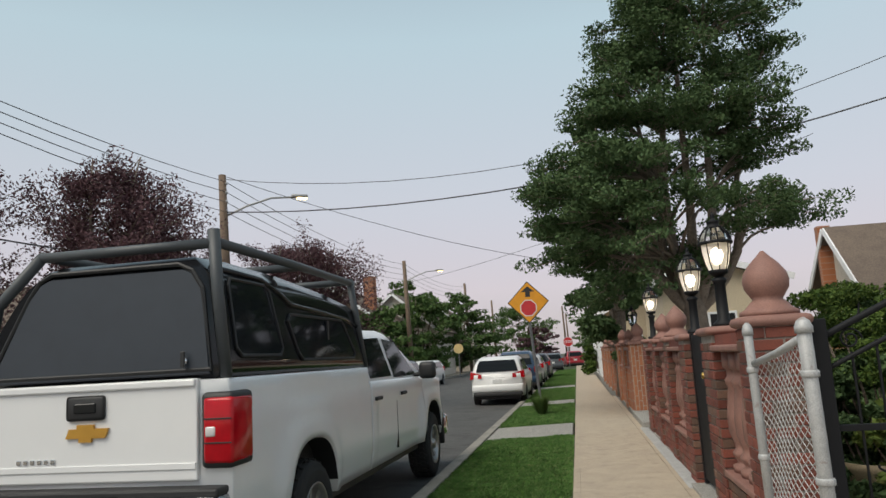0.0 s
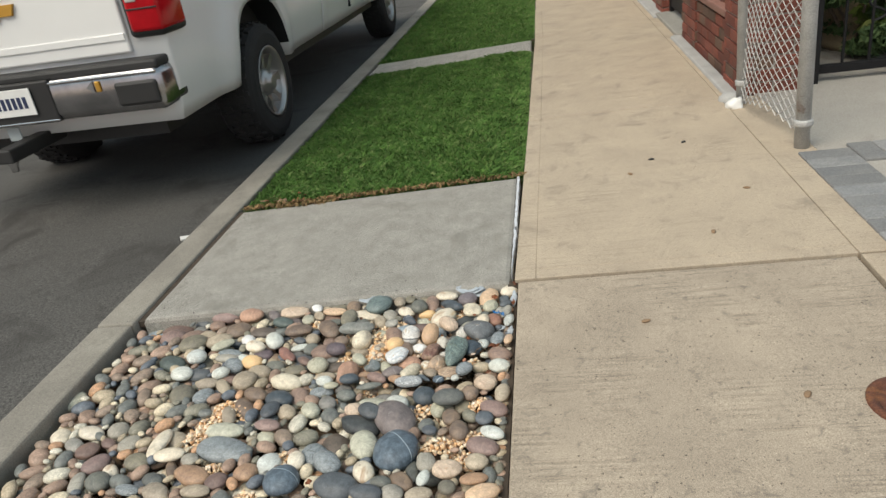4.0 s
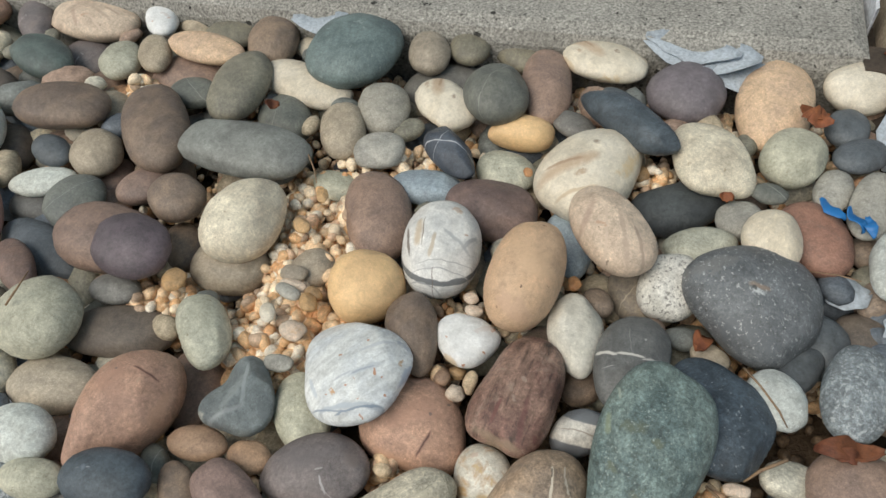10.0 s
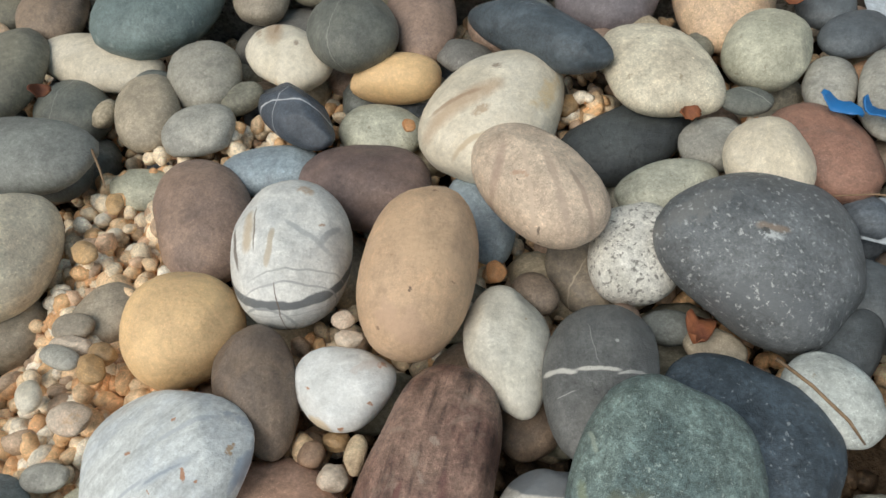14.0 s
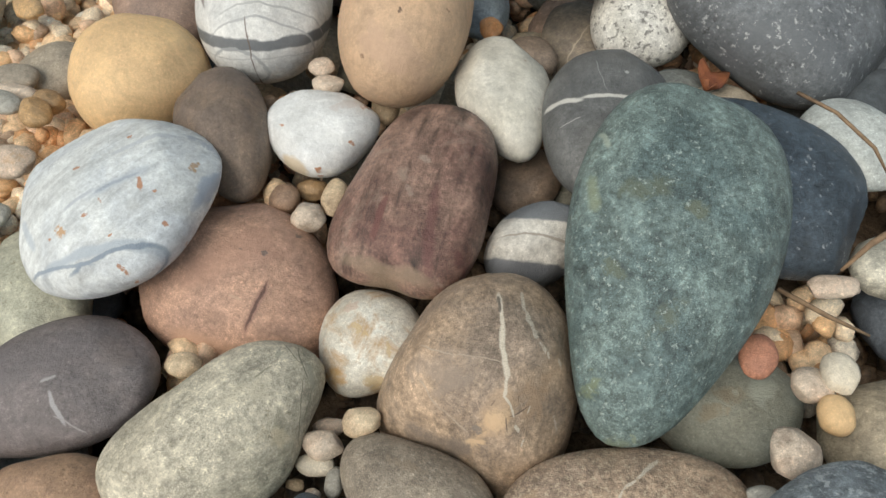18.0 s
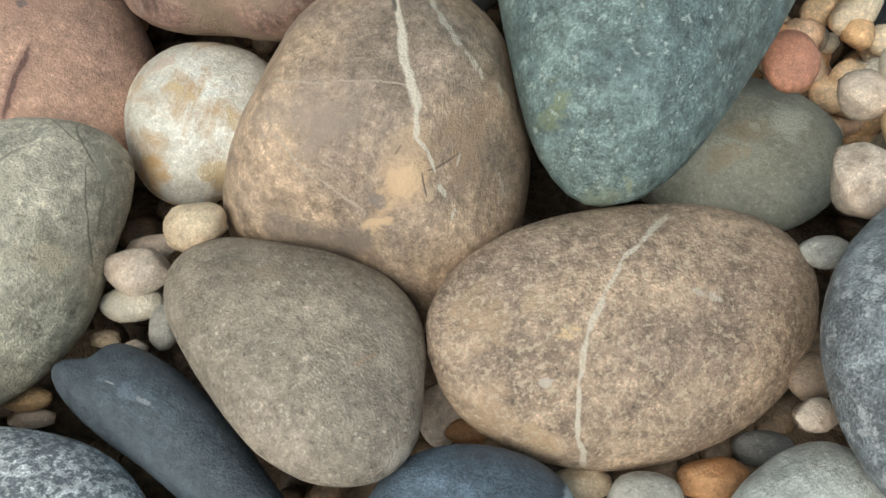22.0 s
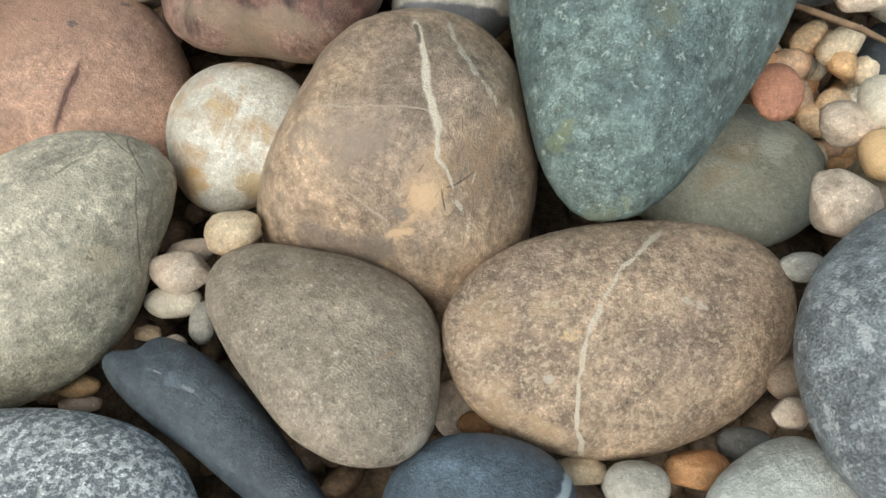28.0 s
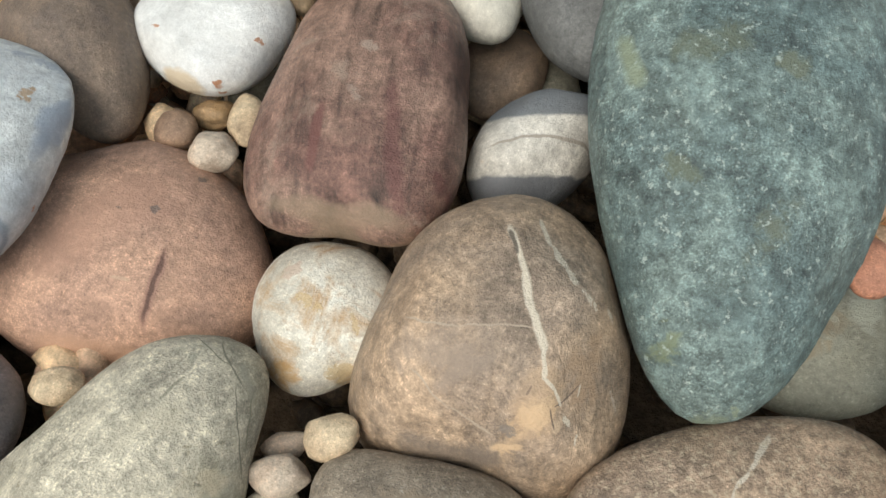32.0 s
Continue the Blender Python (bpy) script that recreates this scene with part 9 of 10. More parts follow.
pebble("beige", -1.2608, 2.1885, -0.0712, 0.0429, 0.0247, 0.0167, 2, 0, 2)
pebble("purple_brown", -1.1980, 2.2117, -0.0835, 0.0428, 0.0250, 0.0169, 2, 0, 2)
pebble("beige", -1.0957, 2.2431, -0.0757, 0.0459, 0.0340, 0.0238, -19, 0, 2)
pebble("grey_green", -1.0512, 2.2816, -0.0787, 0.0393, 0.0256, 0.0177, -16, 0, 2)
pebble("grey_blue", -1.3268, 2.2417, -0.1112, 0.0373, 0.0241, 0.0165, -6, 0, 2)
pebble("brown", -1.1789, 2.2602, -0.1011, 0.0351, 0.0204, 0.0132, 4, 0, 2)
pebble("pale_white", -1.3866, 2.2541, -0.0706, 0.0438, 0.0333, 0.0207, -17, 0, 2)
pebble("olive", -1.3456, 2.1584, -0.0952, 0.0593, 0.0439, 0.0295, 130, 0, 2)
pebble("mauve", -1.2272, 2.2444, -0.0947, 0.0455, 0.0267, 0.0158, 5, 0, 2)
pebble("beige", -1.1924, 2.1625, -0.0691, 0.0493, 0.0213, 0.0148, -52, 0, 2)
pebble("beige", -1.1215, 2.1818, -0.0609, 0.0464, 0.0423, 0.0258, 126, 0, 2)
pebble("blue_grey", -1.2532, 2.1301, -0.0812, 0.0404, 0.0345, 0.0194, 75, 0, 2)
pebble("cream_speck", -0.9710, 2.1670, -0.0641, 0.0618, 0.0342, 0.0224, -18, 0, 2.1)
pebble("brown", -1.0541, 2.1041, -0.0617, 0.0476, 0.0275, 0.0188, -27, 0, 2)
pebble("dark_slate", -0.9635, 2.0719, -0.0615, 0.0497, 0.0367, 0.0244, -21, 0, 2)
pebble("pink_brown", -0.9106, 2.1055, -0.0840, 0.0506, 0.0337, 0.0233, -63, 0, 2)
pebble("blue_grey", -0.8313, 2.1054, -0.0673, 0.0412, 0.0254, 0.0161, -4, 0, 2)
pebble("olive", -0.9594, 2.2314, -0.0657, 0.0409, 0.0257, 0.0159, -7, 0, 2)
pebble("pink_brown", -0.2640, 2.2222, -0.0354, 0.0412, 0.0326, 0.0205, -29, 0, 2)
pebble("pale_white", -0.2616, 2.1551, -0.0310, 0.0346, 0.0285, 0.0180, -25, 0, 2.1)
pebble("pink_beige", -0.3008, 2.0783, -0.0373, 0.0352, 0.0339, 0.0214, 5, 0, 2)
pebble("brown", -0.3416, 2.0193, -0.0265, 0.0302, 0.0256, 0.0179, -82, 0, 2)
pebble("pale_white", -0.5700, 2.0196, -0.0602, 0.0406, 0.0356, 0.0234, -24, 0, 2)
pebble("dark_slate", -0.4822, 2.0333, -0.0439, 0.0388, 0.0356, 0.0240, -52, 0.1, 2)
pebble("grey_green", -0.4034, 1.9923, -0.0186, 0.0476, 0.0325, 0.0208, 2, 0, 2)
pebble("pale_green", -0.6484, 2.0360, -0.0650, 0.0485, 0.0222, 0.0138, -4, 0, 2)
pebble("grey", -0.6140, 2.0610, -0.0720, 0.0376, 0.0222, 0.0144, -12, 0, 2)
pebble("pink_beige", -0.6955, 1.9931, -0.0536, 0.0321, 0.0268, 0.0181, -29, 0, 2)
pebble("grey", -0.7899, 2.0332, -0.0561, 0.0330, 0.0264, 0.0184, -43, 0, 2)
pebble("pale_green", -0.8380, 2.0054, -0.0575, 0.0364, 0.0273, 0.0192, -49, 0, 2)
pebble("beige", -0.9186, 2.0097, -0.0649, 0.0377, 0.0272, 0.0191, -47, 0, 2)
pebble("blue_grey", -0.9732, 1.9897, -0.0769, 0.0322, 0.0254, 0.0157, 12, 0, 2)
pebble("brown", -1.0829, 2.0667, -0.0864, 0.0538, 0.0330, 0.0230, -51, 0, 2)
pebble("beige", -1.1120, 2.0110, -0.0710, 0.0493, 0.0220, 0.0148, -63, 0, 2)
pebble("grey", -0.7570, 2.1060, -0.0617, 0.0299, 0.0225, 0.0140, -12, 0, 2)
pebble("grey_green", -0.7360, 2.0595, -0.0476, 0.0323, 0.0238, 0.0153, -10, 0, 2)
pebble("beige", -0.2463, 2.0165, -0.0301, 0.0401, 0.0231, 0.0161, -97, 0, 2)
pebble("dark_green", -1.4823, 2.3587, -0.1012, 0.0665, 0.0396, 0.0270, -29, 0, 2)
pebble("brown", -1.0403, 2.2612, -0.0964, 0.0529, 0.0228, 0.0157, -63, 0, 2)
pebble("pale_grey", -0.3767, 2.1399, -0.0252, 0.0052, 0.0034, 0.0022, 2, 0, 2)
pebble("brown", -0.3842, 2.1173, -0.0283, 0.0048, 0.0041, 0.0028, 41, 0, 2.2)
pebble("quartz", -0.3873, 2.1100, -0.0246, 0.0040, 0.0030, 0.0020, 9, 0, 2)
pebble("pale_chip", -0.5089, 2.3028, -0.0419, 0.0102, 0.0063, 0.0043, -83, 0.1, 2.4)
pebble("gravel_ochre", -0.7396, 2.1645, -0.0599, 0.0086, 0.0069, 0.0042, 23, 0, 2.4)
pebble("cream", -0.6937, 2.1064, -0.0373, 0.0096, 0.0067, 0.0046, -24, 0, 2.2)
pebble("quartz", -0.3470, 2.2076, -0.0186, 0.0091, 0.0043, 0.0027, 7, 0, 2.6)
pebble("gravel_ochre", -0.7828, 2.2847, -0.0437, 0.0118, 0.0104, 0.0053, 87, 0, 2.3)
pebble("pale_grey", -0.6642, 2.2313, -0.0393, 0.0113, 0.0069, 0.0042, 4, 0, 2.6)
pebble("cream", -0.6895, 2.2696, -0.0377, 0.0090, 0.0064, 0.0042, -58, 0, 2.2)
pebble("gravel_ochre", -0.6608, 2.2836, -0.0340, 0.0097, 0.0066, 0.0044, -41, 0, 2.2)
pebble("pale_grey", -0.6801, 2.2896, -0.0344, 0.0118, 0.0058, 0.0036, -18, 0, 2.5)
pebble("quartz", -0.6645, 2.2597, -0.0384, 0.0113, 0.0083, 0.0053, -16, 0, 2.4)
pebble("beige", -0.6856, 2.3110, -0.0410, 0.0116, 0.0082, 0.0047, -0, 0, 2.3)
pebble("gravel_orange", -0.4650, 2.3461, -0.0329, 0.0069, 0.0057, 0.0039, -86, 0, 2)
pebble("quartz", -0.5328, 2.3026, -0.0295, 0.0071, 0.0049, 0.0032, -6, 0, 2.4)
pebble("quartz", -0.5374, 2.3131, -0.0302, 0.0063, 0.0055, 0.0036, -28, 0, 2.4)
pebble("slate", -0.3057, 2.3087, -0.0390, 0.0269, 0.0131, 0.0090, -127, 0, 2)
pebble("beige", -0.3624, 2.3091, -0.0393, 0.0144, 0.0101, 0.0064, -22, 0, 2.1)
pebble("gravel_ochre", -0.6925, 2.3931, -0.0373, 0.0095, 0.0055, 0.0036, -61, 0, 2)
pebble("gravel_ochre", -0.6977, 2.3579, -0.0386, 0.0092, 0.0069, 0.0047, -32, 0, 2.2)
pebble("gravel_ochre", -0.6614, 2.2945, -0.0390, 0.0087, 0.0064, 0.0043, -26, 0, 2.2)
pebble("quartz", -0.6805, 2.2987, -0.0385, 0.0117, 0.0057, 0.0038, -6, 0, 2.4)
pebble("gravel_orange", -0.5227, 2.4532, -0.0320, 0.0050, 0.0041, 0.0028, -75, 0, 2.4)
pebble("gravel_ochre", -0.4276, 2.4828, -0.0442, 0.0088, 0.0070, 0.0048, -89, 0, 2.4)
pebble("gravel_ochre", -0.4137, 2.4834, -0.0504, 0.0103, 0.0074, 0.0049, 71, 0, 2.6)
pebble("grey_purple", -0.5558, 1.9295, -0.0416, 0.0810, 0.0555, 0.0367, -54, 0, 2.2)
pebble("slate", -0.6320, 1.9516, -0.0252, 0.0446, 0.0285, 0.0175, -37, 0, 2)
pebble("black_slate", -0.6644, 1.9204, -0.0566, 0.0710, 0.0379, 0.0227, -26, 0, 2.1)
pebble("dark_brown", -0.7288, 1.8735, -0.0913, 0.0555, 0.0427, 0.0287, -56, 0, 2)
pebble("pale_green", -0.6278, 1.8311, -0.0473, 0.0546, 0.0392, 0.0276, -68, 0, 2.1)
pebble("grey_green", -0.5942, 1.9350, -0.0784, 0.0422, 0.0343, 0.0219, -57, 0, 2)
pebble("blue_slate", -0.5281, 1.7937, -0.0376, 0.0720, 0.0616, 0.0380, 84, 0, 2.2)
pebble("blue_grey", -0.7718, 1.8101, -0.0744, 0.0594, 0.0418, 0.0294, -61, 0, 2)
pebble("blue_grey", -0.7166, 1.7597, -0.0418, 0.0513, 0.0323, 0.0216, -44, 0, 2)
pebble("slate", -0.6704, 1.6760, -0.0480, 0.0644, 0.0439, 0.0264, -15, 0, 2.1)
pebble("slate", -0.5766, 1.6309, -0.0275, 0.0475, 0.0269, 0.0163, -14, 0, 2)
pebble("cream_stain", -0.6049, 1.7224, -0.0458, 0.0401, 0.0283, 0.0196, 121, 0, 2.2)
pebble("cream", -0.8112, 1.7758, -0.0483, 0.0374, 0.0246, 0.0168, -73, 0, 2.1)
pebble("blue_slate", -0.8269, 1.6979, -0.0451, 0.0513, 0.0495, 0.0282, 114, 0, 2.2)
pebble("peach_brown", -0.7955, 1.6962, -0.0806, 0.0301, 0.0228, 0.0145, -32, 0, 2)
pebble("pale_grey", -0.4360, 1.7375, -0.0325, 0.0349, 0.0258, 0.0181, -76, 0, 2)
pebble("pink_beige", -0.3767, 1.7112, -0.0323, 0.0399, 0.0312, 0.0180, -3, 0, 2.2)
pebble("grey_green", -0.4744, 1.7279, -0.0550, 0.0412, 0.0188, 0.0128, -80, 0, 2)
pebble("pale_white", -0.4348, 1.6770, -0.0277, 0.0275, 0.0163, 0.0104, 78, 0, 2)
pebble("brown", -0.4949, 1.6849, -0.0459, 0.0391, 0.0242, 0.0160, -46, 0, 2.3)
pebble("grey_green", -0.5496, 1.6796, -0.0411, 0.0297, 0.0207, 0.0119, -13, 0, 2)
pebble("pale_grey", -0.5110, 1.6377, -0.0382, 0.0323, 0.0268, 0.0164, -26, 0, 2)
pebble("beige", -0.4397, 1.6249, -0.0318, 0.0353, 0.0235, 0.0132, 7, 0, 2)
pebble("olive", -0.3700, 1.6448, -0.0291, 0.0246, 0.0223, 0.0132, -44, 0, 2)
pebble("beige", -0.3010, 1.7317, -0.0291, 0.0313, 0.0283, 0.0162, -7, 0, 2)
pebble("peach_brown", -0.3038, 1.6678, -0.0256, 0.0370, 0.0192, 0.0107, 7, 0, 2)
pebble("peach", -0.2791, 1.6221, -0.0280, 0.0457, 0.0271, 0.0160, 22, 0, 2.2)
pebble("mauve", -0.2907, 1.7943, -0.0337, 0.0477, 0.0321, 0.0188, -24, 0, 2.1)
pebble("pale_white", -0.2656, 1.8395, -0.0258, 0.0370, 0.0226, 0.0129, -30, 0, 2)
pebble("grey_blue", -0.2922, 1.9042, -0.0277, 0.0277, 0.0255, 0.0147, -53, 0, 2)
pebble("mauve", -0.2672, 1.9495, -0.0331, 0.0464, 0.0296, 0.0173, -34, 0, 2)
pebble("brown", -0.3609, 1.8613, -0.0335, 0.0384, 0.0274, 0.0190, 109, 0, 2)
pebble("brown", -0.3887, 1.9191, -0.0340, 0.0318, 0.0264, 0.0171, -72, 0, 2.2)
pebble("olive", -0.3585, 1.9901, -0.0570, 0.0374, 0.0306, 0.0200, -75, 0, 2.1)
pebble("pale_green", -0.4354, 1.9736, -0.0477, 0.0344, 0.0226, 0.0158, -80, 0, 2)
pebble("grey_blue", -0.4437, 1.8644, -0.0308, 0.0225, 0.0184, 0.0101, -23, 0, 2)
pebble("blue_grey", -1.0632, 1.8553, -0.0740, 0.0997, 0.0459, 0.0278, -17, 0.1, 2.3)
pebble("pale_white", -0.8964, 1.7840, -0.0655, 0.0403, 0.0355, 0.0214, 109, 0, 2.2)
pebble("peach_brown", -0.9537, 1.7499, -0.0620, 0.0357, 0.0316, 0.0177, -9, 0, 2.1)
pebble("peach_brown", -1.1174, 1.7499, -0.0692, 0.0626, 0.0331, 0.0210, -23, 0, 2.2)
pebble("purple_brown", -1.0301, 1.7226, -0.0660, 0.0336, 0.0308, 0.0167, 10, 0, 2)
pebble("cream", -1.2272, 1.8354, -0.0657, 0.0479, 0.0269, 0.0140, 5, 0, 2.2)
pebble("pale_grey", -1.1524, 1.8165, -0.0684, 0.0293, 0.0233, 0.0127, -15, 0, 2)
pebble("brown", -1.2021, 1.7882, -0.0831, 0.0504, 0.0159, 0.0107, -59, 0, 2)
pebble("olive", -1.3319, 1.8278, -0.0839, 0.0468, 0.0330, 0.0199, -21, 0, 2)
pebble("cream_stain", -1.4064, 1.7976, -0.0984, 0.0435, 0.0226, 0.0159, -49, 0, 2.3)
pebble("grey_green", -1.4093, 1.7446, -0.0790, 0.0453, 0.0341, 0.0216, -32, 0, 2)
pebble("pale_grey", -1.4810, 1.7461, -0.0874, 0.0494, 0.0236, 0.0147, 109, 0, 2.2)
pebble("blue_grey", -1.2949, 1.7056, -0.0748, 0.0407, 0.0198, 0.0117, -12, 0, 2)
pebble("grey_green", -1.2390, 1.7481, -0.0815, 0.0392, 0.0241, 0.0154, -24, 0, 2)
pebble("beige", -1.1984, 1.6912, -0.0724, 0.0476, 0.0302, 0.0196, -27, 0, 2)
pebble("beige", -1.0754, 1.6853, -0.0642, 0.0458, 0.0222, 0.0125, -3, 0, 2)
pebble("purple_brown", -1.5397, 1.8929, -0.0921, 0.0403, 0.0350, 0.0178, -2, 0, 2)
pebble("mauve", -1.4718, 1.8319, -0.0907, 0.0451, 0.0377, 0.0184, 44, 0, 2)
pebble("pale_grey", -1.6105, 1.9280, -0.0993, 0.0432, 0.0249, 0.0170, -35, 0, 2)
pebble("cream", -1.5807, 1.9799, -0.0936, 0.0536, 0.0277, 0.0166, -18, 0, 2)
pebble("pale_grey", -1.4828, 1.9829, -0.0914, 0.0424, 0.0346, 0.0196, -33, 0, 2)
pebble("pale_grey", -1.4031, 1.9104, -0.0843, 0.0386, 0.0340, 0.0166, 50, 0, 2)
pebble("purple_brown", -1.4780, 1.9157, -0.0847, 0.0316, 0.0189, 0.0121, -33, 0, 2)
pebble("cream", -1.2845, 1.8883, -0.0664, 0.0618, 0.0260, 0.0149, 87, 0, 2.1)
pebble("beige", -1.2629, 1.9305, -0.0946, 0.0474, 0.0350, 0.0208, -26, 0, 2)
pebble("pale_green", -1.0943, 1.9366, -0.0679, 0.0634, 0.0324, 0.0182, -7, 0, 2.3)
pebble("mauve", -0.9507, 1.9327, -0.0485, 0.0437, 0.0237, 0.0130, -13, 0, 2)
pebble("pale_green", -0.9477, 1.9030, -0.0739, 0.0350, 0.0291, 0.0180, -49, 0, 2)
pebble("slate", -0.9663, 2.0043, -0.0470, 0.0378, 0.0277, 0.0154, 77, 0, 2)
pebble("cream", -1.6886, 1.9735, -0.1036, 0.0462, 0.0328, 0.0210, 132, 0, 2)
pebble("pale_green", -1.7827, 2.1741, -0.1113, 0.0533, 0.0523, 0.0229, 67, 0, 2)
pebble("pale_chip", -0.3762, 2.1127, -0.0300, 0.0034, 0.0025, 0.0017, 11, 0, 2.2)
pebble("pale_chip", -0.4961, 2.1549, -0.0300, 0.0063, 0.0052, 0.0041, -0, 0, 2.4)
pebble("quartz", -0.5087, 2.1482, -0.0360, 0.0072, 0.0048, 0.0039, -0, 0, 2.4)
pebble("cream", -0.5107, 2.1430, -0.0400, 0.0064, 0.0037, 0.0029, 0, 0, 2.4)
pebble("pale_grey", -0.5037, 2.1380, -0.0400, 0.0052, 0.0030, 0.0024, 90, 0, 2.4)
pebble("quartz", -0.5087, 2.1564, -0.0420, 0.0058, 0.0034, 0.0027, -0, 0, 2.4)
pebble("quartz", -0.5108, 2.1348, -0.0440, 0.0028, 0.0019, 0.0015, 0, 0, 2.4)
pebble("pale_chip", -0.5175, 2.1376, -0.0450, 0.0031, 0.0020, 0.0016, 0, 0, 2.4)
pebble("pale_chip", -0.5633, 2.1737, -0.0400, 0.0064, 0.0051, 0.0041, -0, 0, 2.4)
pebble("quartz", -0.5304, 2.2379, -0.0380, 0.0070, 0.0063, 0.0050, -0, 0, 2.4)
pebble("peach_brown", -0.5438, 2.2493, -0.0420, 0.0062, 0.0062, 0.0050, -0, 0, 2.4)
pebble("pale_chip", -0.5231, 2.2496, -0.0400, 0.0094, 0.0051, 0.0041, 90, 0, 2.4)
pebble("gravel_ochre", -0.5348, 2.2580, -0.0460, 0.0064, 0.0050, 0.0040, -0, 0, 2.4)
pebble("gravel_ochre", -0.5311, 2.1258, -0.0440, 0.0052, 0.0024, 0.0019, 0, 0, 2.4)
pebble("quartz", -0.5308, 2.1228, -0.0480, 0.0047, 0.0021, 0.0017, 0, 0, 2.4)
pebble("pale_chip", -0.4261, 2.1026, -0.0360, 0.0057, 0.0027, 0.0021, -3, 0, 2.4)
pebble("pale_grey", -0.4170, 2.0991, -0.0300, 0.0065, 0.0043, 0.0034, -3, 0, 2.4)
pebble("gravel_orange", -0.4033, 2.1017, -0.0340, 0.0063, 0.0043, 0.0034, -3, 0, 2.4)
pebble("grey", -0.3909, 2.1075, -0.0400, 0.0057, 0.0033, 0.0027, -3, 0, 2.4)
pebble("quartz", -0.3794, 2.1126, -0.0400, 0.0043, 0.0030, 0.0024, -3, 0, 2.4)
pebble("quartz", -0.4495, 2.1188, -0.0460, 0.0070, 0.0050, 0.0040, 87, 0, 2.4)
pebble("gravel_orange", -0.4452, 2.1140, -0.0420, 0.0041, 0.0027, 0.0022, -3, 0, 2.4)
pebble("quartz", -0.3566, 2.1754, -0.0260, 0.0066, 0.0058, 0.0047, -3, 0, 2.4)
pebble("cream", -0.3492, 2.1785, -0.0220, 0.0068, 0.0057, 0.0046, 87, 0, 2.4)
pebble("gold", -0.3521, 2.1656, -0.0240, 0.0064, 0.0053, 0.0043, 87, 0, 2.4)
pebble("quartz", -0.3693, 2.1505, -0.0180, 0.0079, 0.0073, 0.0058, 87, 0, 2.4)

# the rest of the bed: pebbles packed round those, one mesh
FILL = stone("pebble_fill", (0.3, 0.25, 0.2), (0.22, 0.2, 0.17), amount=0.25, shift=0.0)
fn, fl = FILL.node_tree.nodes, FILL.node_tree.links
isl = fn.new("ShaderNodeNewGeometry").outputs["Random Per Island"]
tone = ramp(fn, fl, isl, ((0.0, (0.3, 0.21, 0.16)), (0.14, (0.42, 0.35, 0.25)), (0.26, (0.16, 0.17, 0.16)), (0.38, (0.56, 0.53, 0.44)), (0.48, (0.12, 0.14, 0.165)), (0.58, (0.26, 0.2, 0.155)), (0.7, (0.22, 0.21, 0.165)), (0.8, (0.36, 0.25, 0.19)), (0.88, (0.62, 0.54, 0.4)), (0.95, (0.5, 0.3, 0.18))), "CONSTANT")
fb = fn["Principled BSDF"]
old_col = fb.inputs["Base Color"].links[0].from_socket
lum = fn.new("ShaderNodeRGBToBW")
fl.new(old_col, lum.inputs["Color"])
fl.new(mix(fn, fl, 1.0, tone, calc(fn, fl, "MULTIPLY", lum.outputs["Val"], 4.6), "MULTIPLY"), fb.inputs["Base Color"])
rng = random.Random(11)
base_balls = []
for k in range(8):
    b = bmesh.new()
    pebble_shape(b, 1.0, 0.76, 0.6, rng.uniform(-0.12, 0.12), 2.1, 300 + k, 12, 7, 0.09)
    b.verts.index_update()
    base_balls.append(([v.co.copy() for v in b.verts], [[v.index for v in f.verts] for f in b.faces]))
    b.free()
bed = {}


def near_cells(x, y):
    gx, gy = int(x / 0.1), int(y / 0.1)
    for i in (-1, 0, 1):
        for j in (-1, 0, 1):
            yield from bed.get((gx + i, gy + j), ())


def add_cell(x, y, r):
    bed.setdefault((int(x / 0.1), int(y / 0.1)), []).append((x, y, r))


for x, y, a, b in LAID:
    add_cell(x, y, (a + b) / 2)
verts, faces = [], []


def lay(x, y, r, sink):
    m = pose(x, y, 0, rng.uniform(-14, 14), rng.uniform(-14, 14), rng.uniform(0, 360))
    vs, fs = base_balls[rng.randrange(8)]
    s = (r * rng.uniform(1.0, 1.3), r * rng.uniform(0.95, 1.1), r * rng.uniform(0.85, 1.05))
    m.translation.z = verge_z(x) - 0.02 - sink - s[2] * 0.55
    o = len(verts)
    verts.extend([tuple(m @ Vector((v.x * s[0], v.y * s[1], v.z * s[2]))) for v in vs])
    faces.extend([[i + o for i in f] for f in fs])


PATCHES = []


def gravel_patch(x, y, r):
    PATCHES.append((x, y, r))


gravel_patch(-1.141, 2.056, 0.041)
gravel_patch(-1.172, 1.922, 0.046)
gravel_patch(-0.416, 1.814, 0.044)
gravel_patch(-0.337, 1.840, 0.036)
gravel_patch(-0.481, 1.974, 0.039)
gravel_patch(-0.316, 1.984, 0.038)
gravel_patch(-0.879, 1.803, 0.035)
gravel_patch(-0.919, 1.660, 0.033)
gravel_patch(-1.072, 1.770, 0.033)
gravel_patch(-0.680, 1.636, 0.026)
gravel_patch(-0.345, 1.750, 0.023)
gravel_patch(-0.693, 2.368, 0.036)
gravel_patch(-0.670, 2.277, 0.032)
gravel_patch(-0.551, 2.305, 0.019)
gravel_patch(-0.782, 2.273, 0.018)
gravel_patch(-0.678, 2.242, 0.025)
gravel_patch(-0.415, 2.483, 0.017)
gravel_patch(-0.637, 2.464, 0.023)
gravel_patch(-0.708, 2.420, 0.020)
gravel_patch(-1.152, 2.047, 0.036)
gravel_patch(-1.166, 1.968, 0.046)
gravel_patch(-1.097, 2.037, 0.036)
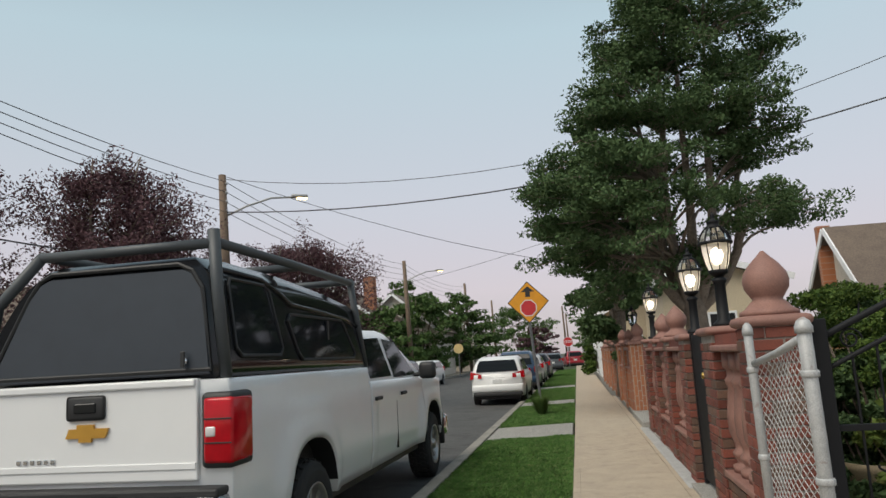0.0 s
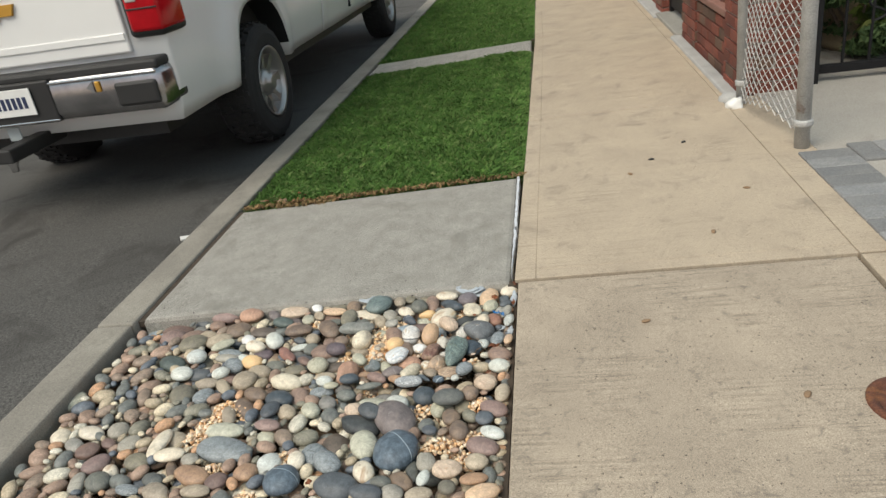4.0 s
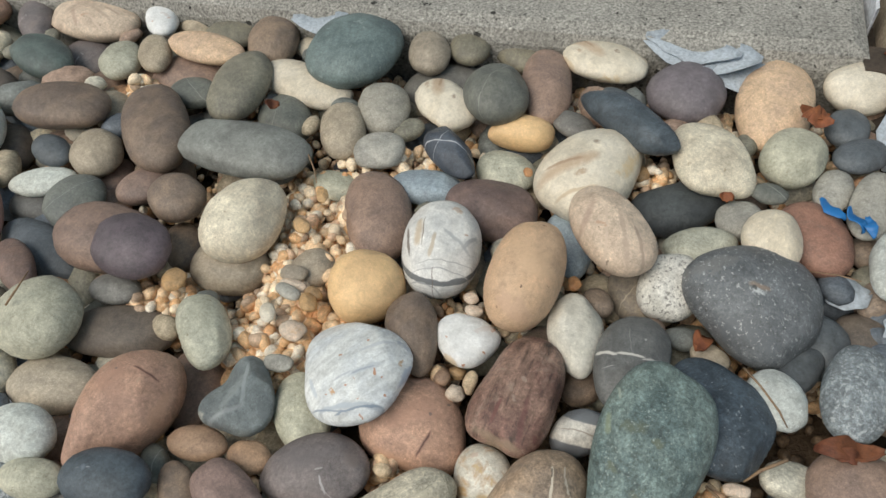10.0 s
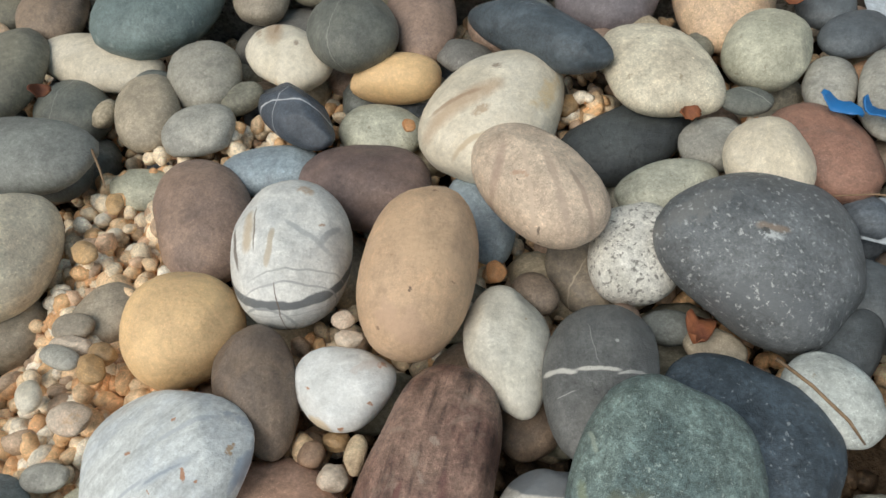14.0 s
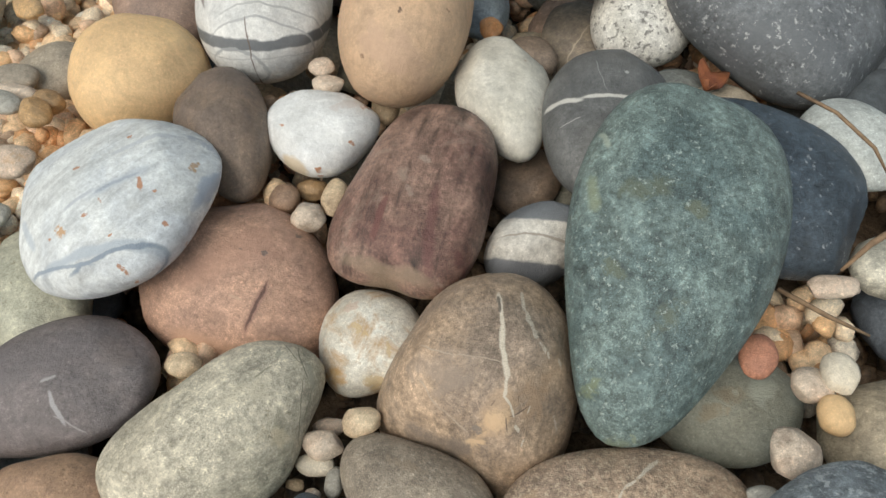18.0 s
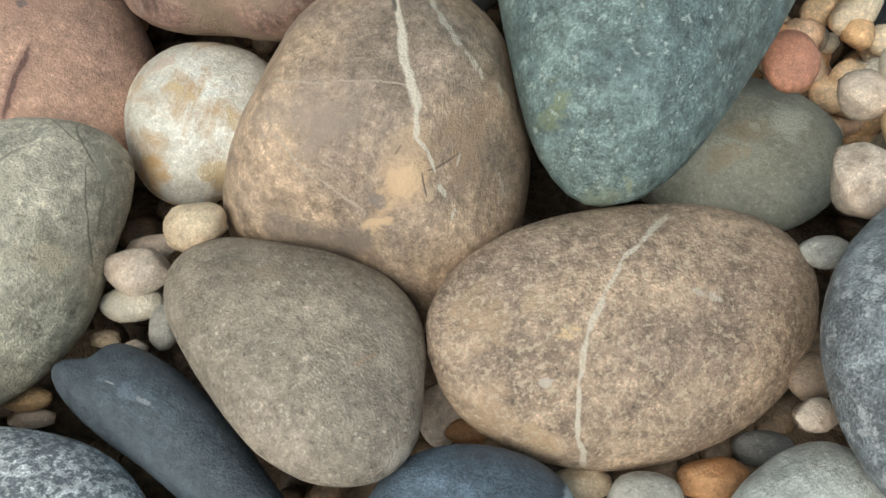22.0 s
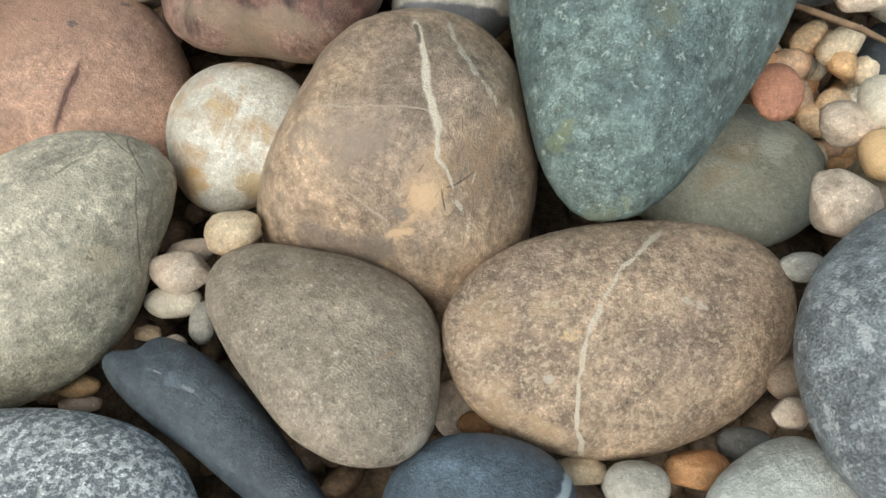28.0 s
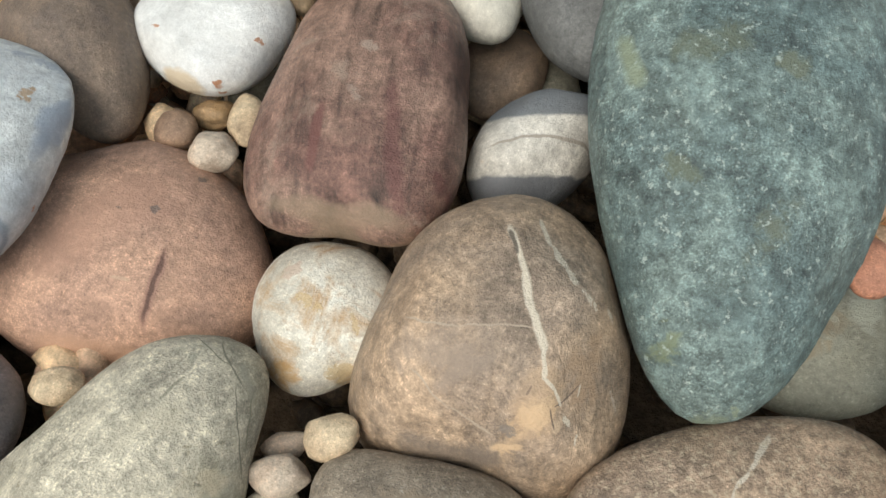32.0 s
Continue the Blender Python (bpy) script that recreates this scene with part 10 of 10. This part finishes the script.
gravel_patch(-0.965, 2.526, 0.015)
gravel_patch(-0.699, 2.317, 0.028)
gravel_patch(-0.677, 2.259, 0.026)
gravel_patch(-0.344, 2.207, 0.014)
gravel_patch(-0.666, 2.405, 0.031)
gravel_patch(-0.664, 2.351, 0.032)
gravel_patch(-0.670, 2.325, 0.030)
gravel_patch(-0.684, 2.445, 0.022)
gravel_patch(-0.614, 2.485, 0.015)
for gx, gy, gr in ((-0.718, 2.389, 0.020), (-0.696, 2.363, 0.024), (-0.701, 2.342, 0.022), (-0.703, 2.328, 0.018), (-0.705, 2.283, 0.020), (-0.694, 2.300, 0.020), (-0.677, 2.288, 0.022), (-0.690, 2.267, 0.022), (-0.705, 2.253, 0.020), (-0.676, 2.270, 0.022), (-0.683, 2.312, 0.018), (-0.692, 2.249, 0.020), (-0.668, 2.245, 0.020), (-0.676, 2.231, 0.014), (-0.789, 2.286, 0.016), (-0.797, 2.272, 0.014), (-0.810, 2.264, 0.010), (-0.635, 2.279, 0.020), (-0.552, 2.251, 0.014), (-0.566, 2.180, 0.010)):
    gravel_patch(gx, gy, gr)
for r0, tries in ((0.036, 2500), (0.03, 4000), (0.025, 6000), (0.019, 8000), (0.013, 9000)):
    for k in range(tries):
        x, y = rng.uniform(-1.73, -0.25), rng.uniform(0.6, 2.61)
        r = r0 * rng.uniform(0.85, 1.15)
        if any((x - gx) ** 2 + (y - gy) ** 2 < (gr + r * 0.6) ** 2 for gx, gy, gr in PATCHES):
            continue
        if y + r > 2.625 or x - r < -1.75 or x + r > -0.235:
            continue
        if all((x - px) ** 2 + (y - py) ** 2 > (0.86 * (r + pr)) ** 2 for px, py, pr in near_cells(x, y)):
            add_cell(x, y, r)
            lay(x, y, r, 0.0 if r0 > 0.02 else 0.006)
for k in range(1500):
    x, y = rng.uniform(-1.72, -0.26), rng.uniform(0.9, 2.6)
    if -0.6 < x < -0.34 and 2.1 < y < 2.27:
        continue
    if any((x - gx) ** 2 + (y - gy) ** 2 < (gr + 0.01) ** 2 for gx, gy, gr in PATCHES):
        continue
    lay(x, y, rng.uniform(0.018, 0.028), 0.028)
for k in range(60):
    y = 1.5 + 1.1 * k / 59
    lay(-0.243, y + rng.uniform(-0.006, 0.006), rng.uniform(0.01, 0.019), rng.uniform(0.008, 0.02))
stones = raw_mesh("pebble_bed", verts, faces, FILL, True)
tagged(stones, "mixed river pebbles packed over the planting strip", "pebbles", kind="stuff")

# pea gravel under and between the pebbles
GRAVEL = stone("pea_gravel", (0.5, 0.34, 0.18), (0.42, 0.28, 0.15), scale=60, amount=0.2, shift=0.0)
gn, gl = GRAVEL.node_tree.nodes, GRAVEL.node_tree.links
isl = gn.new("ShaderNodeNewGeometry").outputs["Random Per Island"]
gb = gn["Principled BSDF"]
tone = ramp(gn, gl, isl, ((0.0, (0.7, 0.5, 0.31)), (0.2, (0.64, 0.4, 0.21)), (0.36, (0.74, 0.6, 0.43)), (0.58, (0.62, 0.42, 0.28)), (0.7, (0.6, 0.34, 0.17)), (0.78, (0.74, 0.66, 0.54)), (0.93, (0.42, 0.3, 0.21))), "CONSTANT")
old_col = gb.inputs["Base Color"].links[0].from_socket
lum = gn.new("ShaderNodeRGBToBW")
gl.new(old_col, lum.inputs["Color"])
gl.new(mix(gn, gl, 1.0, tone, calc(gn, gl, "MULTIPLY", lum.outputs["Val"], 3.5), "MULTIPLY"), gb.inputs["Base Color"])
chips = []
for k in range(10):
    b = bmesh.new()
    pebble_shape(b, 1.0, 0.78, 0.66, rng.uniform(-0.2, 0.2), 2.4, 500 + k, 10, 7, 0.2, facet_planes("quartz", 40 + k))
    b.verts.index_update()
    chips.append(([v.co.copy() for v in b.verts], [[v.index for v in f.verts] for f in b.faces]))
    b.free()
verts, faces = [], []


def chip_at(x, y, z, r):
    m = pose(x, y, z, rng.uniform(0, 360), rng.uniform(-40, 40), rng.uniform(0, 360))
    vs, fs = chips[rng.randrange(10)]
    o = len(verts)
    verts.extend([tuple(m @ (v * r)) for v in vs])
    faces.extend([[i + o for i in f] for f in fs])


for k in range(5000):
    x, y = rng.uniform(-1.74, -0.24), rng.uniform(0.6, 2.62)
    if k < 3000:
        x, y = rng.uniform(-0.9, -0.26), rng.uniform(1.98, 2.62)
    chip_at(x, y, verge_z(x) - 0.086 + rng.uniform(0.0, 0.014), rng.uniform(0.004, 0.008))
# dark brown copy of the gravel: the gaps' shade is put into its colour
GAP_SHADE = stone("damp_gravel", (0.17, 0.11, 0.065), (0.11, 0.075, 0.05), scale=70, amount=0.4, shift=0.0)
low_gravel = raw_mesh("damp_gravel", verts, faces, GAP_SHADE, True)
tagged(low_gravel, "soil-brown gravel deep between the pebbles, its colour darkened for gap shade", "gravel", kind="stuff")
verts, faces = [], []
for gx, gy, gr in PATCHES:
    for k in range(int(gr * gr * 90000) + 36):
        a, q = rng.uniform(0, 6.283), math.sqrt(rng.random()) * 1.4
        chip_at(gx + math.cos(a) * gr * q, gy + math.sin(a) * gr * q, verge_z(gx) - 0.032 - 0.014 * q * q + rng.uniform(-0.014, 0.005), rng.uniform(0.0044, 0.0088))
for k in range(5200):
    x, y = rng.uniform(-0.9, -0.25), rng.uniform(2.0, 2.62)
    if x > -0.62 and y < 2.3:
        continue
    chip_at(x, y, verge_z(x) - 0.076 + rng.uniform(0.0, 0.016), rng.uniform(0.004, 0.0082))
gravel = raw_mesh("pea_gravel", verts, faces, GRAVEL, True)
tagged(gravel, "ochre pea gravel filling the gaps between pebbles", "gravel", kind="stuff")

# ---- small things on the ground ----
RUSTY = surface("rusty_iron", (0.16, 0.06, 0.03), (0.09, 0.04, 0.03), 30.0, 200.0, 0.85, amount=0.4, relief=0.6, dirt=(0.32, 0.14, 0.05), dirt_scale=18.0, dirt_from=0.55)
cover = tagged(empty("valve_cover", 0.785, 1.85, 0.013), "rusty round iron valve cover set in the sidewalk", "cover")
part("rim", lathe(((0.11, -0.02), (0.11, 0.003), (0.105, 0.008), (0.092, 0.008), (0.09, 0.002)), 28), RUSTY, cover, "", True)
part("lid", lathe(((0.09, -0.01), (0.089, 0.001), (0.07, 0.004), (0.04, 0.006), (0.01, 0.007)), 28), RUSTY, cover, "", True)
BLUE = plain("blue_ribbon", (0.02, 0.16, 0.42), 0.45)
FABRIC = surface("weed_fabric", (0.42, 0.47, 0.52), (0.34, 0.38, 0.42), 20.0, 300.0, 0.7)
LEAF = surface("dead_leaf", (0.24, 0.085, 0.03), (0.15, 0.05, 0.03), 40.0, 300.0, 0.7, shift=2.0, vary=0.3)
TWIG = surface("dry_twig", (0.3, 0.2, 0.12), (0.2, 0.13, 0.08), 40.0, 300.0, 0.8)


def scrap(name, x, y, z, a, b, turn, material, label, category, seed, tilt=(0, 0), curl=0.15):
    r = random.Random(seed)
    bm = bmesh.new()
    n = 9
    ring = []
    for j in range(3):
        ring.append([bm.verts.new((a * (2 * i / (n - 1) - 1), b * (j - 1) * math.sin(math.pi * (i + 0.6) / n) * r.uniform(0.8, 1.15), curl * a * math.sin(i * 0.9 + seed) * 0.5 + curl * b * abs(j - 1))) for i in range(n)])
    for r0, r1 in zip(ring, ring[1:]):
        for i in range(n - 1):
            bm.faces.new((r0[i], r0[i + 1], r1[i + 1], r1[i]))
    ob = mesh_ob(name, bm, material, True)
    sol = ob.modifiers.new("thick", "SOLIDIFY")
    sol.thickness = 0.0008
    ob.matrix_world = pose(x, y, z, tilt[0], tilt[1], turn)
    tagged(ob, label, category)


def twig(points, radius):
    ob = mesh_ob("twig", tube(points, [radius, *[radius * 0.9] * (len(points) - 2), radius * 0.5], 6), TWIG, True)
    tagged(ob, "thin dry brown twig lying among the stones", "twig")


scrap("fabric_scrap", -0.391, 2.633, -0.022, 0.055, 0.028, -8, FABRIC, "torn edge of pale blue-grey weed fabric between pebbles", "fabric", 1, (12, 0), 0.15)
scrap("fabric_scrap", -0.351, 2.614, -0.030, 0.040, 0.020, 10, FABRIC, "torn edge of pale blue-grey weed fabric between pebbles", "fabric", 2, (10, 5), 0.15)
scrap("fabric_scrap", -0.772, 2.627, -0.035, 0.050, 0.016, -5, FABRIC, "torn edge of pale blue-grey weed fabric between pebbles", "fabric", 3, (14, 0), 0.15)
scrap("fabric_scrap", -0.267, 2.385, -0.040, 0.016, 0.014, 20, FABRIC, "torn edge of pale blue-grey weed fabric between pebbles", "fabric", 4, (5, -8), 0.15)
scrap("fabric_scrap", -0.235, 2.366, -0.040, 0.022, 0.010, 80, FABRIC, "torn edge of pale blue-grey weed fabric between pebbles", "fabric", 5, (0, -20), 0.15)
scrap("fabric_scrap", -0.227, 2.559, -0.028, 0.035, 0.012, 85, FABRIC, "torn edge of pale blue-grey weed fabric between pebbles", "fabric", 6, (0, -25), 0.15)
scrap("fabric_scrap", -0.399, 2.636, -0.020, 0.045, 0.020, -10, FABRIC, "torn edge of pale blue-grey weed fabric between pebbles", "fabric", 7, (10, 0), 0.15)
scrap("ribbon", -0.286, 2.443, -0.012, 0.012, 0.0045, -30, BLUE, "crumpled scrap of bright blue ribbon on a pebble", "ribbon", 8, (10, 15), 0.4)
scrap("ribbon", -0.270, 2.435, -0.011, 0.011, 0.0045, -50, BLUE, "crumpled scrap of bright blue ribbon on a pebble", "ribbon", 9, (-15, 20), 0.5)
scrap("ribbon", -0.259, 2.432, -0.012, 0.009, 0.004, -75, BLUE, "crumpled scrap of bright blue ribbon on a pebble", "ribbon", 10, (20, 10), 0.5)
scrap("dead_leaf", -0.293, 2.551, -0.012, 0.012, 0.007, 20, LEAF, "curled dead red-brown leaf between the stones", "leaf", 11, (20, 10), 0.5)
scrap("dead_leaf", -0.282, 2.250, -0.020, 0.019, 0.008, 5, LEAF, "curled dead red-brown leaf between the stones", "leaf", 12, (10, -10), 0.5)
scrap("dead_leaf", -0.292, 2.541, -0.010, 0.010, 0.006, 0, LEAF, "curled dead red-brown leaf between the stones", "leaf", 13, (30, 0), 0.5)
scrap("dead_leaf", -0.229, 2.518, -0.020, 0.011, 0.007, 60, LEAF, "curled dead red-brown leaf between the stones", "leaf", 14, (20, 20), 0.5)
scrap("dead_leaf", -0.361, 2.448, -0.020, 0.006, 0.004, 10, LEAF, "curled dead red-brown leaf between the stones", "leaf", 15, (30, 10), 0.5)
scrap("dead_leaf", -0.372, 2.314, -0.030, 0.012, 0.007, 80, LEAF, "curled dead red-brown leaf between the stones", "leaf", 16, (20, 30), 0.5)
scrap("dead_leaf", -0.222, 2.661, -0.020, 0.012, 0.006, 80, LEAF, "curled dead red-brown leaf between the stones", "leaf", 17, (10, 20), 0.5)
scrap("dead_leaf", -0.220, 2.629, -0.010, 0.009, 0.005, 30, LEAF, "curled dead red-brown leaf between the stones", "leaf", 18, (10, 20), 0.5)
scrap("dead_leaf", -0.227, 2.518, -0.020, 0.011, 0.005, 85, LEAF, "curled dead red-brown leaf between the stones", "leaf", 19, (0, -30), 0.5)
scrap("dead_leaf", -0.782, 2.488, -0.030, 0.007, 0.005, 40, LEAF, "curled dead red-brown leaf between the stones", "leaf", 20, (30, 30), 0.5)
scrap("dead_leaf", -0.295, 2.557, -0.015, 0.011, 0.006, -20, LEAF, "curled dead red-brown leaf between the stones", "leaf", 21, (20, 0), 0.5)
scrap("dead_leaf", -0.739, 1.673, -0.030, 0.010, 0.007, 50, LEAF, "curled dead red-brown leaf between the stones", "leaf", 22, (20, 10), 0.5)
scrap("dead_leaf", -0.282, 2.246, -0.020, 0.010, 0.005, 0, LEAF, "curled dead red-brown leaf between the stones", "leaf", 23, (10, 10), 0.5)
scrap("dead_leaf", -0.293, 2.123, -0.030, 0.010, 0.006, 60, LEAF, "curled dead red-brown leaf between the stones", "leaf", 24, (10, 10), 0.5)
scrap("dead_leaf", -0.228, 2.645, -0.010, 0.009, 0.005, 90, LEAF, "curled dead red-brown leaf between the stones", "leaf", 25, (0, 10), 0.5)
twig([(-0.3639, 2.2064, -0.0200), (-0.3512, 2.1964, -0.0180), (-0.3362, 2.1933, -0.0240)], 0.0009)
twig([(-0.3460, 2.2893, -0.0120), (-0.3362, 2.2756, -0.0080), (-0.3240, 2.2628, -0.0120), (-0.3170, 2.2571, -0.0200)], 0.0008)
twig([(-0.2690, 2.3786, -0.0120), (-0.2824, 2.3841, -0.0160), (-0.3012, 2.3864, -0.0200)], 0.0005)
twig([(-0.3201, 2.2306, -0.0100), (-0.3348, 2.2208, -0.0120), (-0.3422, 2.2149, -0.0200)], 0.0013)
twig([(-0.8839, 2.2190, -0.0200), (-0.8753, 2.2302, -0.0100), (-0.8786, 2.2474, -0.0120)], 0.001)
twig([(-0.7199, 2.4318, -0.0300), (-0.7067, 2.4137, -0.0300), (-0.7019, 2.4039, -0.0350)], 0.0008)
twig([(0.4514, 2.1259, 0.0060), (0.4775, 2.1419, 0.0060), (0.4996, 2.1481, 0.0060)], 0.003)
r = random.Random(88)
LEAFLET = LEAF
for k in range(34):
    scrap("dry_leaf", r.uniform(-1.68, -1.05), 3.745 + abs(r.gauss(0, 0.05)), verge_z(-1.3) + 0.012, r.uniform(0.01, 0.022), r.uniform(0.005, 0.01), r.uniform(0, 360), TWIG if k % 2 else LEAFLET, "small curled dry brown leaf on the concrete", "leaf", k, (r.uniform(-30, 30), r.uniform(-30, 30)))
for k, (x, y) in enumerate(((0.42, 3.77), (0.61, 3.98), (0.53, 2.9), (0.3, 3.6), (0.75, 3.3), (0.2, 2.3), (0.55, 1.9))):
    spot = mesh_ob("pebble", lathe(((0.001, -0.004), (0.01, -0.002), (0.011, 0.003), (0.004, 0.007)), 9), BLACK_PLASTIC if k < 2 else TWIG, True)
    spot.matrix_world = pose(x, y, walk_z(x) + 0.003, 0, 0, 40 * k) @ Matrix.Diagonal((1.4, 0.8, 0.8, 1))
    tagged(spot, "tiny dark bit of grit on the sidewalk", "grit")
bm = bmesh.new()
bmesh.ops.create_icosphere(bm, subdivisions=3, radius=1.0)
for v in bm.verts:
    k = 1.0 + 0.35 * noise.noise(v.co * 1.7)
    v.co = Vector((v.co.x * 0.05 * k, v.co.y * 0.04 * k, max(-0.2, v.co.z) * 0.05 * k))
bag = mesh_ob("litter", bm, SIGN_WHITE, True)
bag.matrix_world = pose(0.985, 4.5, 0.02)
tagged(bag, "crumpled white lump beside the gate's hinge post", "litter")
litter = mesh_ob("litter", box(-0.03, 0.03, -0.02, 0.02, 0, 0.015, 0.004), SIGN_WHITE)
litter.matrix_world = pose(-2.06, 3.66, -0.16, 5, 8, 30)
tagged(litter, "scrap of white litter in the gutter", "litter")

# dry straw where the lawn meets the concrete
STRAW = leafy("dry_straw", [(0.2, 0.13, 0.06), (0.3, 0.2, 0.1), (0.14, 0.09, 0.05), (0.1, 0.12, 0.04)])
spots = [(-1.72 + 1.5 * k / 60, 3.757 + 0.008 * math.sin(k * 2.3), verge_z(-1.72 + 1.5 * k / 60) + 0.008, 0.02) for k in range(61)]
spots += [(-1.5 + 0.03 * k, 3.735, verge_z(-1.4) + 0.008, 0.035) for k in range(10)]
straw = new("dry_grass", leaves("dry_grass", spots, 1100, 0.013, STRAW, 61, 0.4))
tagged(straw, "brown dry grass fringe along the concrete edge", "grass", kind="stuff")
